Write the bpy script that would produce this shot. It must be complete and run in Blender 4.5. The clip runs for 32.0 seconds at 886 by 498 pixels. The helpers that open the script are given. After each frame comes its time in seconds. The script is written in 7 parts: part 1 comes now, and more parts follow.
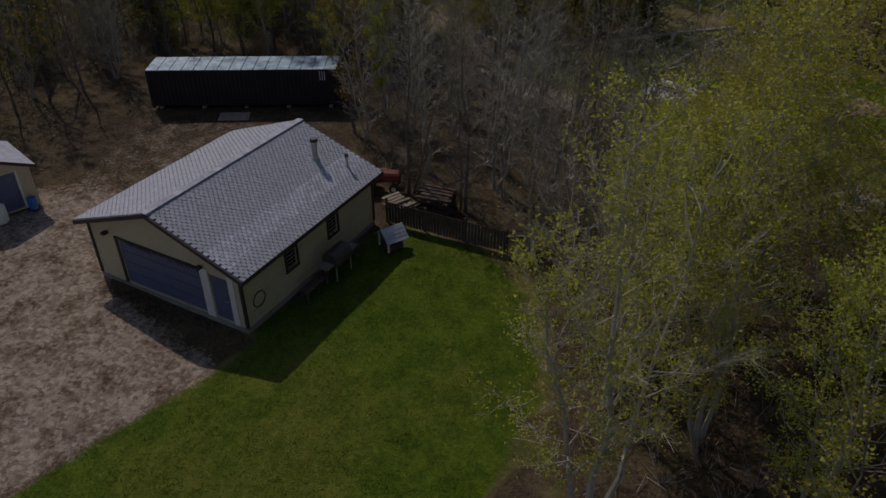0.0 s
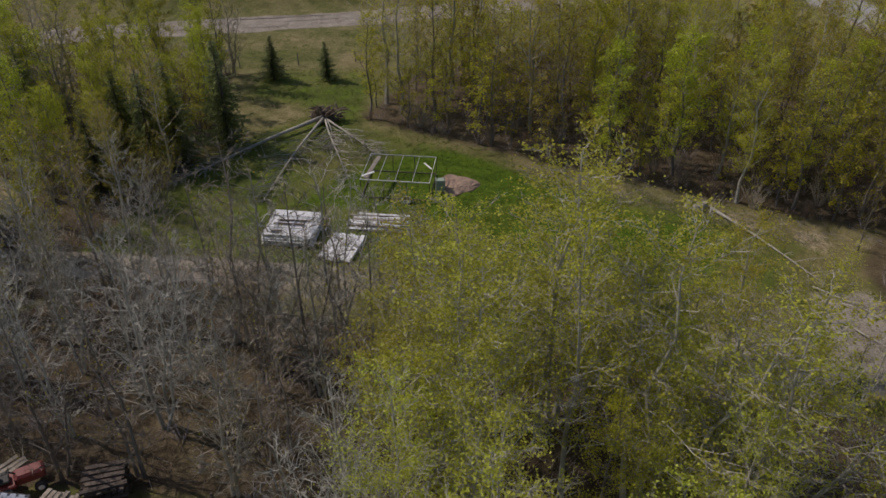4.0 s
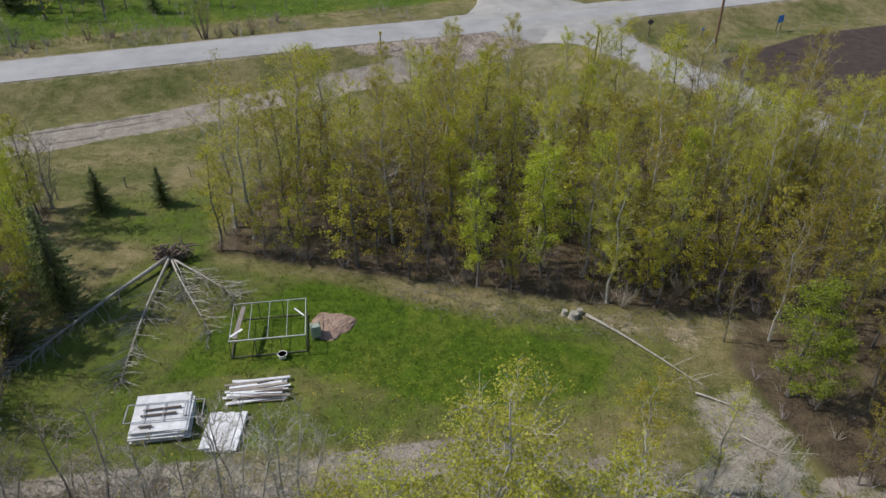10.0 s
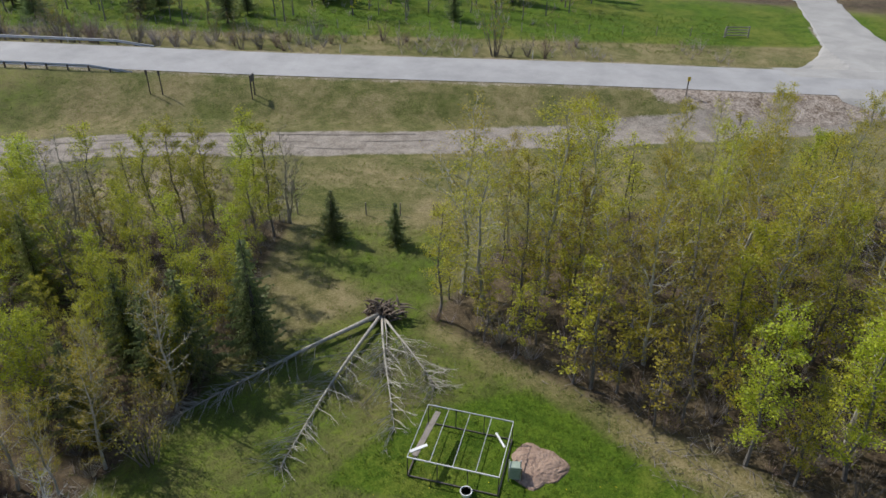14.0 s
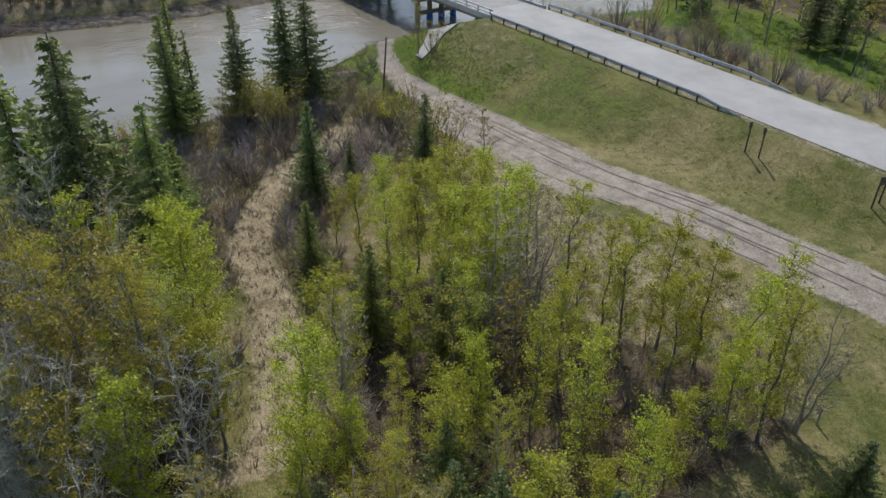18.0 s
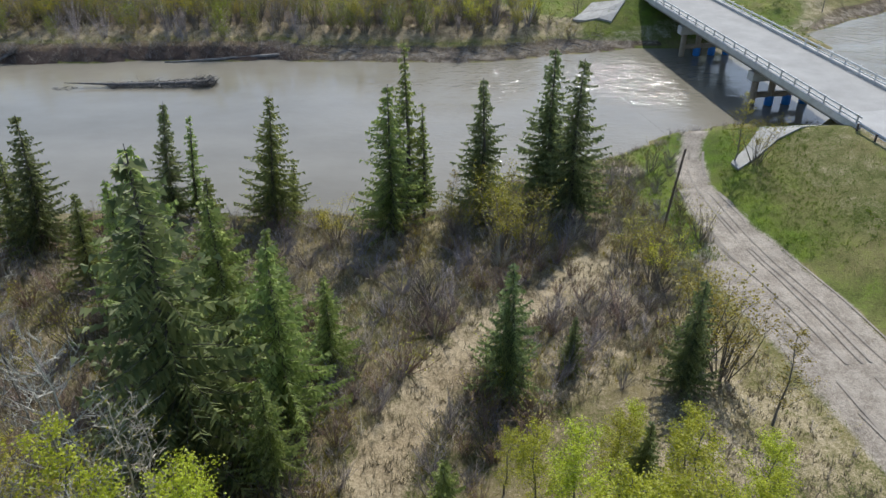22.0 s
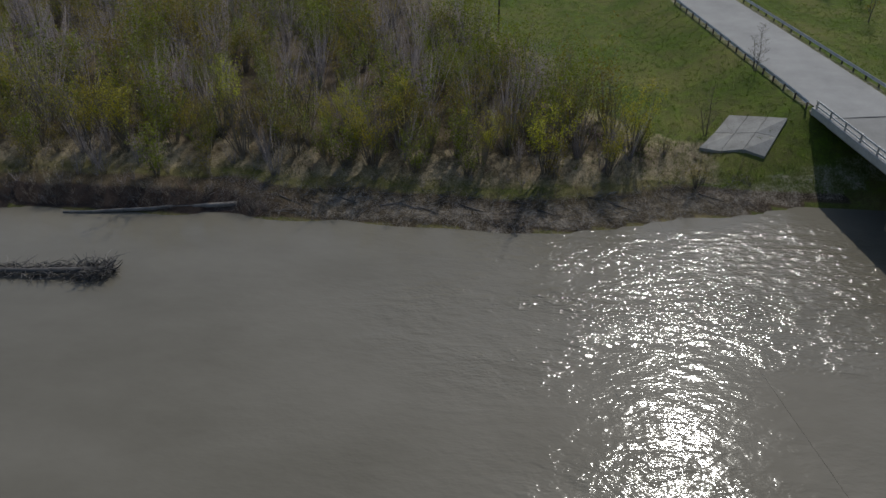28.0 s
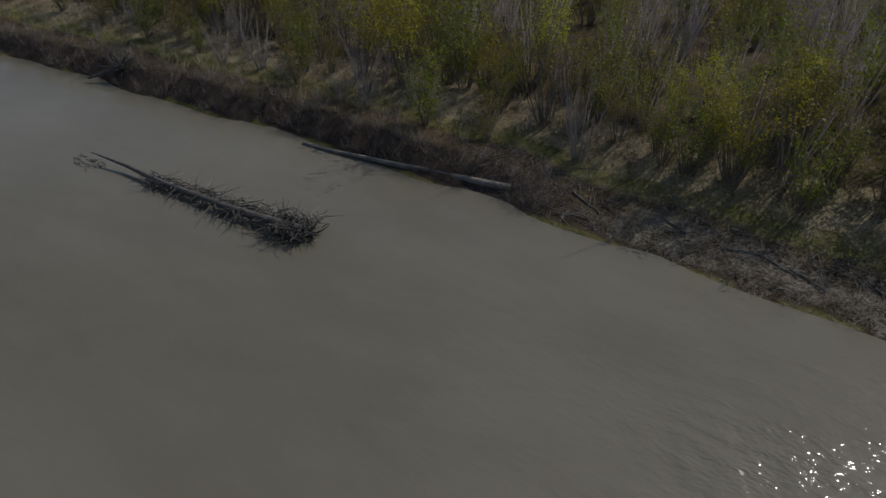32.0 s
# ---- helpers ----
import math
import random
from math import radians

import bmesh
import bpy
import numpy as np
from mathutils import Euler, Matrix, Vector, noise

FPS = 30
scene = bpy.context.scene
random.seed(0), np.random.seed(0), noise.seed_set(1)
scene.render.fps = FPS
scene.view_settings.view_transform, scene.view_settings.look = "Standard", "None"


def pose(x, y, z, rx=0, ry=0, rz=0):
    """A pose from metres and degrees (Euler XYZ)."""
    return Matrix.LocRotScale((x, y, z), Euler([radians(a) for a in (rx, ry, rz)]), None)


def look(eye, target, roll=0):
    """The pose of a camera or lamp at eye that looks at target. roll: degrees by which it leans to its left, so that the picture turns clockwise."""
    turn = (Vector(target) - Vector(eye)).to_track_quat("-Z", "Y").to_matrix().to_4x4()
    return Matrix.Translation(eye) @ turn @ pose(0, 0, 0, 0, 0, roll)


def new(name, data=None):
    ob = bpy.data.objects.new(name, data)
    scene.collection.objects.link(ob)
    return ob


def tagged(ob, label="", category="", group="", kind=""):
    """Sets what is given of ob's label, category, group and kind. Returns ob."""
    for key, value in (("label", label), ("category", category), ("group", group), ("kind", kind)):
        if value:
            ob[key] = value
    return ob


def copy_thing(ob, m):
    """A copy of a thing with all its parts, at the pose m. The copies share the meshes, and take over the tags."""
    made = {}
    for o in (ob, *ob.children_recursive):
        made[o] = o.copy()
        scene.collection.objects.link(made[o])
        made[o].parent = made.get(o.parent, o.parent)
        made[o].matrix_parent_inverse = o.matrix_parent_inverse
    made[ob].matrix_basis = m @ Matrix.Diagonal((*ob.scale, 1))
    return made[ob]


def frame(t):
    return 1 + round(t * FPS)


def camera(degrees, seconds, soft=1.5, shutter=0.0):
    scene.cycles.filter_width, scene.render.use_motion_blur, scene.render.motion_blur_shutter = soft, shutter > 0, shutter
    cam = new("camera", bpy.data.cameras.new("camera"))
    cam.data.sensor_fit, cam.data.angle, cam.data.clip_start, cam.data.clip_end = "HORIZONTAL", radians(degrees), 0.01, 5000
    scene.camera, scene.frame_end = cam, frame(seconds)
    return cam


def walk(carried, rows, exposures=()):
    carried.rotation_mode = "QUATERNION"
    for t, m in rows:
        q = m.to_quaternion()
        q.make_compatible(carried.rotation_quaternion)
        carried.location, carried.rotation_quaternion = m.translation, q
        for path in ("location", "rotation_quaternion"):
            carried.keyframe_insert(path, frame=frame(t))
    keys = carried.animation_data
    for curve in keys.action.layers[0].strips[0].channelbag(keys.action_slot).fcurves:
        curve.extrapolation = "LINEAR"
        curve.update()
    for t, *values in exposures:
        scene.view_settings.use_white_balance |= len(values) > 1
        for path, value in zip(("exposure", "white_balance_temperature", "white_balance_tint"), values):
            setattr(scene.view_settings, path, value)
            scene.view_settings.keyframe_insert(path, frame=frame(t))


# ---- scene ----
import collections
cam = camera(61.96, 32.0)
PATH = [
    (0, (6.39, -4.47, 18.35), (-4.214, 8.183, 7.063), 0.11),
    (0.5, (5.87, -3.88, 19.67), (-4.234, 9.146, 8.342), -0.22),
    (1, (5.35, -3.48, 20.93), (-3.465, 10.411, 9.557), -0.38),
    (1.5, (4.72, -3.08, 22.09), (-2.954, 11.447, 10.693), -0.17),
    (2, (4.16, -2.83, 22.99), (-1.690, 12.505, 11.564), 0.02),
    (2.5, (3.53, -2.42, 23.79), (-0.654, 13.464, 12.381), 0.04),
    (4.5, (0.99, 1.35, 24.81), (0.016, 17.925, 13.661), 0.02),
    (5, (0.63, 1.76, 25.47), (-0.099, 18.374, 14.357), -0.05),
    (5.5, (0.42, 2.12, 26.15), (0.823, 18.760, 15.057), -0.15),
    (6, (0.18, 2.50, 26.83), (2.193, 19.010, 15.727), -0.28),
    (6.5, (-0.10, 2.90, 27.57), (3.220, 19.179, 16.440), -0.43),
    (7, (-0.27, 3.35, 28.26), (4.012, 19.397, 17.125), -0.41),
    (7.5, (-0.46, 3.74, 28.91), (4.373, 19.657, 17.802), -0.35),
    (8, (-0.57, 4.24, 29.49), (4.662, 20.048, 18.404), -0.33),
    (8.5, (-0.78, 4.74, 29.98), (4.627, 20.519, 18.937), -0.17),
    (9, (-1.14, 5.24, 30.27), (3.541, 21.292, 19.292), 0.07),
    (9.5, (-0.89, 5.91, 30.25), (2.187, 22.376, 19.313), 0.20),
    (10, (-0.77, 6.56, 30.16), (2.308, 23.041, 19.253), 0.20),
    (10.5, (-0.93, 7.33, 30.09), (1.651, 23.917, 19.208), 0.40),
    (11, (-0.70, 8.29, 29.98), (1.194, 24.981, 19.120), 0.44),
    (11.5, (-0.45, 9.47, 29.90), (0.806, 26.220, 19.050), 0.40),
    (12, (-0.29, 10.87, 29.79), (0.987, 27.632, 18.950), 0.38),
    (12.5, (-0.25, 12.53, 29.64), (0.181, 29.357, 18.836), 0.58),
    (13, (-0.06, 14.44, 29.47), (-0.803, 31.277, 18.696), 0.74),
    (13.5, (0.13, 16.39, 29.35), (-2.181, 33.092, 18.587), 0.67),
    (15.5, (-2.00, 26.76, 28.14), (-10.330, 41.294, 17.222), 1.05),
    (16, (-2.61, 29.17, 27.77), (-13.056, 42.301, 16.883), 1.08),
    (16.5, (-3.38, 31.39, 27.39), (-15.502, 43.025, 16.537), 1.21),
    (17, (-4.62, 33.61, 27.05), (-17.843, 43.980, 16.214), 1.11),
    (17.5, (-5.70, 35.72, 26.88), (-20.176, 44.273, 16.046), 0.70),
    (18, (-6.88, 37.60, 26.75), (-22.092, 44.760, 15.911), 0.52),
    (18.5, (-8.45, 39.21, 26.56), (-23.955, 45.710, 15.729), 0.43),
    (19, (-10.33, 40.52, 26.38), (-26.387, 45.622, 15.598), 0.45),
    (19.5, (-12.05, 42.01, 26.38), (-28.706, 44.729, 15.652), 0.75),
    (20, (-14.34, 43.43, 26.39), (-31.084, 45.733, 15.693), 0.57),
    (20.5, (-17.02, 44.53, 26.40), (-33.927, 45.300, 15.743), 0.58),
    (21, (-19.92, 45.64, 26.33), (-36.845, 46.255, 15.689), 0.06),
    (21.5, (-23.02, 46.50, 26.30), (-39.972, 46.879, 15.702), -0.09),
    (22, (-26.38, 47.03, 26.30), (-43.366, 46.645, 15.744), -0.21),
    (22.5, (-29.76, 47.65, 26.34), (-46.733, 46.261, 15.850), 0.00),
    (23, (-33.37, 48.04, 26.40), (-50.354, 46.485, 15.961), -0.08),
    (23.5, (-36.92, 48.33, 26.53), (-53.937, 46.768, 16.135), 0.15),
    (24, (-40.60, 48.45, 26.69), (-57.614, 46.841, 16.309), -0.40),
    (24.5, (-44.33, 48.37, 26.93), (-61.354, 46.764, 16.558), -0.15),
    (25, (-48.07, 48.22, 27.14), (-65.091, 46.593, 16.767), -0.37),
    (25.5, (-51.78, 48.00, 27.27), (-68.801, 46.352, 16.889), -0.37),
    (26, (-55.42, 47.75, 27.25), (-72.430, 46.087, 16.856), -0.34),
    (26.5, (-58.93, 47.50, 27.16), (-75.919, 45.786, 16.742), -0.64),
    (28.5, (-70.29, 47.65, 26.41), (-86.877, 45.127, 15.519), -0.59),
    (29, (-72.81, 47.15, 25.23), (-89.221, 43.615, 14.361), -0.25),
    (29.5, (-75.39, 46.61, 23.87), (-91.539, 41.918, 13.041), -0.26),
    (30, (-77.79, 45.99, 22.46), (-93.720, 40.525, 11.676), -0.04),
    (30.5, (-80.08, 45.23, 21.08), (-95.150, 37.638, 10.340), 0.48),
    (31, (-82.21, 44.47, 19.69), (-96.853, 36.048, 8.982), 0.56),
    (31.5, (-84.17, 43.56, 18.34), (-98.442, 34.500, 7.660), 0.71),
    (32, (-86.12, 42.52, 16.96), (-99.936, 32.746, 6.310), 0.82),
]
walk(cam, [(t, look(eye, target, roll)) for t, eye, target, roll in PATH],
     [(0.0, -1.5, 7000, 21), (1.5, -1.1, 7050, 21), (2.5, -0.85, 6950, 20), (4.5, -0.35, 6850, 17), (6.0, -0.42, 6750, 17), (7.5, -0.25, 6700, 16), (9.0, 0.12, 6450, 11), (13.0, 0.2, 6350, 11),
      (16.0, 0.42, 6350, 10), (18.5, 0.27, 6350, 9), (21.0, 0.65, 6200, 8), (23.0, 0.6, 6250, 8), (25.0, 0.15, 6450, 9), (26.5, -0.25, 6400, 9), (28.5, -0.86, 6300, 8), (30.0, -1.04, 6450, 8), (32.0, -1.0, 6600, 8)])

# ---- light ----
SUN_YAW, SUN_UP = 72.5, 47.0
world = bpy.data.worlds.new("sky_world")
scene.world = world
world.use_nodes = True
wn = world.node_tree
sky = wn.nodes.new("ShaderNodeTexSky")
sky.sky_type, sky.sun_disc = "NISHITA", False
sky.sun_elevation, sky.sun_rotation = radians(SUN_UP), radians(-SUN_YAW)
wn.links.new(sky.outputs[0], wn.nodes["Background"].inputs[0])
wn.nodes["Background"].inputs[1].default_value = 0.12
sun = new("sun", bpy.data.lights.new("sun", "SUN"))
sun.data.energy, sun.data.angle, sun.data.color = 3.4, radians(0.53), (1.0, 0.95, 0.87)
sdir = Vector((-math.sin(radians(SUN_YAW)), math.cos(radians(SUN_YAW)), 0)) * math.cos(radians(SUN_UP)) + Vector((0, 0, math.sin(radians(SUN_UP))))
sun.matrix_world = look(sdir * 300, (0, 0, 0))


# ---- materials ----
WATER_Z = -2.4


def material(name):
    m = bpy.data.materials.new(name)
    m.use_nodes = True
    nt = m.node_tree
    return m, nt, nt.nodes["Principled BSDF"]


def add_node(nt, kind, **values):
    n = nt.nodes.new("ShaderNode" + kind)
    for k, v in values.items():
        n.inputs[k].default_value = v
    return n


def noise_node(nt, scale, detail=4.0, rough=0.6, coords=None):
    n = add_node(nt, "TexNoise", Scale=scale, Detail=detail, Roughness=rough)
    if coords is not None:
        nt.links.new(coords, n.inputs["Vector"])
    return n


def ramp_node(nt, source, stops):
    r = nt.nodes.new("ShaderNodeValToRGB")
    el = r.color_ramp.elements
    while len(el) < len(stops):
        el.new(0.5)
    for e, (p, c) in zip(el, stops):
        e.position, e.color = p, (*c, 1)
    nt.links.new(source, r.inputs[0])
    return r


def mix_node(nt, factor, a, b, kind="MIX"):
    n = nt.nodes.new("ShaderNodeMix")
    n.data_type, n.blend_type = "RGBA", kind
    for slot, v in ((0, factor), (6, a), (7, b)):
        if isinstance(v, (int, float)):
            n.inputs[slot].default_value = v
        elif isinstance(v, tuple):
            n.inputs[slot].default_value = (*v, 1)
        else:
            nt.links.new(v, n.inputs[slot])
    return n.outputs[2]


def math_node(nt, op, a, b=0.0, clamp=False):
    n = nt.nodes.new("ShaderNodeMath")
    n.operation, n.use_clamp = op, clamp
    for i, v in enumerate((a, b)):
        if isinstance(v, (int, float)):
            n.inputs[i].default_value = v
        else:
            nt.links.new(v, n.inputs[i])
    return n.outputs[0]


def bump_to(nt, bsdf, height, strength, distance):
    b = add_node(nt, "Bump", Strength=strength, Distance=distance)
    nt.links.new(height, b.inputs["Height"])
    nt.links.new(b.outputs[0], bsdf.inputs["Normal"])


def surface(name, dark, light, scale, rough=0.85, metal=0.0, bump=0.3, dist=0.02, fine=None, vary=0.0):
    """A plain procedural surface: two scales of noise between two colours, with a bump; vary: by object."""
    m, nt, bsdf = material(name)
    geo = nt.nodes.new("ShaderNodeNewGeometry")
    tc = nt.nodes.new("ShaderNodeTexCoord")
    n1 = noise_node(nt, scale, 5, 0.65, tc.outputs["Object"])
    n2 = noise_node(nt, fine or scale * 9, 3, 0.6, tc.outputs["Object"])
    both = math_node(nt, "ADD", math_node(nt, "MULTIPLY", n1.outputs[0], 0.65), math_node(nt, "MULTIPLY", n2.outputs[0], 0.35))
    col = ramp_node(nt, both, [(0.35, dark), (0.65, light)]).outputs[0]
    if vary:
        info = nt.nodes.new("ShaderNodeObjectInfo")
        hsv = add_node(nt, "HueSaturation")
        nt.links.new(math_node(nt, "ADD", math_node(nt, "MULTIPLY", info.outputs["Random"], vary), 1 - vary / 2), hsv.inputs["Value"])
        nt.links.new(col, hsv.inputs["Color"])
        col = hsv.outputs[0]
    nt.links.new(col, bsdf.inputs["Base Color"])
    bsdf.inputs["Roughness"].default_value, bsdf.inputs["Metallic"].default_value = rough, metal
    if bump:
        bump_to(nt, bsdf, both, bump, dist)
    return m


def foliage(name, dark, light, hue=0.03, through_light=0.35):
    """Leaves: colour by clump and by tree, part of the light passes through."""
    m, nt, bsdf = material(name)
    geo = nt.nodes.new("ShaderNodeNewGeometry")
    info = nt.nodes.new("ShaderNodeObjectInfo")
    col = ramp_node(nt, geo.outputs["Random Per Island"], [(0.0, dark), (1.0, light)]).outputs[0]
    hsv = add_node(nt, "HueSaturation")
    nt.links.new(math_node(nt, "ADD", math_node(nt, "MULTIPLY", info.outputs["Random"], 2 * hue), 0.5 - hue), hsv.inputs["Hue"])
    nt.links.new(math_node(nt, "ADD", math_node(nt, "MULTIPLY", info.outputs["Random"], 0.4), 0.8), hsv.inputs["Value"])
    nt.links.new(col, hsv.inputs["Color"])
    nt.links.new(hsv.outputs[0], bsdf.inputs["Base Color"])
    bsdf.inputs["Roughness"].default_value = 0.55
    tr = nt.nodes.new("ShaderNodeBsdfTranslucent")
    nt.links.new(hsv.outputs[0], tr.inputs[0])
    mx = nt.nodes.new("ShaderNodeMixShader")
    mx.inputs[0].default_value = through_light
    nt.links.new(bsdf.outputs[0], mx.inputs[1])
    nt.links.new(tr.outputs[0], mx.inputs[2])
    nt.links.new(mx.outputs[0], nt.nodes["Material Output"].inputs[0])
    return m


M_BARK_PALE = surface("pale_bark", (0.24, 0.22, 0.18), (0.48, 0.46, 0.40), 3.0, 0.9, vary=0.3)
M_BARK_GREY = surface("grey_bark", (0.09, 0.08, 0.07), (0.21, 0.19, 0.17), 3.0, 0.9, vary=0.3)
M_BARK_DARK = surface("dark_bark", (0.05, 0.04, 0.035), (0.11, 0.09, 0.075), 3.0, 0.95)
M_TWIG = surface("grey_brown_twigs", (0.12, 0.10, 0.08), (0.25, 0.215, 0.175), 1.5, 0.9, bump=0, vary=0.5)
M_TWIG_RED = surface("reddish_twigs", (0.145, 0.098, 0.074), (0.28, 0.195, 0.148), 1.5, 0.9, bump=0, vary=0.5)
M_TWIG_VIOLET = surface("violet_grey_twigs", (0.16, 0.138, 0.138), (0.325, 0.285, 0.28), 1.5, 0.9, bump=0, vary=0.4)
M_TWIG_PALE = surface("pale_grey_twigs", (0.24, 0.21, 0.16), (0.43, 0.385, 0.305), 1.5, 0.9, bump=0, vary=0.4)
M_LIMB_PALE = surface("bleached_bare_limbs", (0.26, 0.25, 0.21), (0.49, 0.47, 0.405), 1.5, 0.85, bump=0, vary=0.3)
M_LEAF_YELLOW = foliage("yellow_green_leaves", (0.285, 0.268, 0.018), (0.54, 0.49, 0.04), 0.022, 0.52)
M_LEAF_SPRING = foliage("pale_spring_leaves", (0.30, 0.31, 0.03), (0.58, 0.58, 0.075), 0.02, 0.55)
M_LEAF_BRIGHT = foliage("bright_green_leaves", (0.26, 0.295, 0.012), (0.48, 0.49, 0.035), 0.015, 0.5)
M_LEAF_GREEN = foliage("fresh_green_leaves", (0.17, 0.26, 0.012), (0.34, 0.45, 0.03), 0.015, 0.5)
M_LEAF_OLIVE = foliage("olive_spring_leaves", (0.20, 0.175, 0.02), (0.36, 0.30, 0.035), 0.02, 0.45)
M_LEAF_OCHRE = foliage("ochre_green_leaves", (0.135, 0.175, 0.012), (0.26, 0.305, 0.028), 0.02, 0.5)
M_NEEDLE = foliage("spruce_needles", (0.112, 0.15, 0.06), (0.345, 0.385, 0.15), 0.015, 0.56)
M_NEEDLE_PALE = foliage("sunlit_spruce_needles", (0.165, 0.21, 0.06), (0.42, 0.47, 0.15), 0.015, 0.56)
M_STRAW = foliage("dry_grass_blades", (0.16, 0.135, 0.075), (0.30, 0.255, 0.16), 0.015, 0.2)
M_GRASS = foliage("lawn_grass_blades", (0.075, 0.12, 0.008), (0.20, 0.225, 0.03), 0.03, 0.45)
M_DANDELION = foliage("yellow_flowers", (0.55, 0.42, 0.01), (0.75, 0.6, 0.03), 0.01, 0.2)
M_ASPHALT = surface("worn_pale_asphalt", (0.25, 0.245, 0.235), (0.37, 0.36, 0.345), 0.25, 0.9, bump=0.15, dist=0.01, fine=14)
M_DECK = surface("worn_bridge_deck", (0.20, 0.195, 0.185), (0.31, 0.30, 0.285), 0.3, 0.9, bump=0.15, dist=0.01, fine=12)
M_CONCRETE = surface("concrete", (0.36, 0.34, 0.31), (0.56, 0.54, 0.5), 0.5, 0.85, bump=0.2, dist=0.01)
M_SLAB = surface("weathered_slope_concrete", (0.23, 0.22, 0.20), (0.40, 0.385, 0.355), 0.7, 0.9, bump=0.3, dist=0.02)
# darker concrete for girders, abutments and the garage footing
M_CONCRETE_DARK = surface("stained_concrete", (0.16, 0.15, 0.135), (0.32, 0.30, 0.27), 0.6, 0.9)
M_CONCRETE_TAN = surface("tan_stained_concrete", (0.20, 0.155, 0.11), (0.36, 0.29, 0.215), 0.8, 0.9)
M_GALV = surface("galvanised_steel", (0.38, 0.38, 0.39), (0.56, 0.56, 0.57), 2.0, 0.45, 0.7, bump=0)
M_WHITE_RAIL = surface("white_painted_rail", (0.45, 0.45, 0.44), (0.66, 0.66, 0.65), 1.5, 0.5, bump=0)
M_RUST = surface("weathered_dark_steel", (0.07, 0.06, 0.055), (0.14, 0.12, 0.11), 2.0, 0.6, 0.4, bump=0.1)
M_SIDING = surface("cream_siding", (0.50, 0.43, 0.29), (0.60, 0.53, 0.37), 0.6, 0.7, bump=0.1)
M_BLUE = surface("slate_blue_paint", (0.085, 0.105, 0.19), (0.12, 0.145, 0.25), 0.8, 0.55, bump=0.05)
M_TRIM = surface("dark_brown_trim", (0.035, 0.028, 0.024), (0.065, 0.05, 0.042), 2.0, 0.6, bump=0)
M_WHITE = surface("white_paint", (0.62, 0.62, 0.6), (0.8, 0.8, 0.78), 1.2, 0.6, bump=0.1)
M_SHINGLE = surface("grey_asphalt_shingle", (0.34, 0.375, 0.44), (0.57, 0.615, 0.70), 5.0, 0.92, bump=0.3, vary=0.35)
M_SHINGLE_DARK = surface("dark_shingle_gap", (0.10, 0.10, 0.11), (0.16, 0.16, 0.17), 5.0, 0.95)
M_BOXWALL = surface("black_corrugated_steel", (0.016, 0.015, 0.02), (0.035, 0.03, 0.038), 0.8, 0.6, 0.2, bump=0.1)
M_BOXROOF = surface("pale_blue_steel_roof", (0.05, 0.12, 0.19), (0.5, 0.7, 0.82), 1.4, 0.45, 0.2, bump=0.1)
M_WOOD = surface("weathered_grey_wood", (0.19, 0.16, 0.13), (0.36, 0.32, 0.27), 2.5, 0.9, vary=0.4)
M_POLE = surface("creosoted_brown_pole", (0.11, 0.06, 0.035), (0.21, 0.12, 0.07), 2.0, 0.9, vary=0.2)
M_WOOD_DARK = surface("dark_stained_wood", (0.06, 0.045, 0.035), (0.13, 0.10, 0.08), 2.5, 0.9, vary=0.4)
M_TARP = surface("dirty_white_sheeting", (0.5, 0.5, 0.5), (0.82, 0.82, 0.82), 1.3, 0.5, bump=0.5, dist=0.05, vary=0.3)
M_GREYMETAL = surface("grey_tube_metal", (0.42, 0.42, 0.42), (0.6, 0.6, 0.6), 2.0, 0.4, 0.5, bump=0)
M_SOIL = surface("reddish_bare_soil", (0.20, 0.13, 0.095), (0.36, 0.26, 0.195), 0.9, 0.95, bump=0.8, dist=0.08)
M_STRAWHEAP = surface("dry_cut_grass", (0.30, 0.225, 0.12), (0.52, 0.42, 0.27), 3.0, 0.95, bump=0.9, dist=0.1)
M_ROOTS = surface("muddy_roots", (0.10, 0.075, 0.055), (0.22, 0.17, 0.13), 2.0, 0.95, bump=0.8, dist=0.06)
M_DRIFT = surface("bleached_driftwood", (0.16, 0.14, 0.13), (0.36, 0.33, 0.30), 2.0, 0.9, vary=0.5)
M_DRIFT_DARK = surface("wet_dark_driftwood", (0.055, 0.05, 0.048), (0.15, 0.138, 0.13), 2.0, 0.8, vary=0.5)
M_RED = surface("faded_red_paint", (0.12, 0.02, 0.018), (0.22, 0.04, 0.035), 2.0, 0.5, bump=0)
M_BLUE_PLASTIC = surface("blue_plastic", (0.02, 0.14, 0.42), (0.03, 0.2, 0.55), 2.0, 0.4, bump=0)
M_BLACK = surface("black_rubber", (0.02, 0.02, 0.02), (0.045, 0.045, 0.045), 3.0, 0.7, bump=0.1)
M_GREEN = surface("green_plastic", (0.22, 0.28, 0.21), (0.38, 0.44, 0.36), 2.0, 0.5, bump=0)
M_YELLOW = surface("road_sign_yellow", (0.55, 0.4, 0.03), (0.7, 0.5, 0.05), 2.0, 0.5, bump=0)
M_GLASS, _nt, _b = material("dark_window_glass")
_b.inputs["Base Color"].default_value = (0.02, 0.022, 0.025, 1)
_b.inputs["Roughness"].default_value = 0.08
_b.inputs["Specular IOR Level"].default_value = 0.7


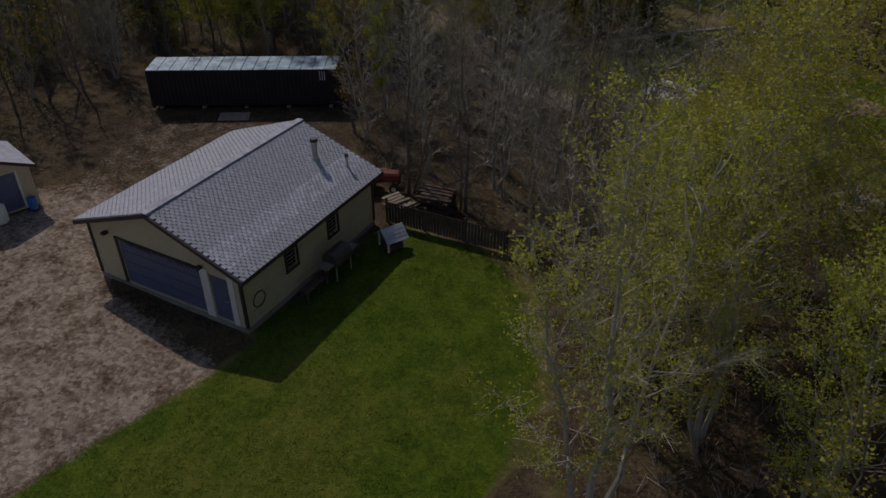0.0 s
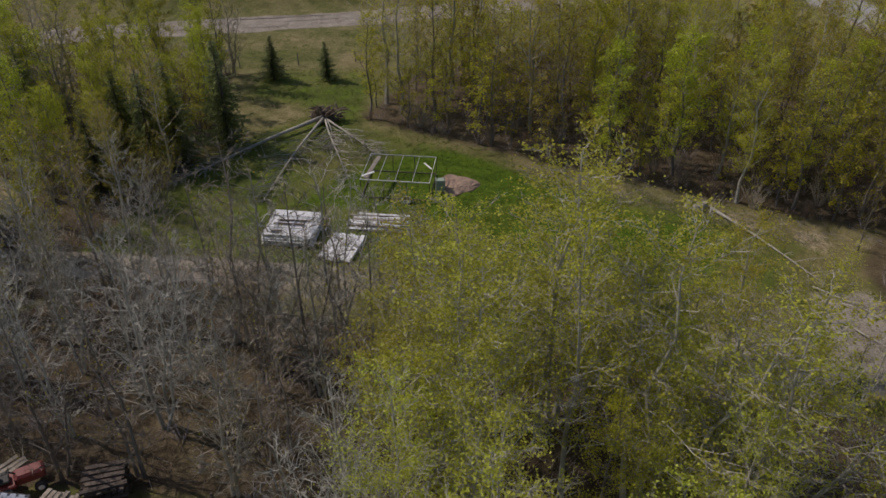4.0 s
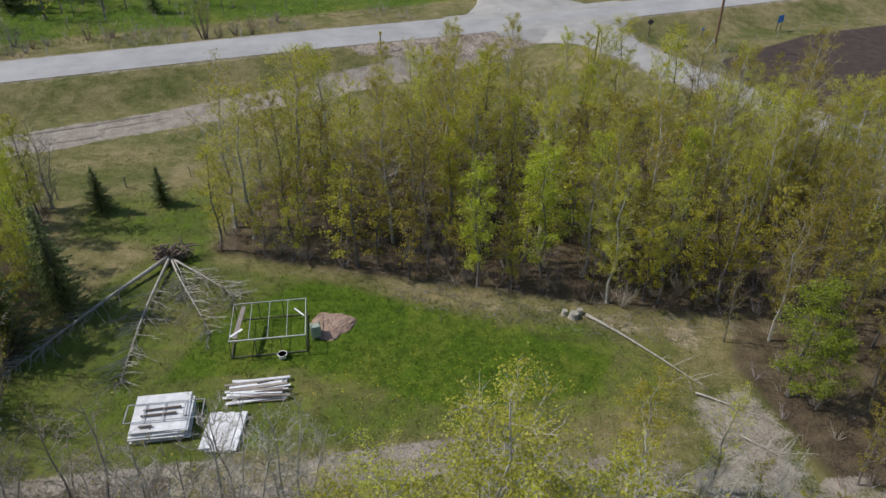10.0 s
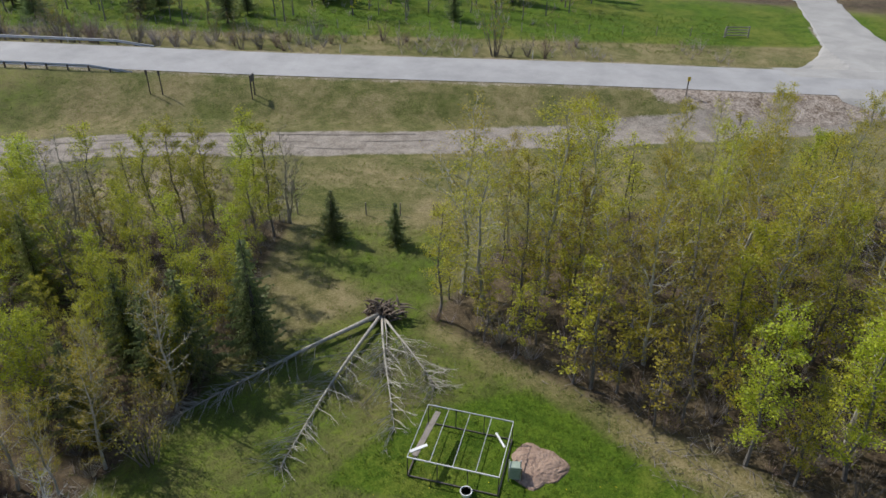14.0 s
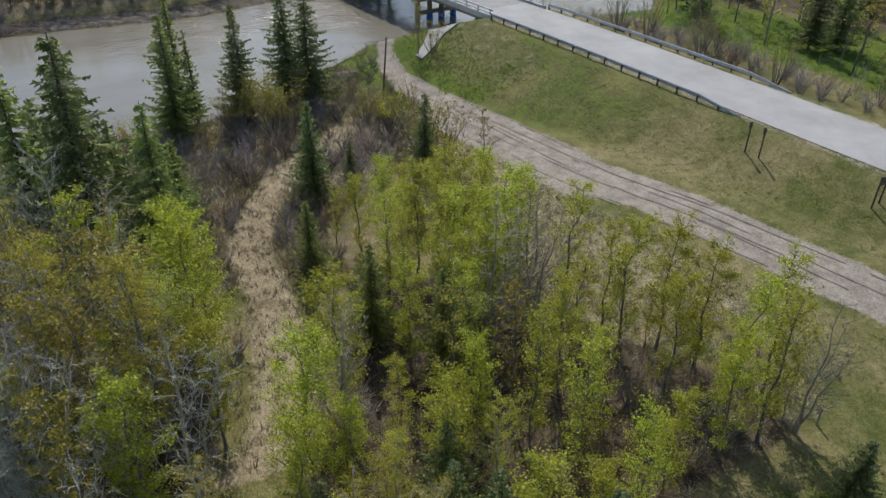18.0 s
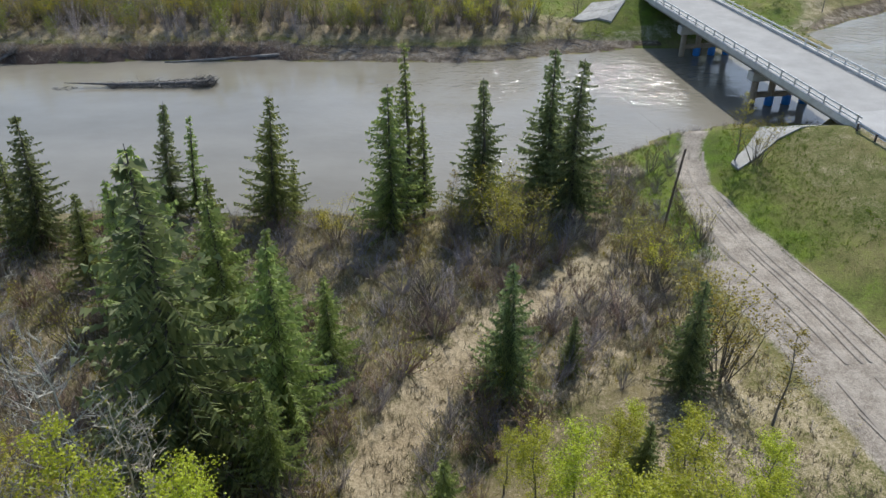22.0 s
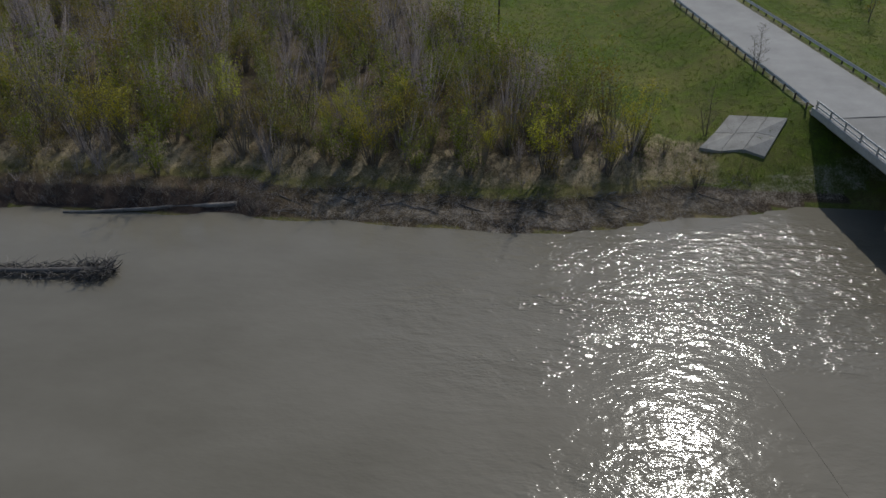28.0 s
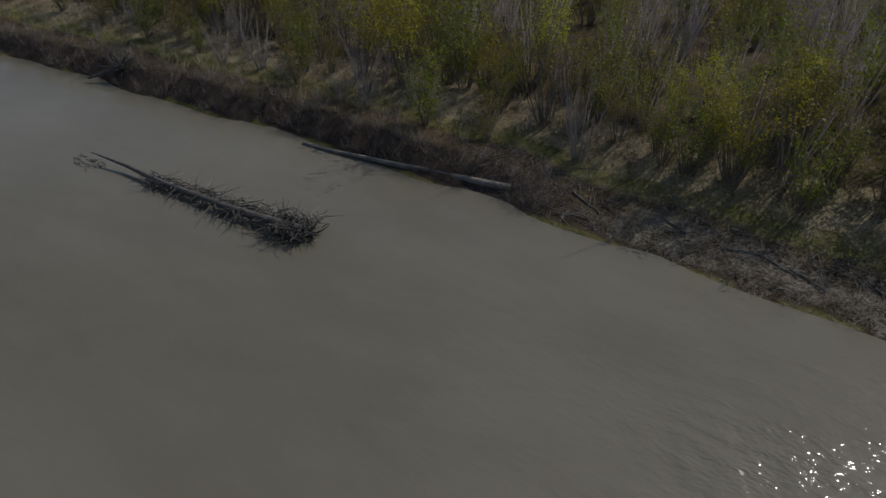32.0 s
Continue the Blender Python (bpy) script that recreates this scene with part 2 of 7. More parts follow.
def ground_material():
    m, nt, bsdf = material("ground_cover")
    geo = nt.nodes.new("ShaderNodeNewGeometry")
    pos = geo.outputs["Position"]
    a1, a2 = nt.nodes.new("ShaderNodeAttribute"), nt.nodes.new("ShaderNodeAttribute")
    a1.attribute_name, a2.attribute_name = "cover_a", "cover_b"
    s1, s2 = nt.nodes.new("ShaderNodeSeparateColor"), nt.nodes.new("ShaderNodeSeparateColor")
    nt.links.new(a1.outputs["Color"], s1.inputs[0])
    nt.links.new(a2.outputs["Color"], s2.inputs[0])
    wide = noise_node(nt, 0.12, 6, 0.62, pos)
    mid = noise_node(nt, 0.8, 5, 0.65, pos)
    fine = noise_node(nt, 6.0, 4, 0.7, pos)
    speck = noise_node(nt, 15.0, 3, 0.75, pos)
    grain = math_node(nt, "ADD", math_node(nt, "MULTIPLY", mid.outputs[0], 0.34), math_node(nt, "ADD", math_node(nt, "MULTIPLY", fine.outputs[0], 0.33), math_node(nt, "MULTIPLY", speck.outputs[0], 0.33)))
    patch = math_node(nt, "ADD", math_node(nt, "MULTIPLY", wide.outputs[0], 0.6), math_node(nt, "MULTIPLY", grain, 0.4))

    def two(dark, light, src, lo=0.43, hi=0.57):
        return ramp_node(nt, src, [(lo, dark), (hi, light)]).outputs[0]

    rough_grass = mix_node(nt, two((0, 0, 0), (1, 1, 1), patch, 0.42, 0.6), two((0.065, 0.078, 0.018), (0.135, 0.14, 0.04), grain), two((0.17, 0.14, 0.06), (0.28, 0.23, 0.12), grain))
    lawn = mix_node(nt, two((0, 0, 0), (1, 1, 1), patch, 0.47, 0.66), two((0.04, 0.08, 0.005), (0.10, 0.158, 0.012), grain), two((0.095, 0.112, 0.014), (0.18, 0.18, 0.036), grain))
    dirt = two((0.19, 0.161, 0.13), (0.37, 0.327, 0.272), grain)
    forest = mix_node(nt, two((0, 0, 0), (1, 1, 1), patch, 0.4, 0.6), two((0.034, 0.024, 0.017), (0.105, 0.077, 0.055), grain), two((0.075, 0.058, 0.032), (0.155, 0.122, 0.07), grain))
    dry = mix_node(nt, two((0, 0, 0), (1, 1, 1), patch, 0.42, 0.6), two((0.15, 0.115, 0.07), (0.34, 0.27, 0.17), grain), two((0.22, 0.18, 0.11), (0.42, 0.355, 0.24), grain))
    stones = add_node(nt, "TexVoronoi", Scale=7.0)
    nt.links.new(pos, stones.inputs["Vector"])
    stone_tone = nt.nodes.new("ShaderNodeSeparateColor")
    nt.links.new(stones.outputs["Color"], stone_tone.inputs[0])
    pebbly = math_node(nt, "ADD", math_node(nt, "MULTIPLY", grain, 0.75), math_node(nt, "MULTIPLY", stone_tone.outputs[0], 0.25))
    litter = noise_node(nt, 0.7, 6, 0.8, pos)
    gravel = mix_node(nt, two((0, 0, 0), (1, 1, 1), litter.outputs[0], 0.46, 0.62), two((0.20, 0.16, 0.125), (0.48, 0.41, 0.34), pebbly, 0.36, 0.64), two((0.08, 0.058, 0.038), (0.25, 0.19, 0.14), pebbly, 0.36, 0.64))
    soil = two((0.048, 0.034, 0.028), (0.086, 0.064, 0.053), grain)
    col = rough_grass

    def lay(weight, colour, under):
        w = math_node(nt, "ADD", weight, math_node(nt, "MULTIPLY", math_node(nt, "SUBTRACT", grain, 0.5), 1.1))
        k = nt.nodes.new("ShaderNodeMapRange")
        k.interpolation_type = "SMOOTHSTEP"
        k.inputs[1].default_value, k.inputs[2].default_value = 0.38, 0.62
        nt.links.new(w, k.inputs[0])
        gate = math_node(nt, "MULTIPLY", k.outputs[0], math_node(nt, "MULTIPLY", weight, 6.0, True), True)
        return mix_node(nt, gate, under, colour)

    for w, c in ((s1.outputs[0], lawn), (s1.outputs[2], forest), (s2.outputs[0], dry), (s2.outputs[2], soil), (s1.outputs[1], dirt), (s2.outputs[1], gravel)):
        col = lay(w, c, col)
    nt.links.new(col, bsdf.inputs["Base Color"])
    bsdf.inputs["Roughness"].default_value = 0.95
    bsdf.inputs["Specular IOR Level"].default_value = 0.15
    bump_to(nt, bsdf, grain, 1.0, 0.16)
    return m


def water_material():
    m, nt, bsdf = material("muddy_river_water")
    geo = nt.nodes.new("ShaderNodeNewGeometry")
    pos = geo.outputs["Position"]
    mp = nt.nodes.new("ShaderNodeMapping")
    mp.inputs["Scale"].default_value = (1.0, 0.5, 1.0)
    nt.links.new(pos, mp.inputs[0])
    big = noise_node(nt, 0.035, 4, 0.6, mp.outputs[0])
    gust = noise_node(nt, 0.22, 4, 0.65, mp.outputs[0])
    rip = noise_node(nt, 1.6, 2, 0.45, mp.outputs[0])
    rip2 = noise_node(nt, 6.2, 2, 0.45, mp.outputs[0])
    silt = noise_node(nt, 0.16, 5, 0.65, mp.outputs[0])
    col = ramp_node(nt, math_node(nt, "ADD", math_node(nt, "MULTIPLY", big.outputs[0], 0.6), math_node(nt, "MULTIPLY", silt.outputs[0], 0.4)), [(0.38, (0.150, 0.136, 0.105)), (0.62, (0.215, 0.197, 0.16))]).outputs[0]
    nt.links.new(col, bsdf.inputs["Base Color"])
    bsdf.inputs["Roughness"].default_value = 0.085
    bsdf.inputs["IOR"].default_value = 1.33
    # a riffle below the bridge, calmer round it, nearly smooth elsewhere; ripples again above the bridge
    def ring(centre, values):
        off = nt.nodes.new("ShaderNodeVectorMath")
        off.operation = "DISTANCE"
        nt.links.new(pos, off.inputs[0])
        off.inputs[1].default_value = (*centre, WATER_Z)
        r = nt.nodes.new("ShaderNodeMapRange")
        r.interpolation_type = "SMOOTHSTEP"
        for k, v in enumerate(values):
            r.inputs[k + 1].default_value = v
        nt.links.new(off.outputs["Value"], r.inputs[0])
        return r.outputs[0]

    calm = ring((-104.0, 56.0), (32.0, 12.0, 0.07, 0.34))
    broken_a = math_node(nt, "ADD", ring((-111.5, 68.5), (12.0, 4.0, 0.0, 1.2)), math_node(nt, "ADD", math_node(nt, "ADD", ring((-110.5, 53.0), (12.0, 5.0, 0.0, 0.5)), ring((-107.0, 46.0), (11.0, 4.0, 0.0, 0.62))), ring((-88.0, 54.0), (9.0, 3.5, 0.0, 0.6))))
    riffle = math_node(nt, "ADD", math_node(nt, "ADD", calm, broken_a), ring((-118.0, 108.0), (30.0, 16.0, 0.0, 1.1)))
    broken = ramp_node(nt, gust.outputs[0], [(0.4, (0.45, 0.45, 0.45)), (0.58, (1, 1, 1))]).outputs[0]
    h = math_node(nt, "MULTIPLY", math_node(nt, "ADD", rip.outputs[0], math_node(nt, "MULTIPLY", rip2.outputs[0], 0.36)), math_node(nt, "MULTIPLY", broken, riffle))
    bump_to(nt, bsdf, h, 1.0, 0.16)
    return m


M_GROUND, M_WATER = ground_material(), water_material()


# ---- mesh helpers ----
class Build:
    """Collects vertices and faces for one mesh."""

    def __init__(self):
        self.v, self.f = [], []

    def quad(self, a, b, c, d):
        n = len(self.v)
        self.v += [tuple(a), tuple(b), tuple(c), tuple(d)]
        self.f.append((n, n + 1, n + 2, n + 3))

    def tube(self, points, radii, sides=5, cap=True):
        rings = []
        pts = [Vector(p) for p in points]
        side = None
        for i, p in enumerate(pts):
            along = (pts[min(i + 1, len(pts) - 1)] - pts[max(i - 1, 0)]).normalized()
            if side is None:
                side = along.orthogonal().normalized()
            side = (side - along * side.dot(along))
            side = side.normalized() if side.length > 1e-6 else along.orthogonal().normalized()
            other = along.cross(side)
            n = len(self.v)
            for k in range(sides):
                a = 2 * math.pi * k / sides
                self.v.append(tuple(p + (side * math.cos(a) + other * math.sin(a)) * radii[i]))
            rings.append(n)
        for a, b in zip(rings, rings[1:]):
            for k in range(sides):
                k2 = (k + 1) % sides
                self.f.append((a + k, a + k2, b + k2, b + k))
        if cap:
            self.f.append(tuple(rings[0] + k for k in range(sides))[::-1])
            self.f.append(tuple(rings[-1] + k for k in range(sides)))

    def spike(self, a, c, r):
        """A thin twig that runs out to a point."""
        a, c = Vector(a), Vector(c)
        s = (c - a).orthogonal().normalized() * r
        w = (c - a).cross(s).normalized() * r
        n = len(self.v)
        self.v += [tuple(a + s), tuple(a - s * 0.5 + w * 0.87), tuple(a - s * 0.5 - w * 0.87), tuple(c)]
        self.f += [(n, n + 1, n + 3), (n + 1, n + 2, n + 3), (n + 2, n, n + 3)]

    def box(self, size, m=None, bevel=0.0):
        """A box of that size round the origin of m; bevel: chamfered upright and level edges."""
        x, y, z = (s / 2 for s in size)
        m = m or Matrix()
        n = len(self.v)
        if bevel:
            c = min(bevel, x * 0.5, y * 0.5, z * 0.5)
            for zz, i in ((-z, c), (-z + c, 0), (z - c, 0), (z, c)):
                for px, py in ((-x + i + c, -y + i), (x - i - c, -y + i), (x - i, -y + i + c), (x - i, y - i - c), (x - i - c, y - i), (-x + i + c, y - i), (-x + i, y - i - c), (-x + i, -y + i + c)):
                    self.v.append(tuple(m @ Vector((px, py, zz))))
            for r in range(3):
                for k in range(8):
                    k2 = (k + 1) % 8
                    self.f.append((n + 8 * r + k, n + 8 * r + k2, n + 8 * r + 8 + k2, n + 8 * r + 8 + k))
            self.f.append(tuple(n + k for k in range(8))[::-1])
            self.f.append(tuple(n + 24 + k for k in range(8)))
            return
        for zz in (-z, z):
            for px, py in ((-x, -y), (x, -y), (x, y), (-x, y)):
                self.v.append(tuple(m @ Vector((px, py, zz))))
        self.f += [(n + 3, n + 2, n + 1, n), (n + 4, n + 5, n + 6, n + 7)]
        for k in range(4):
            k2 = (k + 1) % 4
            self.f.append((n + k, n + k2, n + 4 + k2, n + 4 + k))

    def bar(self, a, b, w, h):
        """A straight squared bar from a to b, w wide and h high."""
        a, b = Vector(a), Vector(b)
        d = b - a
        m = Matrix.Translation((a + b) / 2) @ d.to_track_quat("X", "Z").to_matrix().to_4x4()
        self.box((d.length, w, h), m)

    def mesh(self, name, mat, smooth=False):
        me = bpy.data.meshes.new(name)
        me.from_pydata(self.v, [], self.f)
        me.materials.append(mat)
        if smooth:
            me.polygons.foreach_set("use_smooth", [True] * len(me.polygons))
        me.update()
        return me


def part(name, b, mat, parent=None, label="", smooth=False, at=None):
    """One mesh object, from a Build or a mesh, under its thing."""
    me = b.mesh(name, mat, smooth) if isinstance(b, Build) else b
    ob = new(name, me)
    if parent is not None:
        ob.parent = parent
    if at is not None:
        ob.matrix_basis = at
    if label:
        ob["label"] = label
    return ob


def thing(name, label, category, m, group="", kind=""):
    ob = new(name)
    ob.empty_display_size = 0.2
    ob.matrix_basis = m
    return tagged(ob, label, category, group, kind)


def poly_has(poly, x, y):
    inside = False
    for (x1, y1), (x2, y2) in zip(poly, poly[1:] + poly[:1]):
        if (y1 > y) != (y2 > y) and x < (x2 - x1) * (y - y1) / (y2 - y1) + x1:
            inside = not inside
    return inside


def step(a, b, x):
    t = min(1.0, max(0.0, (x - a) / (b - a)))
    return t * t * (3 - 2 * t)


# ---- lie of the land ----
SLOPE = 0.173
ROAD_HALF = 3.75
AB_NEAR, AB_FAR = -85.0, -132.0


def road_mid(x):
    return 98.91 + SLOPE * x


def road_z(x):
    return 2.0 + 0.5 * step(-30, -80, x) - 0.4 * step(-10, 40, x) - 1.0 * step(-160, -240, x)


def shore_near(y):
    return -77.6 - 0.64 * min(max(y - 43.0, 0.0), 25.0) - 0.45 * min(max(y - 68.0, 0.0), 8.0) + 7.0 * step(86.0, 98.0, y) - 0.95 * min(max(y - 108.0, 0.0), 110.0) + 0.5 * math.sin(y * 0.31) + 0.35 * math.sin(y * 0.83 + 1)


def shore_far(y):
    return -116.4 + 0.085 * min(max(8.0 - y, 0.0), 40.0) - 0.33 * min(max(y - 51.0, 0.0), 38.0) - 0.72 * min(max(y - 94.0, 0.0), 130.0) - 0.9 * math.exp(-((y - 22.5) / 3.5) ** 2) + 0.25 * math.sin(y * 0.27 + 2) + 0.2 * math.sin(y * 0.71)


def base_z(x, y):
    n, f = shore_near(y), shore_far(y)
    if x > n:
        d = x - n
        land = -1.65 * step(-38, -78, x) - 0.1
        land += 0.10 * noise.noise((x * 0.13, y * 0.13, 0.3)) + 0.05 * noise.noise((x * 0.45, y * 0.45, 2.3))
        return WATER_Z - 0.3 + (land - WATER_Z + 0.3) * step(0.0, 3.2, d + 0.95)
    if x < f:
        d = f - x
        bar = step(20, 30, y)
        rise = bar * (0.45 * step(0, 1.4, d) + 0.5 * step(2.0, 4.6, d)) + (1 - bar) * (0.12 * step(0, 0.5, d) + 1.3 * step(0.5, 1.7, d)) + (0.7 + 0.4 * bar) * step(4.5, 9.0, d) + 0.5 * step(9, 25, d)
        return WATER_Z - 0.05 + rise + 0.15 * step(1, 4, d) * noise.noise((x * 0.3, y * 0.3, 1.3))
    return WATER_Z - 0.07 - 1.4 * step(0, 6, min(n - x, x - f))


def ground_z(x, y):
    z = base_z(x, y)
    s = abs((y - road_mid(x)) / 1.017)
    if s < 40:
        top = road_z(x) - 0.03
        e = top - 0.36 * max(0.0, s - ROAD_HALF - 0.7)
        if AB_FAR < x < AB_NEAR:
            e = min(e, top - 0.52 * min(AB_NEAR - x, x - AB_FAR))
        if x > -112:
            e -= 0.8 * max(0.0, shore_near(y) - x)
        if y > road_mid(x):
            z = max(z, 0.7 * step(0, 6, s - 4) * step(2, 9, x - shore_near(y)) if x > shore_near(y) + 2 else z)
        z = max(z, e)
    if 12 < x < 75 and y > 25:
        for line in SIDE_ROADS:
            d = line_off(line, x, y)[0]
            if d < 12:
                z = max(z, 0.25 + 1.3 * step(34, 6, s) - 0.3 * max(0.0, d - 4.2))
    return z


SIDE_ROADS = ([(34.3, 103.2), (35.5, 97), (37.2, 91.5), (39.3, 87.2), (41.7, 82.3), (47.6, 71.5), (54, 55), (60, 30)], [(31.5, 106), (30.4, 112), (29.7, 118), (29.4, 126), (31, 160), (44, 220)])
LAWN_A = [(-13.5, -22), (-12.0, 5.6), (-12.8, 7.2), (-14.4, 16), (-9.5, 17.4), (-6.0, 15.6), (-2.4, 11.2), (-1.2, 4), (-2.0, -12), (-4.5, -20)]
LAWN_B = [(-24, 33.6), (-22, 44), (-19, 50), (-14, 56), (-20.5, 58), (-20.5, 66), (-9, 66), (-8.5, 54), (-1.6, 50.8), (7.6, 45.9), (15.5, 42.6), (21.5, 39.4), (17, 33), (6, 33.6), (-8, 33.8)]
LUSH = [(-11.5, 41), (-8, 47), (-2, 50), (7, 44.5), (16, 38.5), (14, 35.5), (5, 36), (-3, 41), (-9, 41)]
GRAVEL = [(-14, -22), (-12.6, -10), (-12.2, 5.4), (-20, 5.0), (-22.5, 14), (-19, 17), (-22, 20), (-25, 23), (-34.5, 15.5), (-30, 8), (-38, 2), (-35, -10), (-27, -21)]
DRY_A = [(3, 47.5), (9, 46.4), (16, 43.6), (25, 39.5), (22, 37.5), (13, 42.4), (6, 45.2)]
DRY_B = [(-73, 62), (-64, 61), (-56, 56), (-52, 50), (-60, 51), (-72, 56)]
PATHWAY = [(-30, 38.5), (-32.9, 41.4), (-39, 42.7), (-45.7, 43.6), (-50.7, 43.6), (-56.7, 46.1), (-62.2, 49.2), (-65.8, 53.4), (-69.2, 56.3)]
WOODS_N = [(-9.2, 55), (-3, 52), (8, 47.4), (16, 44), (24, 41), (33, 41), (40, 52), (38, 66), (28, 76), (14, 78), (4, 73), (-6, 66)]
WOODS_W = [(-23, 34), (-20, 45), (-20.5, 53), (-22, 58), (-22.5, 64), (-26, 64.5), (-31, 61.5), (-36.5, 57.5), (-41, 54), (-43, 49), (-38, 46), (-33, 44.5), (-29, 41), (-28.5, 34)]
WOODS_E = [(22.5, 37), (23, 27), (30, 24.5), (52, 18), (54, 40), (33, 43), (25, 41)]
GROVE = [(-27, 32), (-30.5, 38), (-40, 40), (-46, 36), (-46, 22), (-34, 24)]
WOODS_S = [(-16, 18.5), (-8.5, 18.5), (-4.0, 14.5), (-0.5, 9), (4, 6), (14, 8), (34, 10), (36, 22), (28, 22), (12, 26.5), (2, 28.5), (-12, 30.5), (-20, 33), (-24, 28), (-22, 21)]
FIELD = [(47, 70), (49.5, 88.5), (66, 96), (160, 112), (220, 60), (60, 40)]
ROUGH = [(-72, 60), (-62, 65), (-44, 69.5), (-32, 71), (-24, 70), (-24, 64), (-36, 57), (-46, 54), (-56, 57)]
TRACK = [(22, 95.5), (4, 88.5), (-17, 80.9), (-36, 75.6), (-50, 71.4), (-64, 69.2), (-74, 67.4), (-82, 66.7), (-87, 67.6), (-91, 69.2)]
LANE = [(-30, 33.5), (-14, 33.3), (-1.8, 33.0), (5.9, 32.2), (12.2, 29.7), (19.6, 27.6), (30, 24.4), (44, 20)]


def line_off(line, x, y):
    """The distance to a line of points, and on which side."""
    best = (1e9, 0.0)
    for (x1, y1), (x2, y2) in zip(line, line[1:]):
        dx, dy = x2 - x1, y2 - y1
        t = min(1.0, max(0.0, ((x - x1) * dx + (y - y1) * dy) / (dx * dx + dy * dy)))
        d = math.hypot(x - x1 - t * dx, y - y1 - t * dy)
        if d < best[0]:
            best = (d, 1.0 if dx * (y - y1) - dy * (x - x1) > 0 else -1.0)
    return best


def path_off(x, y):
    return line_off(PATHWAY, x, y)[0]


def edge(poly, x, y, soft):
    """1 well inside a polygon, 0 well outside, a slope of that width between."""
    d = line_off(poly + poly[:1], x, y)[0]
    s = d if poly_has(poly, x, y) else -d
    return step(-soft, soft, s)


def covers(x, y):
    """lawn, dirt, forest floor (and tree shade); dry grass, gravel, ploughed soil (and bank shade)."""
    lawn = dirt = forest = dry = gravel = soil = 0.0
    n, f = shore_near(y), shore_far(y)
    s = (y - road_mid(x)) / 1.017
    if -60 < x < 60 and -30 < y < 80:
        lawn = max(edge(LAWN_A, x, y, 0.6), 0.5 * edge(LAWN_B, x, y, 1.2), edge(LUSH, x, y, 2.5))
        forest = max(edge(WOODS_N, x, y, 3.2), edge(WOODS_W, x, y, 2), edge(WOODS_S, x, y, 1.5), 0.8 * edge(WOODS_E, x, y, 2.0), 0.85 * edge(GROVE, x, y, 2.0))
        # gravel thins northwards: brown litter and tree shade darken the yard by colour
        gravel = edge(GRAVEL, x, y, 1.6) * (0.95 - 0.52 * step(6, 11, y - 0.25 * (x + 24)))
        dry = max(dry, (0.5 + 0.3 * noise.noise((x * 0.5, y * 0.5, 7.0))) * edge(DRY_A, x, y, 1.6))
        d, side = line_off(LANE, x, y)
        dirt = max(dirt, 0.74 * step(0.75, 0.2, abs(d - 0.95)), 0.47 * step(1.7, 0.8, d))
        dirt = max(dirt, 0.6 * step(4.8, 1.6, math.hypot(x - 20.7, (y - 32.0) * 0.9) + 2.2 * noise.noise((x * 0.35, y * 0.35, 4.0))))
        # dark floor colour fills the gaps beside lawn and yard: litter plus painted tree shade
        if forest < 0.3 and lawn < 0.3 and ((x < -10 and y < 34) or (-3.5 < x < 30 and y < 18)):
            forest = max(forest, 0.95 * step(-30, -22, y) * step(-60, -52, x))
    if -95 < x < 30 and 50 < y < 110:
        d, side = line_off(TRACK, x, y)
        w = 2.7 - 1.5 * step(-70, -86, x)
        w += 0.6 * noise.noise((x * 0.22, y * 0.22, 3.0))
        dirt = max(dirt, 0.85 * step(w + 1.1, w - 1.0, d))
        if x < -40 and side > 0:
            dirt = max(dirt, 0.7 * step(5.4, 4.0, d) * step(-42, -50, x) * step(-76, -68, x))
    if n < x < -30:
        dry = max(dry, 0.6 * edge(DRY_B, x, y, 2.5), 0.64 * step(2.8, 1.0, path_off(x, y)))
        if y < 62:
            forest = max(forest, 0.5 * step(-40, -46, x))
            dry = max(dry, 0.41 * step(-40, -46, x))
        dry = max(dry, 0.5 * edge(ROUGH, x, y, 2.0))
        dirt = max(dirt, 0.4 * step(1.8, 0.8, x - n))
    if x < f:
        d = f - x
        dirt = max(dirt, 0.46 * step(4.8, 3.2, d) * step(22, 32, y))
        # muddy bar; on the steep cut bank the dark soil colour paints its shaded face
        soil = max(soil, 0.38 * step(22, 32, y) * step(4.4, 3.0, d), 0.95 * step(32, 22, y) * step(2.3, 1.6, d))
        forest = max(forest, 0.9 * step(5.5, 3.0, d))
        if y < 64:
            forest = max(forest, 0.7 * step(4, 8, d))
            dry = max(dry, 0.55 * step(4, 6, d) * step(13, 9, d))
    if s > 0 and x > n + 1.5:
        lawn = max(lawn, 0.66 * step(13, 17, s) * step(60, 40, s + 0.25 * abs(x + 20)))
        forest = max(forest, 0.7 * step(40, 52, s + 0.25 * abs(x + 20)))
    if s < 0 and x < -45 and s > -16:
        lawn = max(lawn, 0.46 * step(-45, -60, x))
    if n < x < -70 and 58 < y < 80:
        lawn = max(lawn, 0.55 * step(8.5, 3.5, line_off(TRACK, x, y)[0]))
        forest = max(forest, 0.44 * step(3.0, 8.0, line_off(TRACK, x, y)[0]))
        gravel = max(gravel, 0.62 * step(2.6, 1.0, math.hypot(x + 84.8, (y - 61.4) * 0.8)))
        dry = max(dry, 0.4 * step(4.0, 8.0, line_off(TRACK, x, y)[0]))
    rim = 25 + 0.4 * max(0.0, -150 - x) - 9 * step(-140, -126, x)
    if abs(s) < rim + 5 and x < -124:
        lawn = max(lawn, 0.52 * step(rim + 4, rim - 2, abs(s)))
        forest *= step(rim - 3, rim + 3, abs(s))
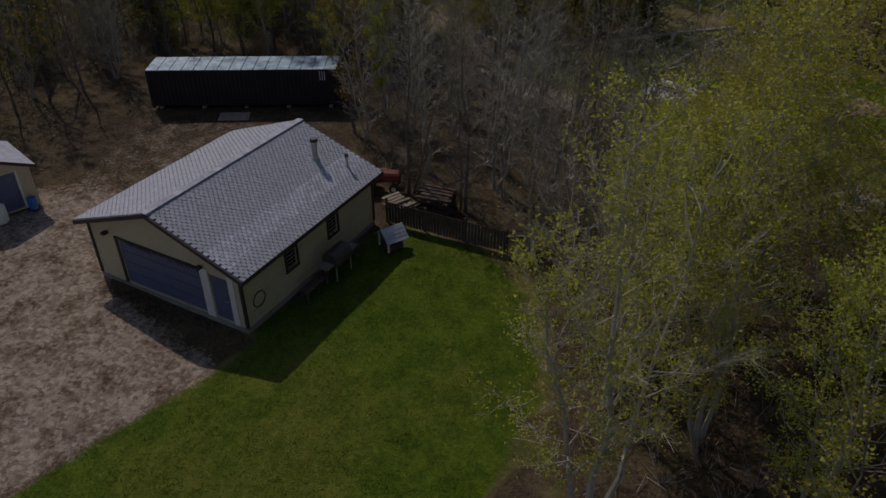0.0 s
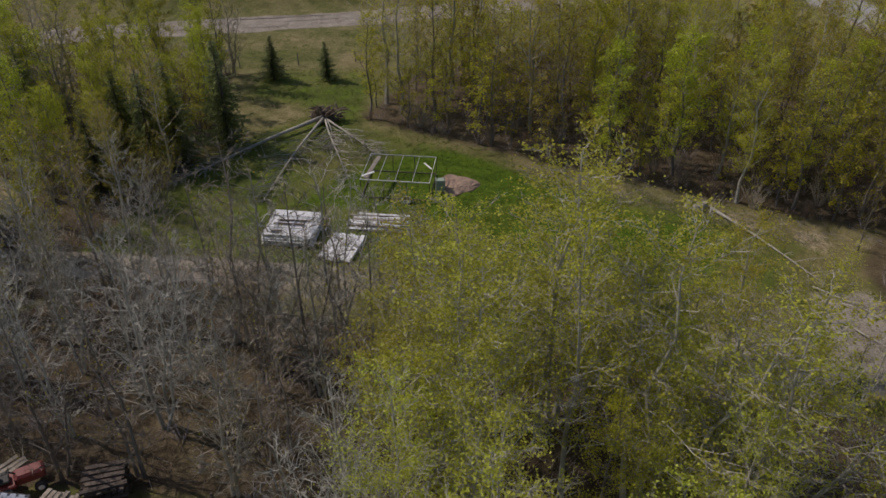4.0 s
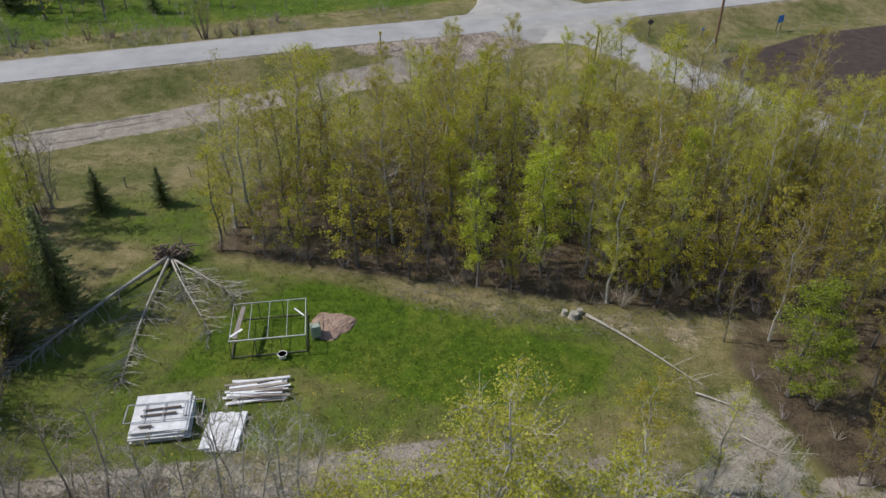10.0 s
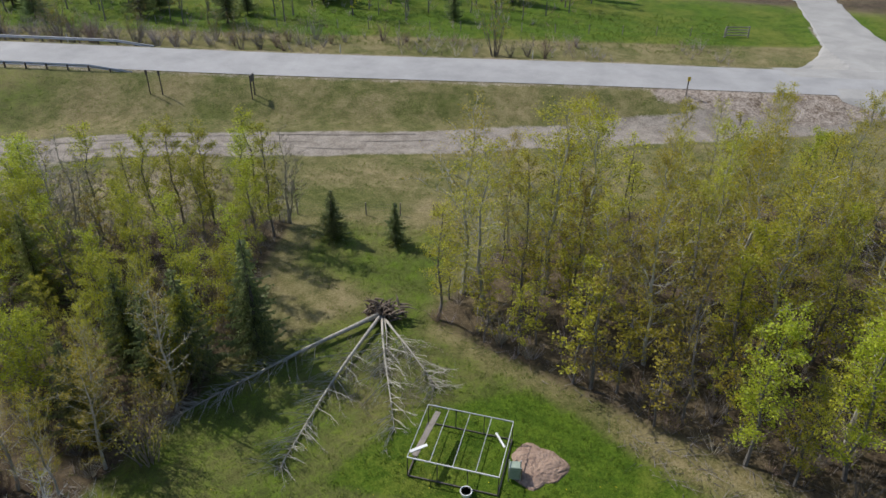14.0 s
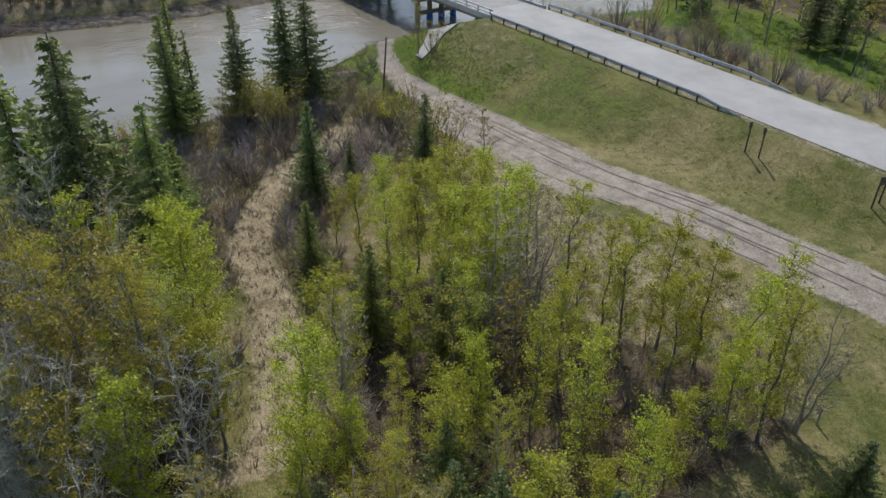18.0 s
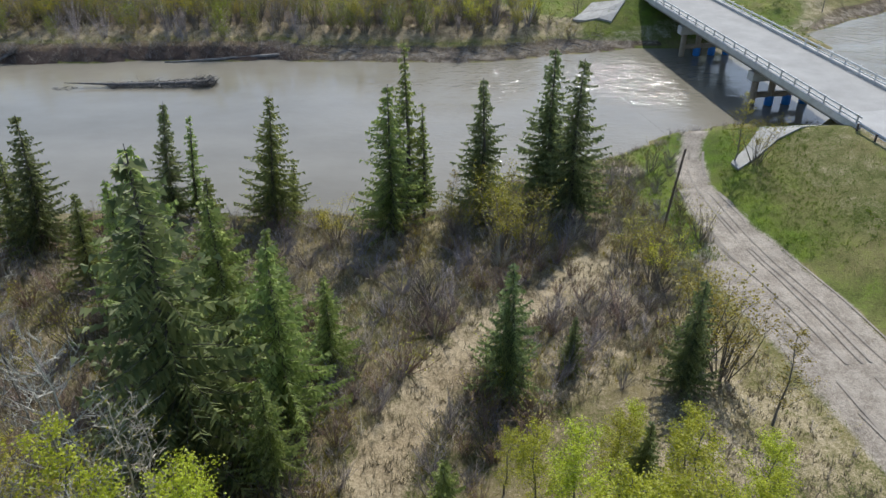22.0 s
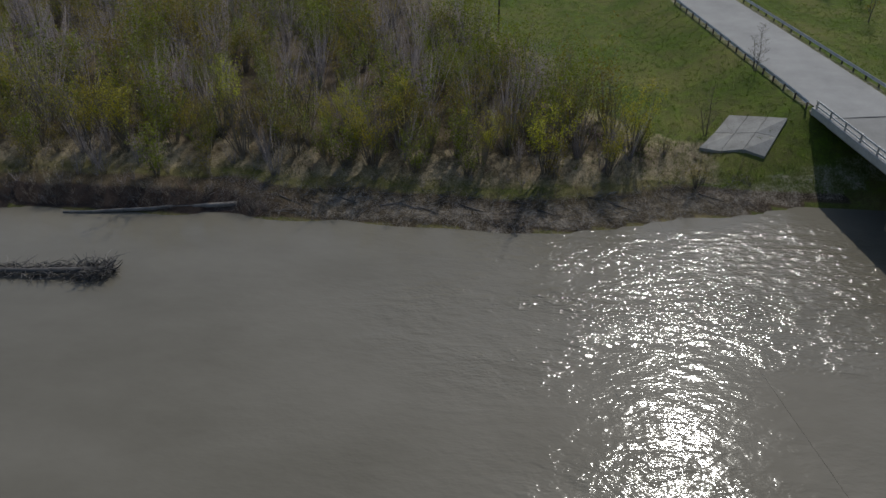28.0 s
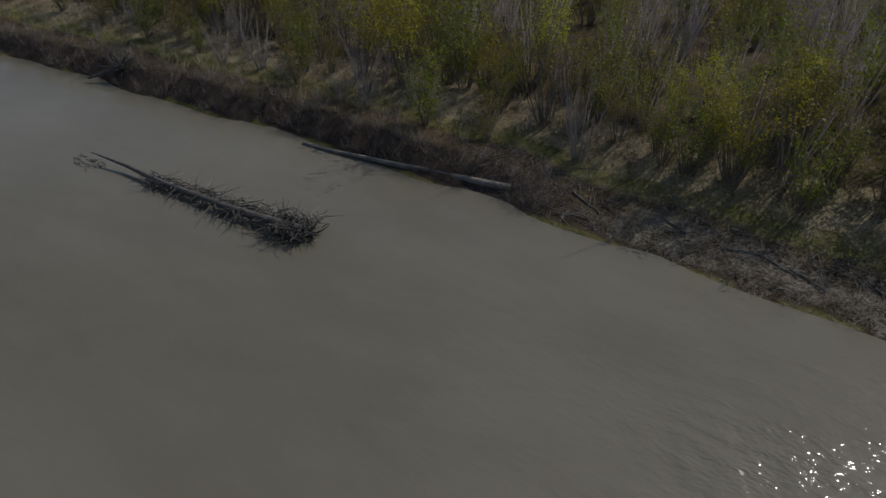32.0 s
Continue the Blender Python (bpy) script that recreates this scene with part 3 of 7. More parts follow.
        dry = max(dry, 0.5 * step(5, 2, abs(abs(s) - rim)))
    if ROAD_HALF - 0.5 < abs(s) < 7:
        gravel = max(gravel, 0.5 * step(5.6, 4.3, abs(s)) if not AB_FAR < x < AB_NEAR else 0)
    if 5 < x < 44 and -16 < s < -3.5:
        gravel = max(gravel, 0.7 * step(-11, -7.5, s - 0.2 * abs(x - 20)))
    if 22 < x < 62 and 40 < y < 130:
        d = min(line_off(line, x, y)[0] for line in SIDE_ROADS)
        gravel = max(gravel, 0.56 * step(5.2, 3.4, d - 3.0 * step(9, 3, abs(abs(s) - ROAD_HALF))))
    if x > 40 and 30 < y < 120:
        soil = edge(FIELD, x, y, 1.0)
    return (lawn, dirt, forest, 1.0), (dry, gravel, soil, 1.0)


def axis_steps(lo, hi, d, far):
    """Even steps between lo and hi, then growing ones out to far on both sides."""
    out = list(np.arange(lo, hi + d / 2, d))
    for sign, start in ((1, hi), (-1, lo)):
        gap, at = d, start
        while abs(at) < far:
            gap *= 1.35
            at += sign * gap
            out.append(at)
    return sorted(out)


def build_ground():
    xs, ys = axis_steps(-146, 62, 0.9, 3500), axis_steps(-24, 128, 0.9, 3500)
    verts, ca, cb = [], [], []
    for y in ys:
        for x in xs:
            verts.append((x, y, ground_z(x, y)))
            a, b = covers(x, y)
            ca += a
            cb += b
    w = len(xs)
    faces = [(j * w + i, j * w + i + 1, (j + 1) * w + i + 1, (j + 1) * w + i) for j in range(len(ys) - 1) for i in range(w - 1)]
    me = bpy.data.meshes.new("ground")
    me.from_pydata(verts, [], faces)
    for name, data in (("cover_a", ca), ("cover_b", cb)):
        me.attributes.new(name, "FLOAT_COLOR", "POINT").data.foreach_set("color", data)
    me.polygons.foreach_set("use_smooth", [True] * len(faces))
    me.materials.append(M_GROUND)
    tagged(new("ground", me), "uneven spring ground of lawn, dirt, forest floor and dry grass", "ground", kind="structure")


build_ground()
b = Build()
b.quad((-230, -400, WATER_Z), (-60, -400, WATER_Z), (-60, 500, WATER_Z), (-230, 500, WATER_Z))
tagged(part("water", b, M_WATER), "muddy brown river water with glittering ripples", "river", kind="structure")


def ribbon(line, half, lift, cross=0.0):
    """A strip that follows a line of points over the ground; half: half its width."""
    b = Build()
    rows = []
    for i, (x, y) in enumerate(line):
        x1, y1 = line[max(i - 1, 0)]
        x2, y2 = line[min(i + 1, len(line) - 1)]
        d = Vector((x2 - x1, y2 - y1, 0)).normalized()
        n = Vector((-d.y, d.x, 0))
        row = []
        for k in range(-12, 13):
            p = Vector((x, y, 0)) + n * ((half(y) if callable(half) else half) * k / 12)
            row.append(len(b.v))
            b.v.append((p.x, p.y, lift(p.x, p.y) + cross * (1 - abs(k) / 12)))
        rows.append(row)
    for r, q in zip(rows, rows[1:]):
        for k in range(24):
            b.f.append((r[k + 1], r[k], q[k], q[k + 1]))
    return b


def along(a, c, n):
    return [(a[0] + (c[0] - a[0]) * i / n, a[1] + (c[1] - a[1]) * i / n) for i in range(n + 1)]


road_line = along((300, road_mid(300)), (-88, road_mid(-88)), 90)
tagged(part("road", ribbon(road_line, ROAD_HALF, lambda x, y: road_z(x) + 0.02, 0.05), M_ASPHALT), "straight two-lane road of pale worn asphalt", "road", kind="structure")
road_line = along((-130, road_mid(-130)), (-420, road_mid(-420)), 60)
tagged(part("road_beyond_bridge", ribbon(road_line, ROAD_HALF, lambda x, y: road_z(x) + 0.02, 0.05), M_ASPHALT), "pale asphalt road that goes on beyond the bridge", "road", kind="structure")
M_SIDEROAD = surface("pale_gravel_road", (0.25, 0.24, 0.22), (0.37, 0.355, 0.325), 0.3, 0.95, bump=0.3, dist=0.02, fine=10)


def bend(points, n=18):
    out = []
    pts = [Vector((*p, 0)) for p in points]
    for i in range(len(pts) - 1):
        p0, p1, p2, p3 = pts[max(i - 1, 0)], pts[i], pts[i + 1], pts[min(i + 2, len(pts) - 1)]
        for k in range(n):
            t = k / n
            q = 0.5 * ((2 * p1) + (p2 - p0) * t + (2 * p0 - 5 * p1 + 4 * p2 - p3) * t * t + (3 * p1 - p0 - 3 * p2 + p3) * t ** 3)
            out.append((q.x, q.y))
    return out + [points[-1]]


def flared(line, west, east):
    """A side road whose two edges curve out to meet the main road; west, east: half widths by y."""
    b = Build()
    rows = []
    for i, (x, y) in enumerate(line):
        x1, y1 = line[max(i - 1, 0)]
        x2, y2 = line[min(i + 1, len(line) - 1)]
        d = Vector((x2 - x1, y2 - y1, 0)).normalized()
        n = Vector((-d.y, d.x, 0)) if d.y < 0 else Vector((d.y, -d.x, 0))
        row = []
        for k in range(-12, 13):
            side = west(y) if k < 0 else east(y)
            q = Vector((x, y, 0)) + n * side * k / 12
            if abs(k) == 12:
                q += n * 0.35 * noise.noise((q.x * 0.7, q.y * 0.7, 6.0))
            row.append(len(b.v))
            b.v.append((q.x, q.y, ground_z(q.x, q.y) + 0.085 - (0.06 if abs(k) == 12 else 0.0)))
        rows.append(row)
    for r, q in zip(rows, rows[1:]):
        for k in range(24):
            f = (r[k + 1], r[k], q[k], q[k + 1])
            b.f.append(f if line[0][1] < line[-1][1] else f[::-1])
    return b


for name, pts, west, east in (("side_road_south", SIDE_ROADS[0], lambda y: 2.6 + min(9.0, 0.7 * math.exp((y - 91.6) * 0.3)), lambda y: 2.9 + min(9.0, 0.5 * math.exp((y - 91.3) * 0.26))),
                              ("side_road_north", SIDE_ROADS[1], lambda y: 3.2 + min(10.0, 1.8 * math.exp((116.9 - y) * 0.25)), lambda y: 3.2 + min(11.0, 3.5 * math.exp((118.7 - y) * 0.13)))):
    tagged(part(name, flared(bend(pts), west, east), M_SIDEROAD), "pale gravel side road that meets the asphalt road", "road", kind="structure")



# ---- bridge and roadside ----
TURN = math.atan(SLOPE)


def on_road(x, s, z):
    return Vector((x - s * math.sin(TURN), road_mid(x) + s * math.cos(TURN), z))


def road_frame(x, s=0.0, z=0.0):
    return Matrix.Translation(on_road(x, s, z)) @ Matrix.Rotation(TURN, 4, "Z")


def build_bridge():
    length = (AB_NEAR - AB_FAR) * 1.017
    mid, top = (AB_NEAR + AB_FAR) / 2, road_z(-108)
    br = thing("bridge", "concrete road bridge with white rails over the muddy river", "bridge", road_frame(mid, 0, top))
    b = Build()
    b.box((length, 8.2, 0.22), pose(0, 0, -0.12), 0.03)
    part("deck", b, M_DECK, br, "pale worn bridge deck")
    for s in (-1, 1):
        b = Build()
        b.box((length, 0.42, 0.62), pose(0, s * 4.12, -0.07), 0.03)
        part("kerb", b, M_CONCRETE, br, "pale concrete edge beam")
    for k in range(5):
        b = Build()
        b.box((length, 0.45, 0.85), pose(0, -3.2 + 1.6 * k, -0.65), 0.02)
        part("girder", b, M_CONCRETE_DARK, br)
    n = 20
    for s in (-1, 1):
        for k in range(n + 1):
            b = Build()
            b.box((0.13, 0.13, 0.85), pose(-length / 2 + 0.4 + (length - 0.8) * k / n, s * 4.12, 0.55), 0.015)
            part("rail_post", b, M_GALV, br)
        for z, h in ((0.42, 0.14), (0.82, 0.16)):
            b = Build()
            b.box((length, 0.07, h), pose(0, s * 4.03, z), 0.015)
            part("rail", b, M_WHITE_RAIL, br, "white bridge rail")
    for px in (-119.9, -102.6):
        m = Matrix.Translation(((px - mid) * 1.017, 0, 0))
        b = Build()
        b.box((1.1, 7.6, 1.0), m @ pose(0, 0, -1.58), 0.06)
        cap = part("pier", b, M_CONCRETE, br, "concrete pier with round columns")
        for k in range(4):
            b = Build()
            y = -3.0 + 2.0 * k
            b.tube([m @ Vector((0, y, -2.05)), m @ Vector((0, y, -6.4))], [0.36, 0.36], 12)
            part("column", b, M_CONCRETE_TAN, cap, "tan stained round column", True)
            # added sleeves: blue reflections at the column feet given as solid colour
            if k:
                b = Build()
                b.tube([m @ Vector((0, y, -4.95)), m @ Vector((0, y, -4.7)), m @ Vector((0, y, -4.05)), m @ Vector((0, y, -3.85))], [0.44, 0.47, 0.45, 0.39], 12)
                part("wrap", b, M_BLUE_PLASTIC, cap, "added blue sleeve that stands in for water reflections at the column foot", True)
        b = Build()
        b.box((0.5, 6.6, 0.5), m @ pose(0, 0, -3.7), 0.04)
        part("strut", b, M_CONCRETE_TAN, cap)
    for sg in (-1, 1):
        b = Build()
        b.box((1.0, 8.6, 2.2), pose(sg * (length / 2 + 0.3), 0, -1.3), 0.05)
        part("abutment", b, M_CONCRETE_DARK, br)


build_bridge()


def slope_paving(name, low, high, s0, s1, label):
    """Concrete slabs laid on the bank slope at a bridge end; low and high: x of the lower and upper edge, by the distance s from the road's middle."""
    pav = thing(name, label, "paving", Matrix())
    n = 9
    for k in range(n):
        a, c = s0 + (s1 - s0) * k / n, s0 + (s1 - s0) * (k + 1) / n - 0.05
        b = Build()
        for t0 in range(3):
            q = [on_road(low(s) + (high(s) - low(s)) * t / 3, s, 0) for t, s in ((t0, a), (t0, c), (t0 + 1, c), (t0 + 1, a))]
            zs = [ground_z(p.x, p.y) for p in q]
            lo = [Vector((p.x, p.y, z - 0.5)) for p, z in zip(q, zs)]
            hi = [Vector((p.x, p.y, z + 0.17)) for p, z in zip(q, zs)]
            nn = len(b.v)
            b.v += [tuple(v) for v in lo + hi]
            b.f += [(nn + 4, nn + 5, nn + 6, nn + 7), (nn, nn + 3, nn + 2, nn + 1)] + [(nn + i, nn + (i + 1) % 4, nn + 4 + (i + 1) % 4, nn + 4 + i) for i in range(4)]
        part("slab", b, M_SLAB, pav)


pav = thing("far_slope_paving", "flat pale concrete slope paving below the far bridge end", "paving", Matrix())
TL, BL_, BR, TR = Vector((-133.9, 65.8, 0.62)), Vector((-128.6, 62.4, -0.42)), Vector((-126.8, 67.4, -0.3)), Vector((-130.6, 69.8, 1.25))
for i in range(3):
    for j in range(2):
        q = [(BL_.lerp(BR, (i + du) / 3)).lerp(TL.lerp(TR, (i + du) / 3), (j + dv) / 2) for du, dv in ((0.01, 0.01), (0.99, 0.01), (0.99, 0.99), (0.01, 0.99))]
        b = Build()
        q = [Vector((p.x, p.y, max(p.z, ground_z(p.x, p.y) + 0.22))) for p in q]
        b.v += [tuple(p - Vector((0, 0, 0.9))) for p in q] + [tuple(p) for p in q]
        b.f += [(4, 5, 6, 7), (0, 3, 2, 1)] + [(k, (k + 1) % 4, 4 + (k + 1) % 4, 4 + k) for k in range(4)]
        part("slab", b, M_SLAB, pav)
slope_paving("near_slope_paving", lambda s: -86.6 - 4.4 * step(-14, -8, s), lambda s: -85.3 - 2.4 * step(-14, -8, s), -13.8, 6.0, "pale concrete slope paving below the near bridge end")


def guardrail(x0, x1, s, label):
    g = thing("guardrail", label, "guardrail", Matrix(), "guardrails")
    n = max(2, int(abs(x1 - x0) / 2.2))
    pts = [on_road(x0 + (x1 - x0) * k / n, s, 0) for k in range(n + 1)]
    for p in pts:
        p.z = max(ground_z(p.x, p.y), road_z(p.x) - 0.12)
    drop = [0.55 * max(0, 1 - k / 2.0) if abs(x0) < abs(x1) else 0.0 for k in range(n + 1)]
    for p, d in zip(pts, drop):
        b = Build()
        b.box((0.14, 0.14, 0.95 - d), Matrix.Translation((p.x, p.y, p.z + 0.1 - d / 2)), 0.015)
        part("post", b, M_WOOD_DARK, g)
    side = -1 if s > 0 else 1
    out = Vector((-math.sin(TURN), math.cos(TURN), 0)) * 0.11 * side
    b = Build()
    prof = ((0.0, -0.16), (0.05, -0.11), (0.0, -0.03), (0.0, 0.03), (0.05, 0.11), (0.0, 0.16))
    for (p, d), (q, e) in zip(zip(pts, drop), zip(pts[1:], drop[1:])):
        for (o1, z1), (o2, z2) in zip(prof, prof[1:]):
            b.quad(p + out * (1 + o1 * 9) + Vector((0, 0, 0.5 - d + z1)), q + out * (1 + o1 * 9) + Vector((0, 0, 0.5 - e + z1)), q + out * (1 + o2 * 9) + Vector((0, 0, 0.5 - e + z2)), p + out * (1 + o2 * 9) + Vector((0, 0, 0.5 - d + z2)))
    ob = part("rail", b, M_GALV, g, "galvanised steel beam")
    ob.modifiers.new("thick", "SOLIDIFY").thickness = 0.012


for x0, x1, s, w in ((-50.5, -84.6, -4.5, "steel guardrail on dark posts between road and grass bank"), (-51.5, -84.6, 4.5, "steel guardrail on dark posts along the field side"), (-168, -132.6, -4.5, "steel guardrail beyond the bridge"), (-168, -132.6, 4.5, "steel guardrail beyond the bridge")):
    guardrail(x0, x1, s, w)


def round_post(name, x, y, h, r, mat, label, category, lean=(0, 0), group=""):
    t = thing(name, label, category, Matrix.Translation((x, y, ground_z(x, y))), group)
    b = Build()
    b.tube([(0, 0, -0.4), (lean[0] * 0.5, lean[1] * 0.5, h * 0.5), (lean[0], lean[1], h)], [r, r * 0.93, r * 0.82], 8)
    part("shaft", b, mat, t, smooth=False)
    return t


round_post("utility_pole", -74.4, 62.4, 7.0, 0.1, M_WOOD_DARK, "weathered wooden pole standing by the river track", "pole", (0.9, 0.3))
round_post("utility_pole", 32.4, 87.2, 4.6, 0.11, M_WOOD_DARK, "bare wooden pole beside the side road", "pole", (0.25, 0.1))
round_post("utility_pole", -160.0, 43.3, 8.0, 0.13, M_WOOD_DARK, "dark wooden pole beyond the far river bank", "pole")
cable = thing("overhead_cable", "thin dark cable strung between two poles across the river", "cable", Matrix())
ends = Vector((-73.5, 62.7, ground_z(-74.4, 62.4) + 6.95)), Vector((-160.0, 43.3, ground_z(-160.0, 43.3) + 7.9))
b = Build()
b.tube([ends[0].lerp(ends[1], i / 24) - Vector((0, 0, 5.2 * (i / 24) * (1 - i / 24))) for i in range(25)], [0.006] * 25, 4)
part("wire", b, M_WOOD_DARK, cable)
mast = round_post("utility_pole", 50.4, 91.9, 11.0, 0.17, M_POLE, "tall wooden utility pole at the field corner", "pole", (0.05, 0.1))
for sg in (-1, 1):
    b = Build()
    b.tube([(sg * 0.75 - 0.9, -0.5, 0), (-0.4, -0.3, 1.7)], [0.06, 0.05], 6)
    part("brace", b, M_WHITE_RAIL, mast, "pale brace plank")


def road_sign(x, y, turn, posts, w, h, top, mat, label, round_face=False):
    t = thing("road_sign", label, "sign", Matrix.Translation((x, y, ground_z(x, y))) @ Matrix.Rotation(turn, 4, "Z"), "road signs")
    for k in range(posts):
        off = 0 if posts == 1 else (k - 0.5) * w * 0.75
        b = Build()
        b.box((0.10, 0.10, top + 0.4), pose(off, 0.07, top / 2 - 0.2), 0.01)
        part("post", b, M_WOOD_DARK, t)
    b = Build()
    if round_face:
        b.tube([(0, -0.02, top - h / 2), (0, 0.015, top - h / 2)], [w / 2, w / 2], 8)
    else:
        b.box((w, 0.03, h), pose(0, 0, top - h / 2), 0.008)
    part("panel", b, mat, t)
    return t


road_sign(-35.5, 85.3, TURN + 1.45, 2, 0.95, 0.7, 2.4, M_RUST, "two-post road sign seen edge-on beside the road")
road_sign(-46.2, 83.2, 0.3, 1, 0.25, 0.5, 2.6, M_RUST, "thin dark marker post on the grass verge")
road_sign(-44.9, 83.4, 0.3, 1, 0.25, 0.5, 2.6, M_RUST, "thin dark marker post on the grass verge")
road_sign(8.0, 95.2, TURN, 1, 0.3, 0.45, 2.0, M_YELLOW, "small yellow marker on a post beside the road")
road_sign(44.0, 97.7, -0.25, 1, 0.75, 0.75, 2.4, M_RUST, "stop sign seen from behind at the junction", True)
road_sign(63.5, 98.5, 0.4, 2, 1.2, 1.0, 2.2, M_BLUE_PLASTIC, "small blue information sign on two posts")
road_sign(51.6, 97.5, 0.4, 1, 0.45, 0.3, 1.3, M_BLUE_PLASTIC, "low blue marker sign on a stake")
t = thing("utility_box", "small grey metal cabinet on the grass by the junction", "cabinet", pose(46.8, 94.7, ground_z(46.8, 94.7), 0, 0, 12))
b = Build()
b.box((0.65, 0.5, 1.15), pose(0, 0, 0.55), 0.03)
part("body", b, M_GALV, t)
b = Build()
b.box((0.72, 0.56, 0.06), pose(0, 0, 1.16), 0.01)
part("lid", b, M_GALV, t)
for x in (-62, -30, -8):
    p = on_road(x, 5.0, 0)
    round_post("marker_post", p.x, p.y, 1.0, 0.05, M_WHITE_RAIL, "white roadside marker post", "post", group="marker posts")


def wire_fence(points, gap, h, label, group="wire fences"):
    """Thin posts with three wires."""
    f = thing("wire_fence", label, "fence", Matrix(), group)
    random.seed(len(points) * 7 + int(points[0][0]))
    pts = []
    for (x1, y1), (x2, y2) in zip(points, points[1:]):
        n = max(1, int(math.hypot(x2 - x1, y2 - y1) / gap))
        pts += [(x1 + (x2 - x1) * k / n, y1 + (y2 - y1) * k / n) for k in range(n)]
    pts = [Vector((x, y, ground_z(x, y))) for x, y in pts + [points[-1]]]
    for p in pts:
        b = Build()
        b.tube([p + Vector((0, 0, -0.3)), p + Vector((random.uniform(-0.06, 0.06), random.uniform(-0.06, 0.06), h))], [0.06, 0.05], 6)
        part("post", b, M_WOOD, f)
    for z in (0.45, 0.75, 1.05):
        b = Build()
        b.tube([p + Vector((0, 0, z * h / 1.2)) for p in pts], [0.006] * len(pts), 3)
        part("wire", b, M_RUST, f)


wire_fence([(-60, 107), (-12, 116.5), (14, 121)], 4.0, 1.2, "wire fence on wooden posts along the green field")
wire_fence([(49, 91), (66, 97.5), (95, 103)], 4.0, 1.2, "wire fence along the ploughed field")
wire_fence([(-22.5, 65.4), (-12.0, 67.8), (-6, 69.5)], 2.6, 1.1, "old wire fence behind the small spruces")
wire_fence([(-72.5, 57.0), (-66.4, 58.2), (-62, 57.0)], 3.0, 1.2, "old fence posts in the dry grass by the river")


def field_gate(x, y, turn):
    g = thing("field_gate", "grey wooden field gate", "gate", Matrix.Translation((x, y, ground_z(x, y))) @ Matrix.Rotation(turn, 4, "Z"))
    for px in (-1.5, 1.5):
        b = Build()
        b.box((0.16, 0.16, 1.7), pose(px, 0, 0.6), 0.02)
        part("post", b, M_WOOD, g)
    for z in (0.25, 0.6, 0.95, 1.3):
        b = Build()
        b.box((2.9, 0.05, 0.13), pose(0, 0.08, z), 0.01)
        part("board", b, M_WOOD, g)


field_gate(15.6, 121.5, 0.25)


def rut(off, lo, hi, wob, half):
    """A pressed wheel rut along the dirt track, off metres from its middle."""
    mid = bend(TRACK, 12)
    line = []
    for i, (x, y) in enumerate(mid[:-1]):
        x2, y2 = mid[i + 1]
        d = Vector((x2 - x, y2 - y, 0)).normalized()
        if lo < x < hi:
            o = off * (1 - 0.5 * step(-73, -88, x)) + wob * math.sin(x * 0.11 + off * 3) + 0.03 * math.sin(x * 0.5)
            line.append((x - d.y * o, y + d.x * o))
    whole = ribbon(line, half, lambda x, y: ground_z(x, y) + 0.05)
    b = Build()
    b.v = whole.v
    b.f = [f for f in whole.f if noise.noise((whole.v[f[0]][0] * 0.16, off * 3.0, 0.7)) > -0.12]
    tagged(part("wheel_rut", b, M_MUD), "shallow muddy wheel rut in the dirt track", "track", kind="structure")


M_MUD = surface("drying_mud", (0.145, 0.122, 0.098), (0.28, 0.243, 0.2), 0.8, 0.85, bump=0.6, dist=0.04)
for off, lo, hi, wob, half in ((-2.3, -82, -40, 0.3, 0.07), (-1.7, -88, -10, 0.35, 0.1), (-1.2, -84, -52, 0.25, 0.05), (-0.6, -88, -14, 0.3, 0.06), (-0.1, -86, -58, 0.3, 0.09), (0.2, -88, -30, 0.3, 0.08), (1.0, -86, -22, 0.4, 0.06), (1.5, -88, -56, 0.3, 0.08), (2.0, -84, -60, 0.25, 0.05), (2.3, -64, -34, 0.5, 0.1), (3.2, -66, -48, 0.5, 0.09), (3.8, -63, -50, 0.4, 0.07)):
    rut(off, lo, hi, wob, half)


# ---- garage and its yard ----
GAR = Matrix.Translation((-16.76, 6.35, 0)) @ Matrix.Rotation(radians(11.8), 4, "Z")
GW, GD, GE, GR = 3.9, 8.75, 2.72, 4.2
GX = 4.35
garage = thing("garage", "cream garage with slate-blue doors and grey shingle roof", "garage", GAR)
PITCH = math.atan(1.54 / GX)
EAVE = GR - 1.54 - 0.1


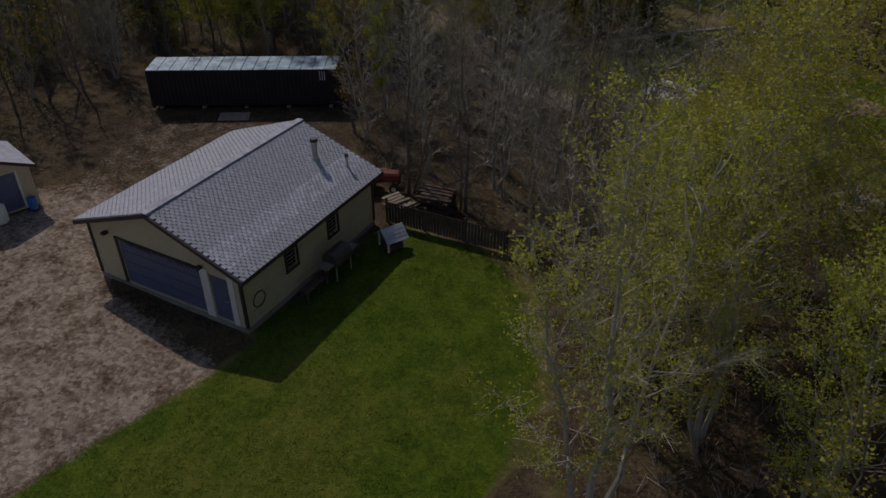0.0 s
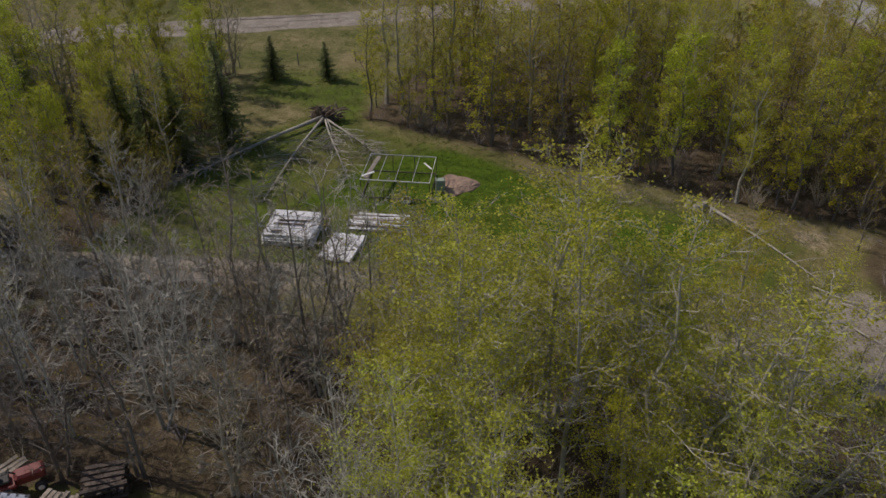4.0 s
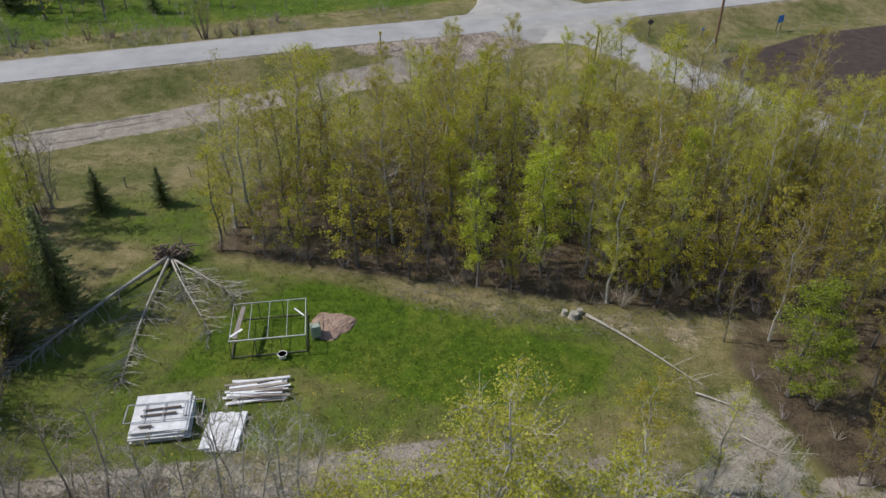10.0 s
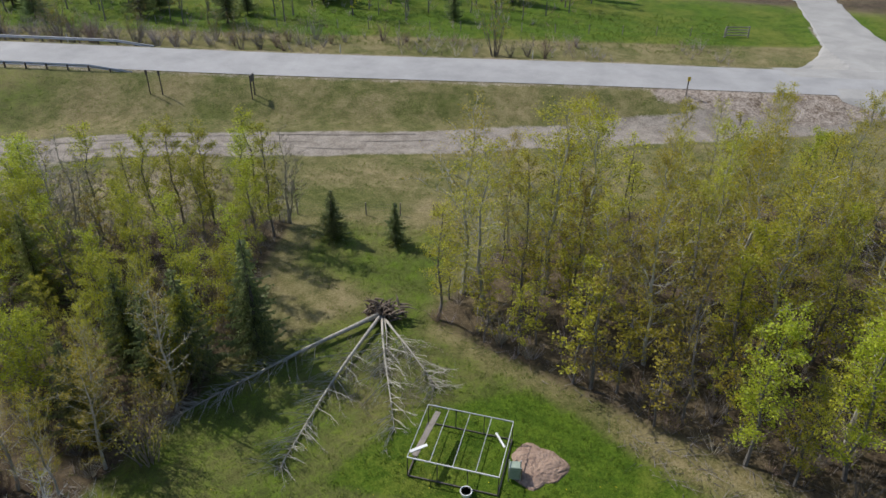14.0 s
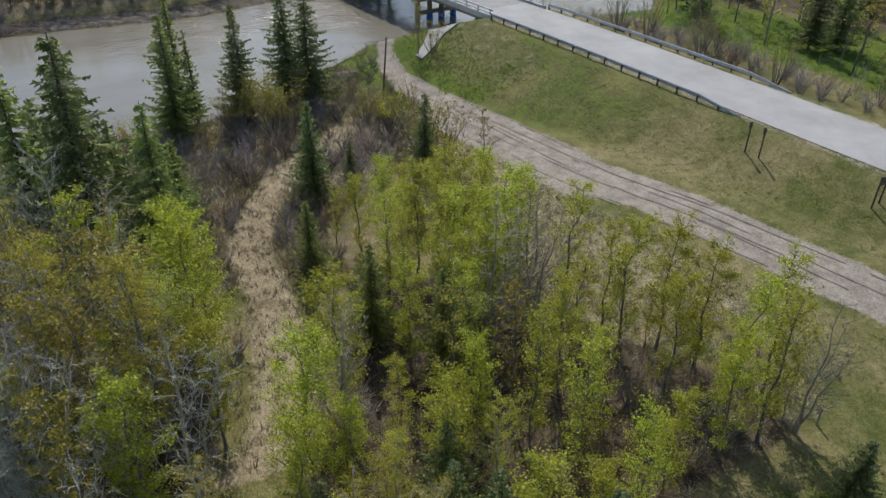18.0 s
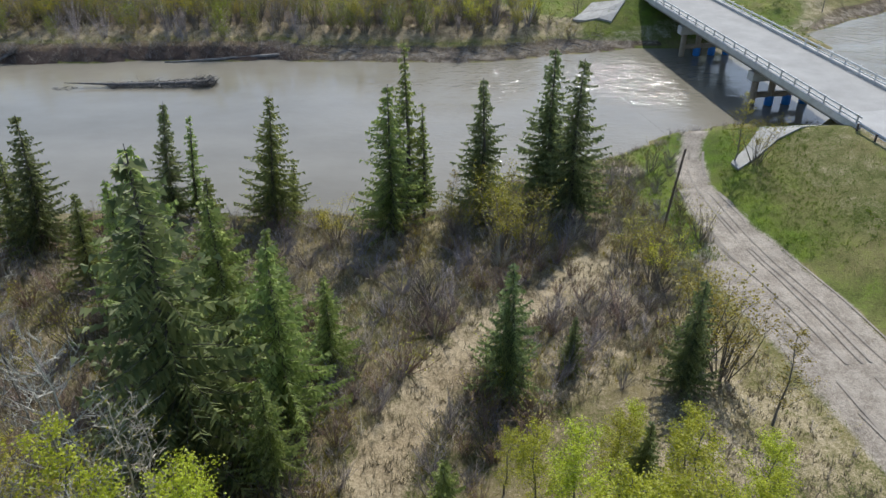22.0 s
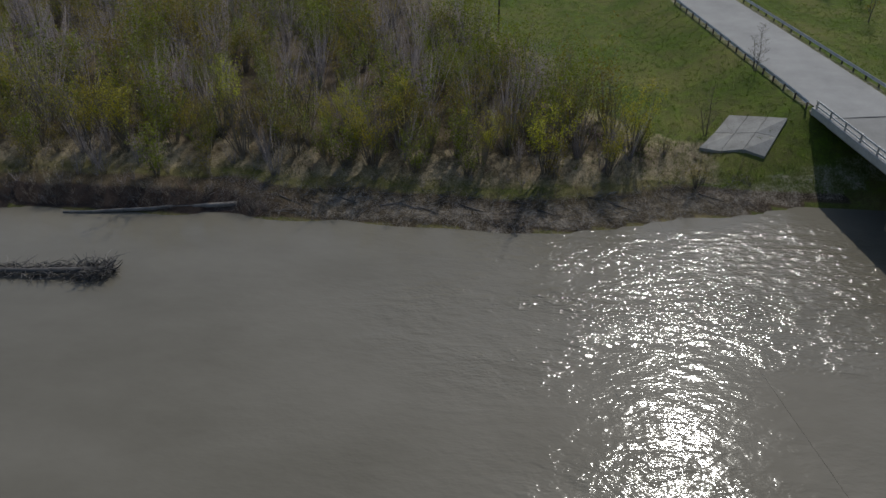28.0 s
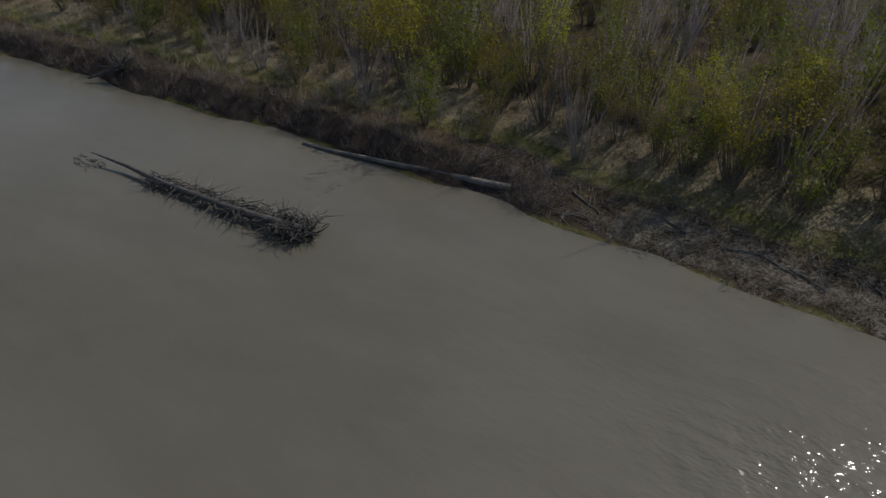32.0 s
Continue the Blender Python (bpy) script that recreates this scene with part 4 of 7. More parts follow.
def wall_with_holes(width, height, holes, thick, m, gable=0.0):
    """A wall of that thickness in its own x and z; holes: (x0, x1, z0, z1) cut right through; gable: how far its middle rises."""
    b = Build()
    xs = sorted({-width / 2, width / 2, *(v for h in holes for v in h[:2])})
    zs = sorted({0.0, height, *(v for h in holes for v in h[2:])})
    for x0, x1 in zip(xs, xs[1:]):
        for z0, z1 in zip(zs, zs[1:]):
            cx, cz = (x0 + x1) / 2, (z0 + z1) / 2
            if not any(h[0] < cx < h[1] and h[2] < cz < h[3] for h in holes):
                b.box((x1 - x0, thick, z1 - z0), m @ pose(cx, 0, cz))
    known = {}
    to = [known.setdefault(tuple(round(c, 4) for c in v), len(known)) for v in b.v]
    count = collections.Counter(frozenset(to[i] for i in f) for f in b.f)
    b.f = [tuple(to[i] for i in f) for f in b.f if count[frozenset(to[i] for i in f)] == 1]
    b.v = list(known)
    if gable:
        n = len(b.v)
        for y in (-thick / 2, thick / 2):
            b.v += [tuple(m @ Vector(p)) for p in ((-width / 2, y, height), (width / 2, y, height), (0, y, height + gable))]
        b.f += [(n, n + 1, n + 2), (n + 5, n + 4, n + 3), (n, n + 3, n + 4, n + 1), (n + 1, n + 4, n + 5, n + 2), (n + 2, n + 5, n + 3, n)]
    return b


def build_garage():
    b = Build()
    b.box((2 * GW + 0.08, GD + 0.08, 0.4), pose(0, GD / 2, -0.12), 0.02)
    part("foundation", b, M_CONCRETE_DARK, garage, "dark concrete footing")
    rise = GW * math.tan(PITCH)
    front = [(-2.35, 1.93, 0.12, 2.2), (2.37, 3.27, 0.12, 2.15)]
    part("front_wall", wall_with_holes(2 * GW, GE, front, 0.15, pose(0, 0.075, 0.0), rise - 0.1), M_SIDING, garage)
    part("rear_wall", wall_with_holes(2 * GW, GE, [], 0.15, pose(0, GD - 0.075, 0), rise - 0.1), M_SIDING, garage)
    part("side_wall", wall_with_holes(GD - 0.3, GE, [], 0.15, pose(-GW + 0.075, GD / 2, 0, 0, 0, 90)), M_SIDING, garage)
    wins = [(-GD / 2 + 2.55, -GD / 2 + 3.2, 1.15, 2.0), (-GD / 2 + 5.35, -GD / 2 + 6.0, 1.15, 2.0)]
    part("side_wall", wall_with_holes(GD - 0.3, GE, wins, 0.15, pose(GW - 0.075, GD / 2, 0, 0, 0, 90)), M_SIDING, garage)
    for y0, y1, z0, z1 in ((2.55, 3.2, 1.15, 2.0), (5.35, 6.0, 1.15, 2.0)):
        w = part("window", (lambda q: (q.box((0.03, y1 - y0, z1 - z0), pose(GW - 0.09, (y0 + y1) / 2, (z0 + z1) / 2)), q)[1])(Build()), M_GLASS, garage, "small dark window")
        for size, at in (((0.07, y1 - y0 + 0.16, 0.08), (0, 0, (z1 - z0) / 2 + 0.04)), ((0.09, y1 - y0 + 0.2, 0.08), (0, 0, -(z1 - z0) / 2 - 0.04)), ((0.07, 0.08, z1 - z0), (0, (y1 - y0) / 2 + 0.04, 0)), ((0.07, 0.08, z1 - z0), (0, -(y1 - y0) / 2 - 0.04, 0)), ((0.04, 0.04, z1 - z0), (-0.03, 0, 0))):
            q = Build()
            q.box(size, pose(GW + 0.03 + at[0], (y0 + y1) / 2 + at[1], (z0 + z1) / 2 + at[2]), 0.008)
            part("frame", q, M_TRIM, w)
    # overhead door in five sections, the side door, their casings
    door = part("garage_door", (lambda q: (q.box((4.28, 0.03, 2.08), pose(-0.21, 0.10, 1.16)), q)[1])(Build()), M_BLUE, garage, "slate-blue sectional overhead door")
    for k in range(4):
        q = Build()
        q.box((4.24, 0.05, 0.49), pose(-0.21, 0.075, 0.385 + 0.52 * k), 0.012)
        part("section", q, M_BLUE, door)
    side = part("side_door", (lambda q: (q.box((0.88, 0.05, 2.02), pose(2.82, 0.08, 1.135), 0.01), q)[1])(Build()), M_BLUE, garage, "slate-blue side door")
    q = Build()
    q.tube([(3.15, 0.06, 1.1), (3.15, -0.02, 1.1), (3.05, -0.02, 1.1)], [0.025, 0.022, 0.02], 6)
    part("handle", q, M_GALV, side)
    for x, w, z, h in ((-2.43, 0.14, 1.2, 2.25), (2.15, 0.4, 1.2, 2.25), (3.43, 0.28, 1.2, 2.2)):
        q = Build()
        q.box((w, 0.05, h), pose(x, -0.02, z), 0.008)
        part("casing", q, M_WHITE if x > 0 else M_TRIM, garage)
    q = Build()
    q.bar((-2.5, -0.03, 2.27), (1.95, -0.03, 2.27), 0.05, 0.1)
    part("casing", q, M_TRIM, garage)
    for sx in (-1, 1):
        for y in (0.0, GD):
            q = Build()
            q.box((0.12, 0.12, GE - 0.15), pose(sx * GW, y, GE / 2 + 0.05), 0.01)
            part("corner_board", q, M_TRIM, garage)
    # siding boards on the two visible walls
    for k in range(13):
        q = Build()
        q.box((0.02, GD - 0.1, 0.012), pose(GW + 0.012, GD / 2, 0.3 + 0.165 * k))
        part("siding_edge", q, M_SIDING, garage)
    # roof: two slabs, fascia
    for sx in (-1, 1):
        run = GX / math.cos(PITCH)
        m = pose(0, GD / 2 + 0.0, GR) @ Matrix.Rotation(sx * PITCH, 4, "Y")
        q = Build()
        q.box((run, GD + 0.62, 0.09), m @ pose(sx * run / 2, 0, -0.05), 0.01)
        part("roof", q, M_SHINGLE_DARK, garage, "grey asphalt shingle roof slope")
        q = Build()
        q.box((0.03, GD + 0.66, 0.17), pose(sx * (GX + 0.01), GD / 2, EAVE), 0.006)
        part("fascia", q, M_TRIM, garage)
        for y in (-0.325, GD + 0.325):
            q = Build()
            q.bar((0, y, GR - 0.08), (sx * GX, y, EAVE), 0.03, 0.17)
            part("fascia", q, M_TRIM, garage)
    # chimney and vent
    for x, y, h, r in ((2.05, 7.3, 0.85, 0.12), (3.2, 8.0, 0.5, 0.06)):
        z = GR - x * math.tan(PITCH)
        q = Build()
        q.tube([(x, y, z - 0.2), (x, y, z + h)], [r, r], 12)
        ch = part("flue", q, M_GALV, garage, "galvanised flue pipe")
        q = Build()
        q.tube([(x, y, z + h + 0.02), (x, y, z + h + 0.16)], [r * 1.5, r * 1.25], 12)
        part("cap", q, M_RUST, ch)
        q = Build()
        q.tube([(x, y, z - 0.1), (x, y, z + 0.12)], [r * 2.2, r * 1.1], 10)
        part("flashing", q, M_GALV, ch)
    q = Build()
    random.seed(64)
    for k in range(90):
        x = random.uniform(-1.7, 1.9)
        q.spike((x, -0.06, 2.27), (x + random.uniform(-0.25, 0.25), -0.08 - random.uniform(0, 0.06), 2.27 - random.uniform(0.0, 0.28) * (0.4 + 0.6 * abs(math.sin(2.1 * x)))), 0.025)
    part("garland", q, M_TRIM, garage, "dark dry vine hanging over the overhead door")
    for x in (-2.85, 2.1):
        q = Build()
        q.box((0.2, 0.25, 0.12), pose(x, -0.15, 2.42), 0.02)
        part("lamp", q, M_TRIM, garage, "small dark wall lamp")
    q = Build()
    pts = [(GW + 0.08, 0.75 + 0.33 * math.cos(a), 1.05 + 0.33 * math.sin(a)) for a in np.linspace(0, 6.28, 19)]
    q.tube(pts, [0.025] * 19, 5)
    part("hose_reel", q, M_RUST, garage, "coiled garden hose hung on the wall")


build_garage()


def in_garage(x, y, z=0.0, turn=0.0):
    return GAR @ pose(x, y, z, 0, 0, turn)


def bench_table(name, m, w, d, h, mat, label):
    """A slatted table or bench on four legs."""
    t = thing(name, label, name.replace("_", " "), m)
    n = max(3, int(d / 0.13))
    for k in range(n):
        b = Build()
        b.box((w, d / n - 0.015, 0.035), pose(0, -d / 2 + d * (k + 0.5) / n, h), 0.006)
        part("slat", b, mat, t)
    for sx in (-1, 1):
        for sy in (-1, 1):
            b = Build()
            b.box((0.08, 0.08, h), pose(sx * (w / 2 - 0.1), sy * (d / 2 - 0.08), h / 2), 0.01)
            part("leg", b, mat, t)
    for sy in (-1, 1):
        b = Build()
        b.box((w - 0.2, 0.04, 0.09), pose(0, sy * (d / 2 - 0.08), h - 0.07), 0.006)
        part("rail", b, mat, t)


bench_table("bench", in_garage(GW + 0.75, 3.2, 0.0, 90), 1.5, 0.45, 0.45, M_WOOD_DARK, "low dark wooden bench beside the garage wall")
bench_table("bench", in_garage(GW + 0.7, 6.1, 0.0, 90), 1.2, 0.4, 0.45, M_WOOD_DARK, "low dark wooden bench beside the garage wall")


def grill(m):
    t = thing("barbecue", "dark barbecue cart with a rounded steel hood", "barbecue", m)
    b = Build()
    for k in range(9):
        a0, a1 = math.pi * k / 9, math.pi * (k + 1) / 9
        b.quad((-0.55, 0.36 * math.cos(a0), 0.95 + 0.34 * math.sin(a0)), (0.55, 0.36 * math.cos(a0), 0.95 + 0.34 * math.sin(a0)), (0.55, 0.36 * math.cos(a1), 0.95 + 0.34 * math.sin(a1)), (-0.55, 0.36 * math.cos(a1), 0.95 + 0.34 * math.sin(a1)))
    for x in (-0.55, 0.55):
        n = len(b.v)
        b.v += [(x, 0.36 * math.cos(math.pi * k / 9), 0.95 + 0.34 * math.sin(math.pi * k / 9)) for k in range(10)]
        b.f.append(tuple(range(n, n + 10)))
    part("hood", b, M_RUST, t, "dark steel hood")
    b = Build()
    b.box((1.15, 0.74, 0.28), pose(0, 0, 0.81), 0.03)
    part("firebox", b, M_RUST, t)
    for sx in (-1, 1):
        b = Build()
        b.box((0.5, 0.6, 0.04), pose(sx * 0.85, 0, 0.88), 0.01)
        part("shelf", b, M_WOOD, t)
        for sy in (-1, 1):
            b = Build()
            b.box((0.06, 0.06, 0.7), pose(sx * 0.5, sy * 0.3, 0.34), 0.008)
            part("leg", b, M_WOOD, t)


grill(in_garage(GW + 0.85, 4.7, 0.0, 90))


def doghouse(m):
    t = thing("well_house", "small grey shingled shelter roof on white posts at the lawn edge", "shelter", m)
    for sx in (-1, 1):
        for sy in (-1, 1):
            b = Build()
            b.box((0.09, 0.09, 0.78), pose(sx * 0.48, sy * 0.5, 0.37), 0.01)
            part("post", b, M_WHITE, t)
        for k in range(4):
            mm = pose(0, 0, 1.22) @ Matrix.Rotation(sx * radians(38), 4, "Y") @ pose(sx * (0.12 + 0.22 * k), 0, 0.012 * (3 - k) - 0.02)
            b = Build()
            b.box((0.25, 1.35, 0.03), mm, 0.006)
            part("roof_board", b, M_SHINGLE, t)
    b = Build()
    b.box((0.9, 0.9, 0.3), pose(0, 0, 0.13), 0.02)
    part("base", b, M_WOOD_DARK, t)


doghouse(pose(-12.75, 14.85, 0.0, 0, 0, -15) @ Matrix.Scale(0.82, 4))


def picket_fence(a, c):
    f = thing("picket_fence", "dark weathered picket fence at the end of the lawn", "fence", Matrix())
    a, c = Vector((*a, 0)), Vector((*c, 0))
    d = (c - a).normalized()
    n = int((c - a).length / 0.15)
    for k in range(n):
        p = a.lerp(c, (k + 0.5) / n)
        b = Build()
        b.box((0.125, 0.025, 1.05), Matrix.Translation((p.x, p.y, 0.52)) @ d.to_track_quat("X", "Z").to_matrix().to_4x4(), 0.004)
        part("picket", b, M_WOOD_DARK, f)
    for z in (0.3, 0.8):
        b = Build()
        b.bar(a + Vector((0, 0, z)) + Vector((-d.y, d.x, 0)) * 0.04, c + Vector((0, 0, z)) + Vector((-d.y, d.x, 0)) * 0.04, 0.04, 0.08)
        part("rail", b, M_WOOD_DARK, f)
    for k in range(4):
        p = a.lerp(c, k / 3) + Vector((-d.y, d.x, 0)) * 0.11
        b = Build()
        b.box((0.1, 0.1, 1.3), Matrix.Translation((p.x, p.y, 0.5)), 0.01)
        part("post", b, M_WOOD_DARK, f)


picket_fence((-14.4, 16.2), (-8.6, 17.7))


def lumber_stack(x, y, turn, w, d, layers, label, mat, seed):
    random.seed(seed)
    t = thing("lumber_stack", label, "lumber", Matrix.Translation((x, y, ground_z(x, y))) @ Matrix.Rotation(radians(turn), 4, "Z"), "lumber stacks")
    for k in range(layers):
        along_x = k % 2 == 0
        n = int((d if along_x else w) / 0.24)
        for i in range(n):
            if random.random() < 0.1:
                continue
            o = -(d if along_x else w) / 2 + (d if along_x else w) * (i + 0.5) / n
            L = (w if along_x else d) * random.uniform(0.85, 1.1)
            b = Build()
            b.box((L, 0.2, 0.09) if along_x else (0.2, L, 0.09), pose(random.uniform(-0.08, 0.08) if along_x else o, o if along_x else random.uniform(-0.08, 0.08), 0.05 + 0.1 * k, 0, 0, random.uniform(-4, 4)), 0.01)
            part("plank", b, mat, t)


lumber_stack(-13.2, 18.4, 20, 1.6, 1.4, 11, "stack of dark weathered planks behind the fence", M_WOOD_DARK, 3)
lumber_stack(-14.9, 17.6, -10, 1.5, 1.0, 4, "low pile of grey boards behind the garage", M_WOOD, 4)


def tractor(m):
    """The old red machine half hidden behind the garage: body, seat, four wheels."""
    t = thing("garden_tractor", "faded red garden tractor parked behind the garage", "tractor", m)
    b = Build()
    b.box((1.1, 0.6, 0.5), pose(0.35, 0, 0.72), 0.09)
    part("bonnet", b, M_RED, t)
    b = Build()
    b.box((0.9, 0.85, 0.22), pose(-0.6, 0, 0.62), 0.06)
    part("fender", b, M_RED, t)
    b = Build()
    b.box((0.42, 0.45, 0.12), pose(-0.55, 0, 0.84), 0.04)
    b.box((0.1, 0.45, 0.4), pose(-0.78, 0, 1.05), 0.04)
    part("seat", b, M_BLACK, t)
    for x, y, r in ((0.6, 0.42, 0.24), (0.6, -0.42, 0.24), (-0.6, 0.5, 0.36), (-0.6, -0.5, 0.36)):
        b = Build()
        b.tube([(x, y - 0.1, r), (x, y - 0.07, r), (x, y + 0.07, r), (x, y + 0.1, r)], [r * 0.85, r, r, r * 0.85], 14)
        wheel = part("wheel", b, M_BLACK, t)
        b = Build()
        b.tube([(x, y - 0.11, r), (x, y + 0.11, r)], [r * 0.5, r * 0.5], 10)
        part("rim", b, M_WHITE, wheel)
    b = Build()
    b.tube([(-0.05, 0, 0.9), (-0.3, 0, 1.15)], [0.03, 0.03], 6)
    b.tube([(-0.3 + 0.05 * math.cos(a), 0.2 * math.sin(a), 1.15 + 0.15 * math.cos(a)) for a in np.linspace(0, 6.28, 13)], [0.018] * 13, 5)
    part("steering_wheel", b, M_BLACK, t)


tractor(pose(-16.6, 18.3, 0.0, 0, 0, 35))
lumber_stack(-17.9, 18.9, 60, 1.7, 0.8, 3, "pale fresh boards lying behind the garage", M_WOOD, 6)


def container(m):
    """A 12 m steel box with ribbed sides and a pale roof."""
    t = thing("shipping_container", "long black corrugated steel container with a pale blue roof", "container", m)
    L, W, H = 11.3, 2.2, 2.3
    b = Build()
    b.box((L, W, H - 0.1), pose(0, W / 2, H / 2 + 0.1), 0.04)
    part("body", b, M_BOXWALL, t)
    for k in range(44):
        b = Build()
        b.box((0.14, 0.05, H - 0.4), pose(-L / 2 + 0.28 + (L - 0.56) * k / 43, -0.015, H / 2 + 0.1), 0.015)
        part("rib", b, M_BOXWALL, t)
    for k in range(16):
        b = Build()
        b.box((L / 16 - 0.03, W + 0.08, 0.05), pose(-L / 2 + L * (k + 0.5) / 16, W / 2, H + 0.09), 0.012)
        part("roof_panel", b, M_BOXROOF, t)
    for x in (-L / 2 + 0.08, L / 2 - 0.08):
        b = Build()
        b.box((0.18, 0.18, H), pose(x, 0.02, H / 2 + 0.05), 0.02)
        part("corner_post", b, M_BOXWALL, t)
    for k in range(3):
        b = Build()
        b.box((0.05, 0.03, 0.55), pose(L / 2 - 1.0 + 0.14 * k, -0.055, 2.0), 0.004)
        part("marking", b, M_WHITE, t, "unreadable white marking")
    for k in range(5):
        b = Build()
        b.box((0.25, W, 0.16), pose(-L / 2 + 0.5 + (L - 1) * k / 4, W / 2, 0.03), 0.01)
        part("sleeper", b, M_WOOD, t)


container(pose(-29.9, 20.1, 0.0, 0, 0, 41.5))
for x, y, w, tn in ((-29.5, 18.9, 1.8, 44),):
    b = Build()
    for k in range(5):
        b.box((w, 0.2, 0.04), pose(0, -0.5 + 0.23 * k, 0.03 + 0.012 * (k % 2), 0, 0, 2.0 * (k % 3 - 1)), 0.005)
    t = thing("board_pile", "pale boards lying on the ground along the container", "lumber", pose(x, y, ground_z(x, y) + 0.02, 0, 0, tn), "board piles")
    part("boards_layer", b, M_WOOD, t)


def small_shed(m):
    t = thing("shed", "small cream shed with a blue door and pale shingle roof", "shed", m)
    W, D, H, R = 3.4, 3.0, 2.1, 2.9
    b = wall_with_holes(W, H, [(-1.0, 1.0, 0.08, 1.95)], 0.12, pose(0, 0.06, 0), R - H)
    part("front_wall", b, M_SIDING, t)
    part("rear_wall", wall_with_holes(W, H, [], 0.12, pose(0, D - 0.06, 0), R - H), M_SIDING, t)
    for sx in (-1, 1):
        part("side_wall", wall_with_holes(D - 0.24, H, [], 0.12, pose(sx * (W / 2 - 0.06), D / 2, 0, 0, 0, 90)), M_SIDING, t)
        p = math.atan((R - H) / (W / 2))
        run = (W / 2 + 0.25) / math.cos(p)
        b = Build()
        b.box((run, D + 0.5, 0.07), pose(0, D / 2, R + 0.06) @ Matrix.Rotation(sx * p, 4, "Y") @ pose(sx * run / 2, 0, 0), 0.01)
        part("roof", b, M_SHINGLE, t)
        b = Build()
        b.box((0.98, 0.05, 1.84), pose(sx * 0.5, 0.05, 1.01), 0.01)
        part("door", b, M_BLUE, t, "slate-blue plank door")
        b = Build()
        b.box((0.1, 0.05, 2.0), pose(sx * 1.07, -0.02, 1.0), 0.008)
        part("casing", b, M_WHITE, t)
        b = Build()
        b.bar((0, -0.24, R + 0.03), (sx * (W / 2 + 0.25), -0.24, R + 0.03 - (W / 2 + 0.25) * math.tan(p)), 0.03, 0.14)
        part("fascia", b, M_TRIM, t)


small_shed(pose(-28.4, 4.9, 0.0, 0, 0, 86))
t = thing("water_drum", "bright blue plastic drum beside the shed", "drum", pose(-28.0, 6.15, 0.0))
b = Build()
b.tube([(0, 0, 0), (0, 0, 0.05), (0, 0, 0.28), (0, 0, 0.32), (0, 0, 0.56), (0, 0, 0.6)], [0.19, 0.21, 0.2, 0.215, 0.21, 0.19], 14)
part("barrel", b, M_BLUE_PLASTIC, t)
b = Build()
b.tube([(0.05, 0, 0.6), (0.05, 0, 0.64)], [0.04, 0.04], 8)
part("bung", b, M_BLACK, t)
t = thing("white_tank", "small white tank beside the shed door", "tank", pose(-27.9, 4.6, 0.0))
b = Build()
b.tube([(0, 0, 0), (0, 0, 0.12), (0, 0, 0.85), (0, 0, 1.0)], [0.28, 0.33, 0.33, 0.12], 14)
part("vessel", b, M_WHITE, t, smooth=True)

# ---- clearing: white stacks, cage, root plates, fallen trunks ----
def sheet_stack(corner, turn, w, d, layers, lengthwise, label, seed, n, skew=2.5, slide=0.1, thick=0.1, gaps=0.0):
    """A stack of white wrapped panels, n side by side in each layer, each a little askew."""
    random.seed(seed)
    t = thing("panel_stack", label, "stack", Matrix.Translation((*corner, ground_z(*corner))) @ Matrix.Rotation(radians(turn), 4, "Z"), "panel stacks")
    for k in range(layers):
        for i in range(n):
            if k and random.random() < gaps:
                continue
            o = (i + 0.5) / n + random.uniform(-0.06, 0.06) / n
            L = (w if lengthwise else d) * random.uniform(0.9, 1.03)
            wid = (d if lengthwise else w) / n * random.uniform(0.9, 1.02)
            turned = (random.uniform(-1.5, 1.5), random.uniform(-1.5, 1.5), random.uniform(-skew, skew))
            z = 0.07 + (thick + 0.012) * k
            b = Build()
            if lengthwise:
                b.box((L, wid, thick), pose(w / 2 + random.uniform(-slide, slide), d * o, z, *turned), 0.02)
            else:
                b.box((wid, L, thick), pose(w * o, d / 2 + random.uniform(-slide, slide), z, *turned), 0.02)
            part("panel", b, M_WOOD if gaps and random.random() < 0.16 else M_TARP, t)
    if gaps:
        for k in range(7):
            b = Build()
            x, y = random.uniform(0.3, w - 0.8), random.uniform(0.1, d - 0.1)
            b.box((random.uniform(0.7, 2.2), random.uniform(0.05, 0.11), 0.05), pose(x + 0.4, y, (thick + 0.012) * layers + 0.08, random.uniform(-3, 3), random.uniform(-2, 2), random.uniform(-9, 9)), 0.008)
            part("batten", b, random.choice((M_WOOD, M_WOOD_DARK, M_TARP)), t)
    for x in (0.3, w - 0.3):
        b = Build()
        b.box((0.14, d * 0.9, 0.06), pose(x, d / 2, 0.0), 0.01)
        part("bearer", b, M_WOOD_DARK, t)
    return t


pa = sheet_stack((-12.25, 36.45), -2.5, 3.2, 2.75, 6, True, "high stack of dirty white wrapped panels on the grass", 21, 1, 1.6)
rack = thing("tube_rack", "grey metal tube rack lying on the white stack", "rack", Matrix.Translation((-12.45, 37.2, ground_z(-12, 37) + 0.78)) @ Matrix.Rotation(radians(-2.5), 4, "Z"))
for a, c in (((0, 0, 0), (4.1, 0, 0)), ((0, 1.35, 0), (4.1, 1.35, 0)), ((0, 0, 0), (0, 1.35, 0)), ((4.1, 0, 0), (4.1, 1.35, 0)), ((1.0, 0, 0), (1.0, 1.35, 0)), ((2.0, 0, 0), (2.0, 1.35, 0)), ((3.1, 0, 0), (3.1, 1.35, 0))):
    b = Build()
    b.tube([a, c], [0.03, 0.03], 6)
    part("tube", b, M_GREYMETAL, rack)
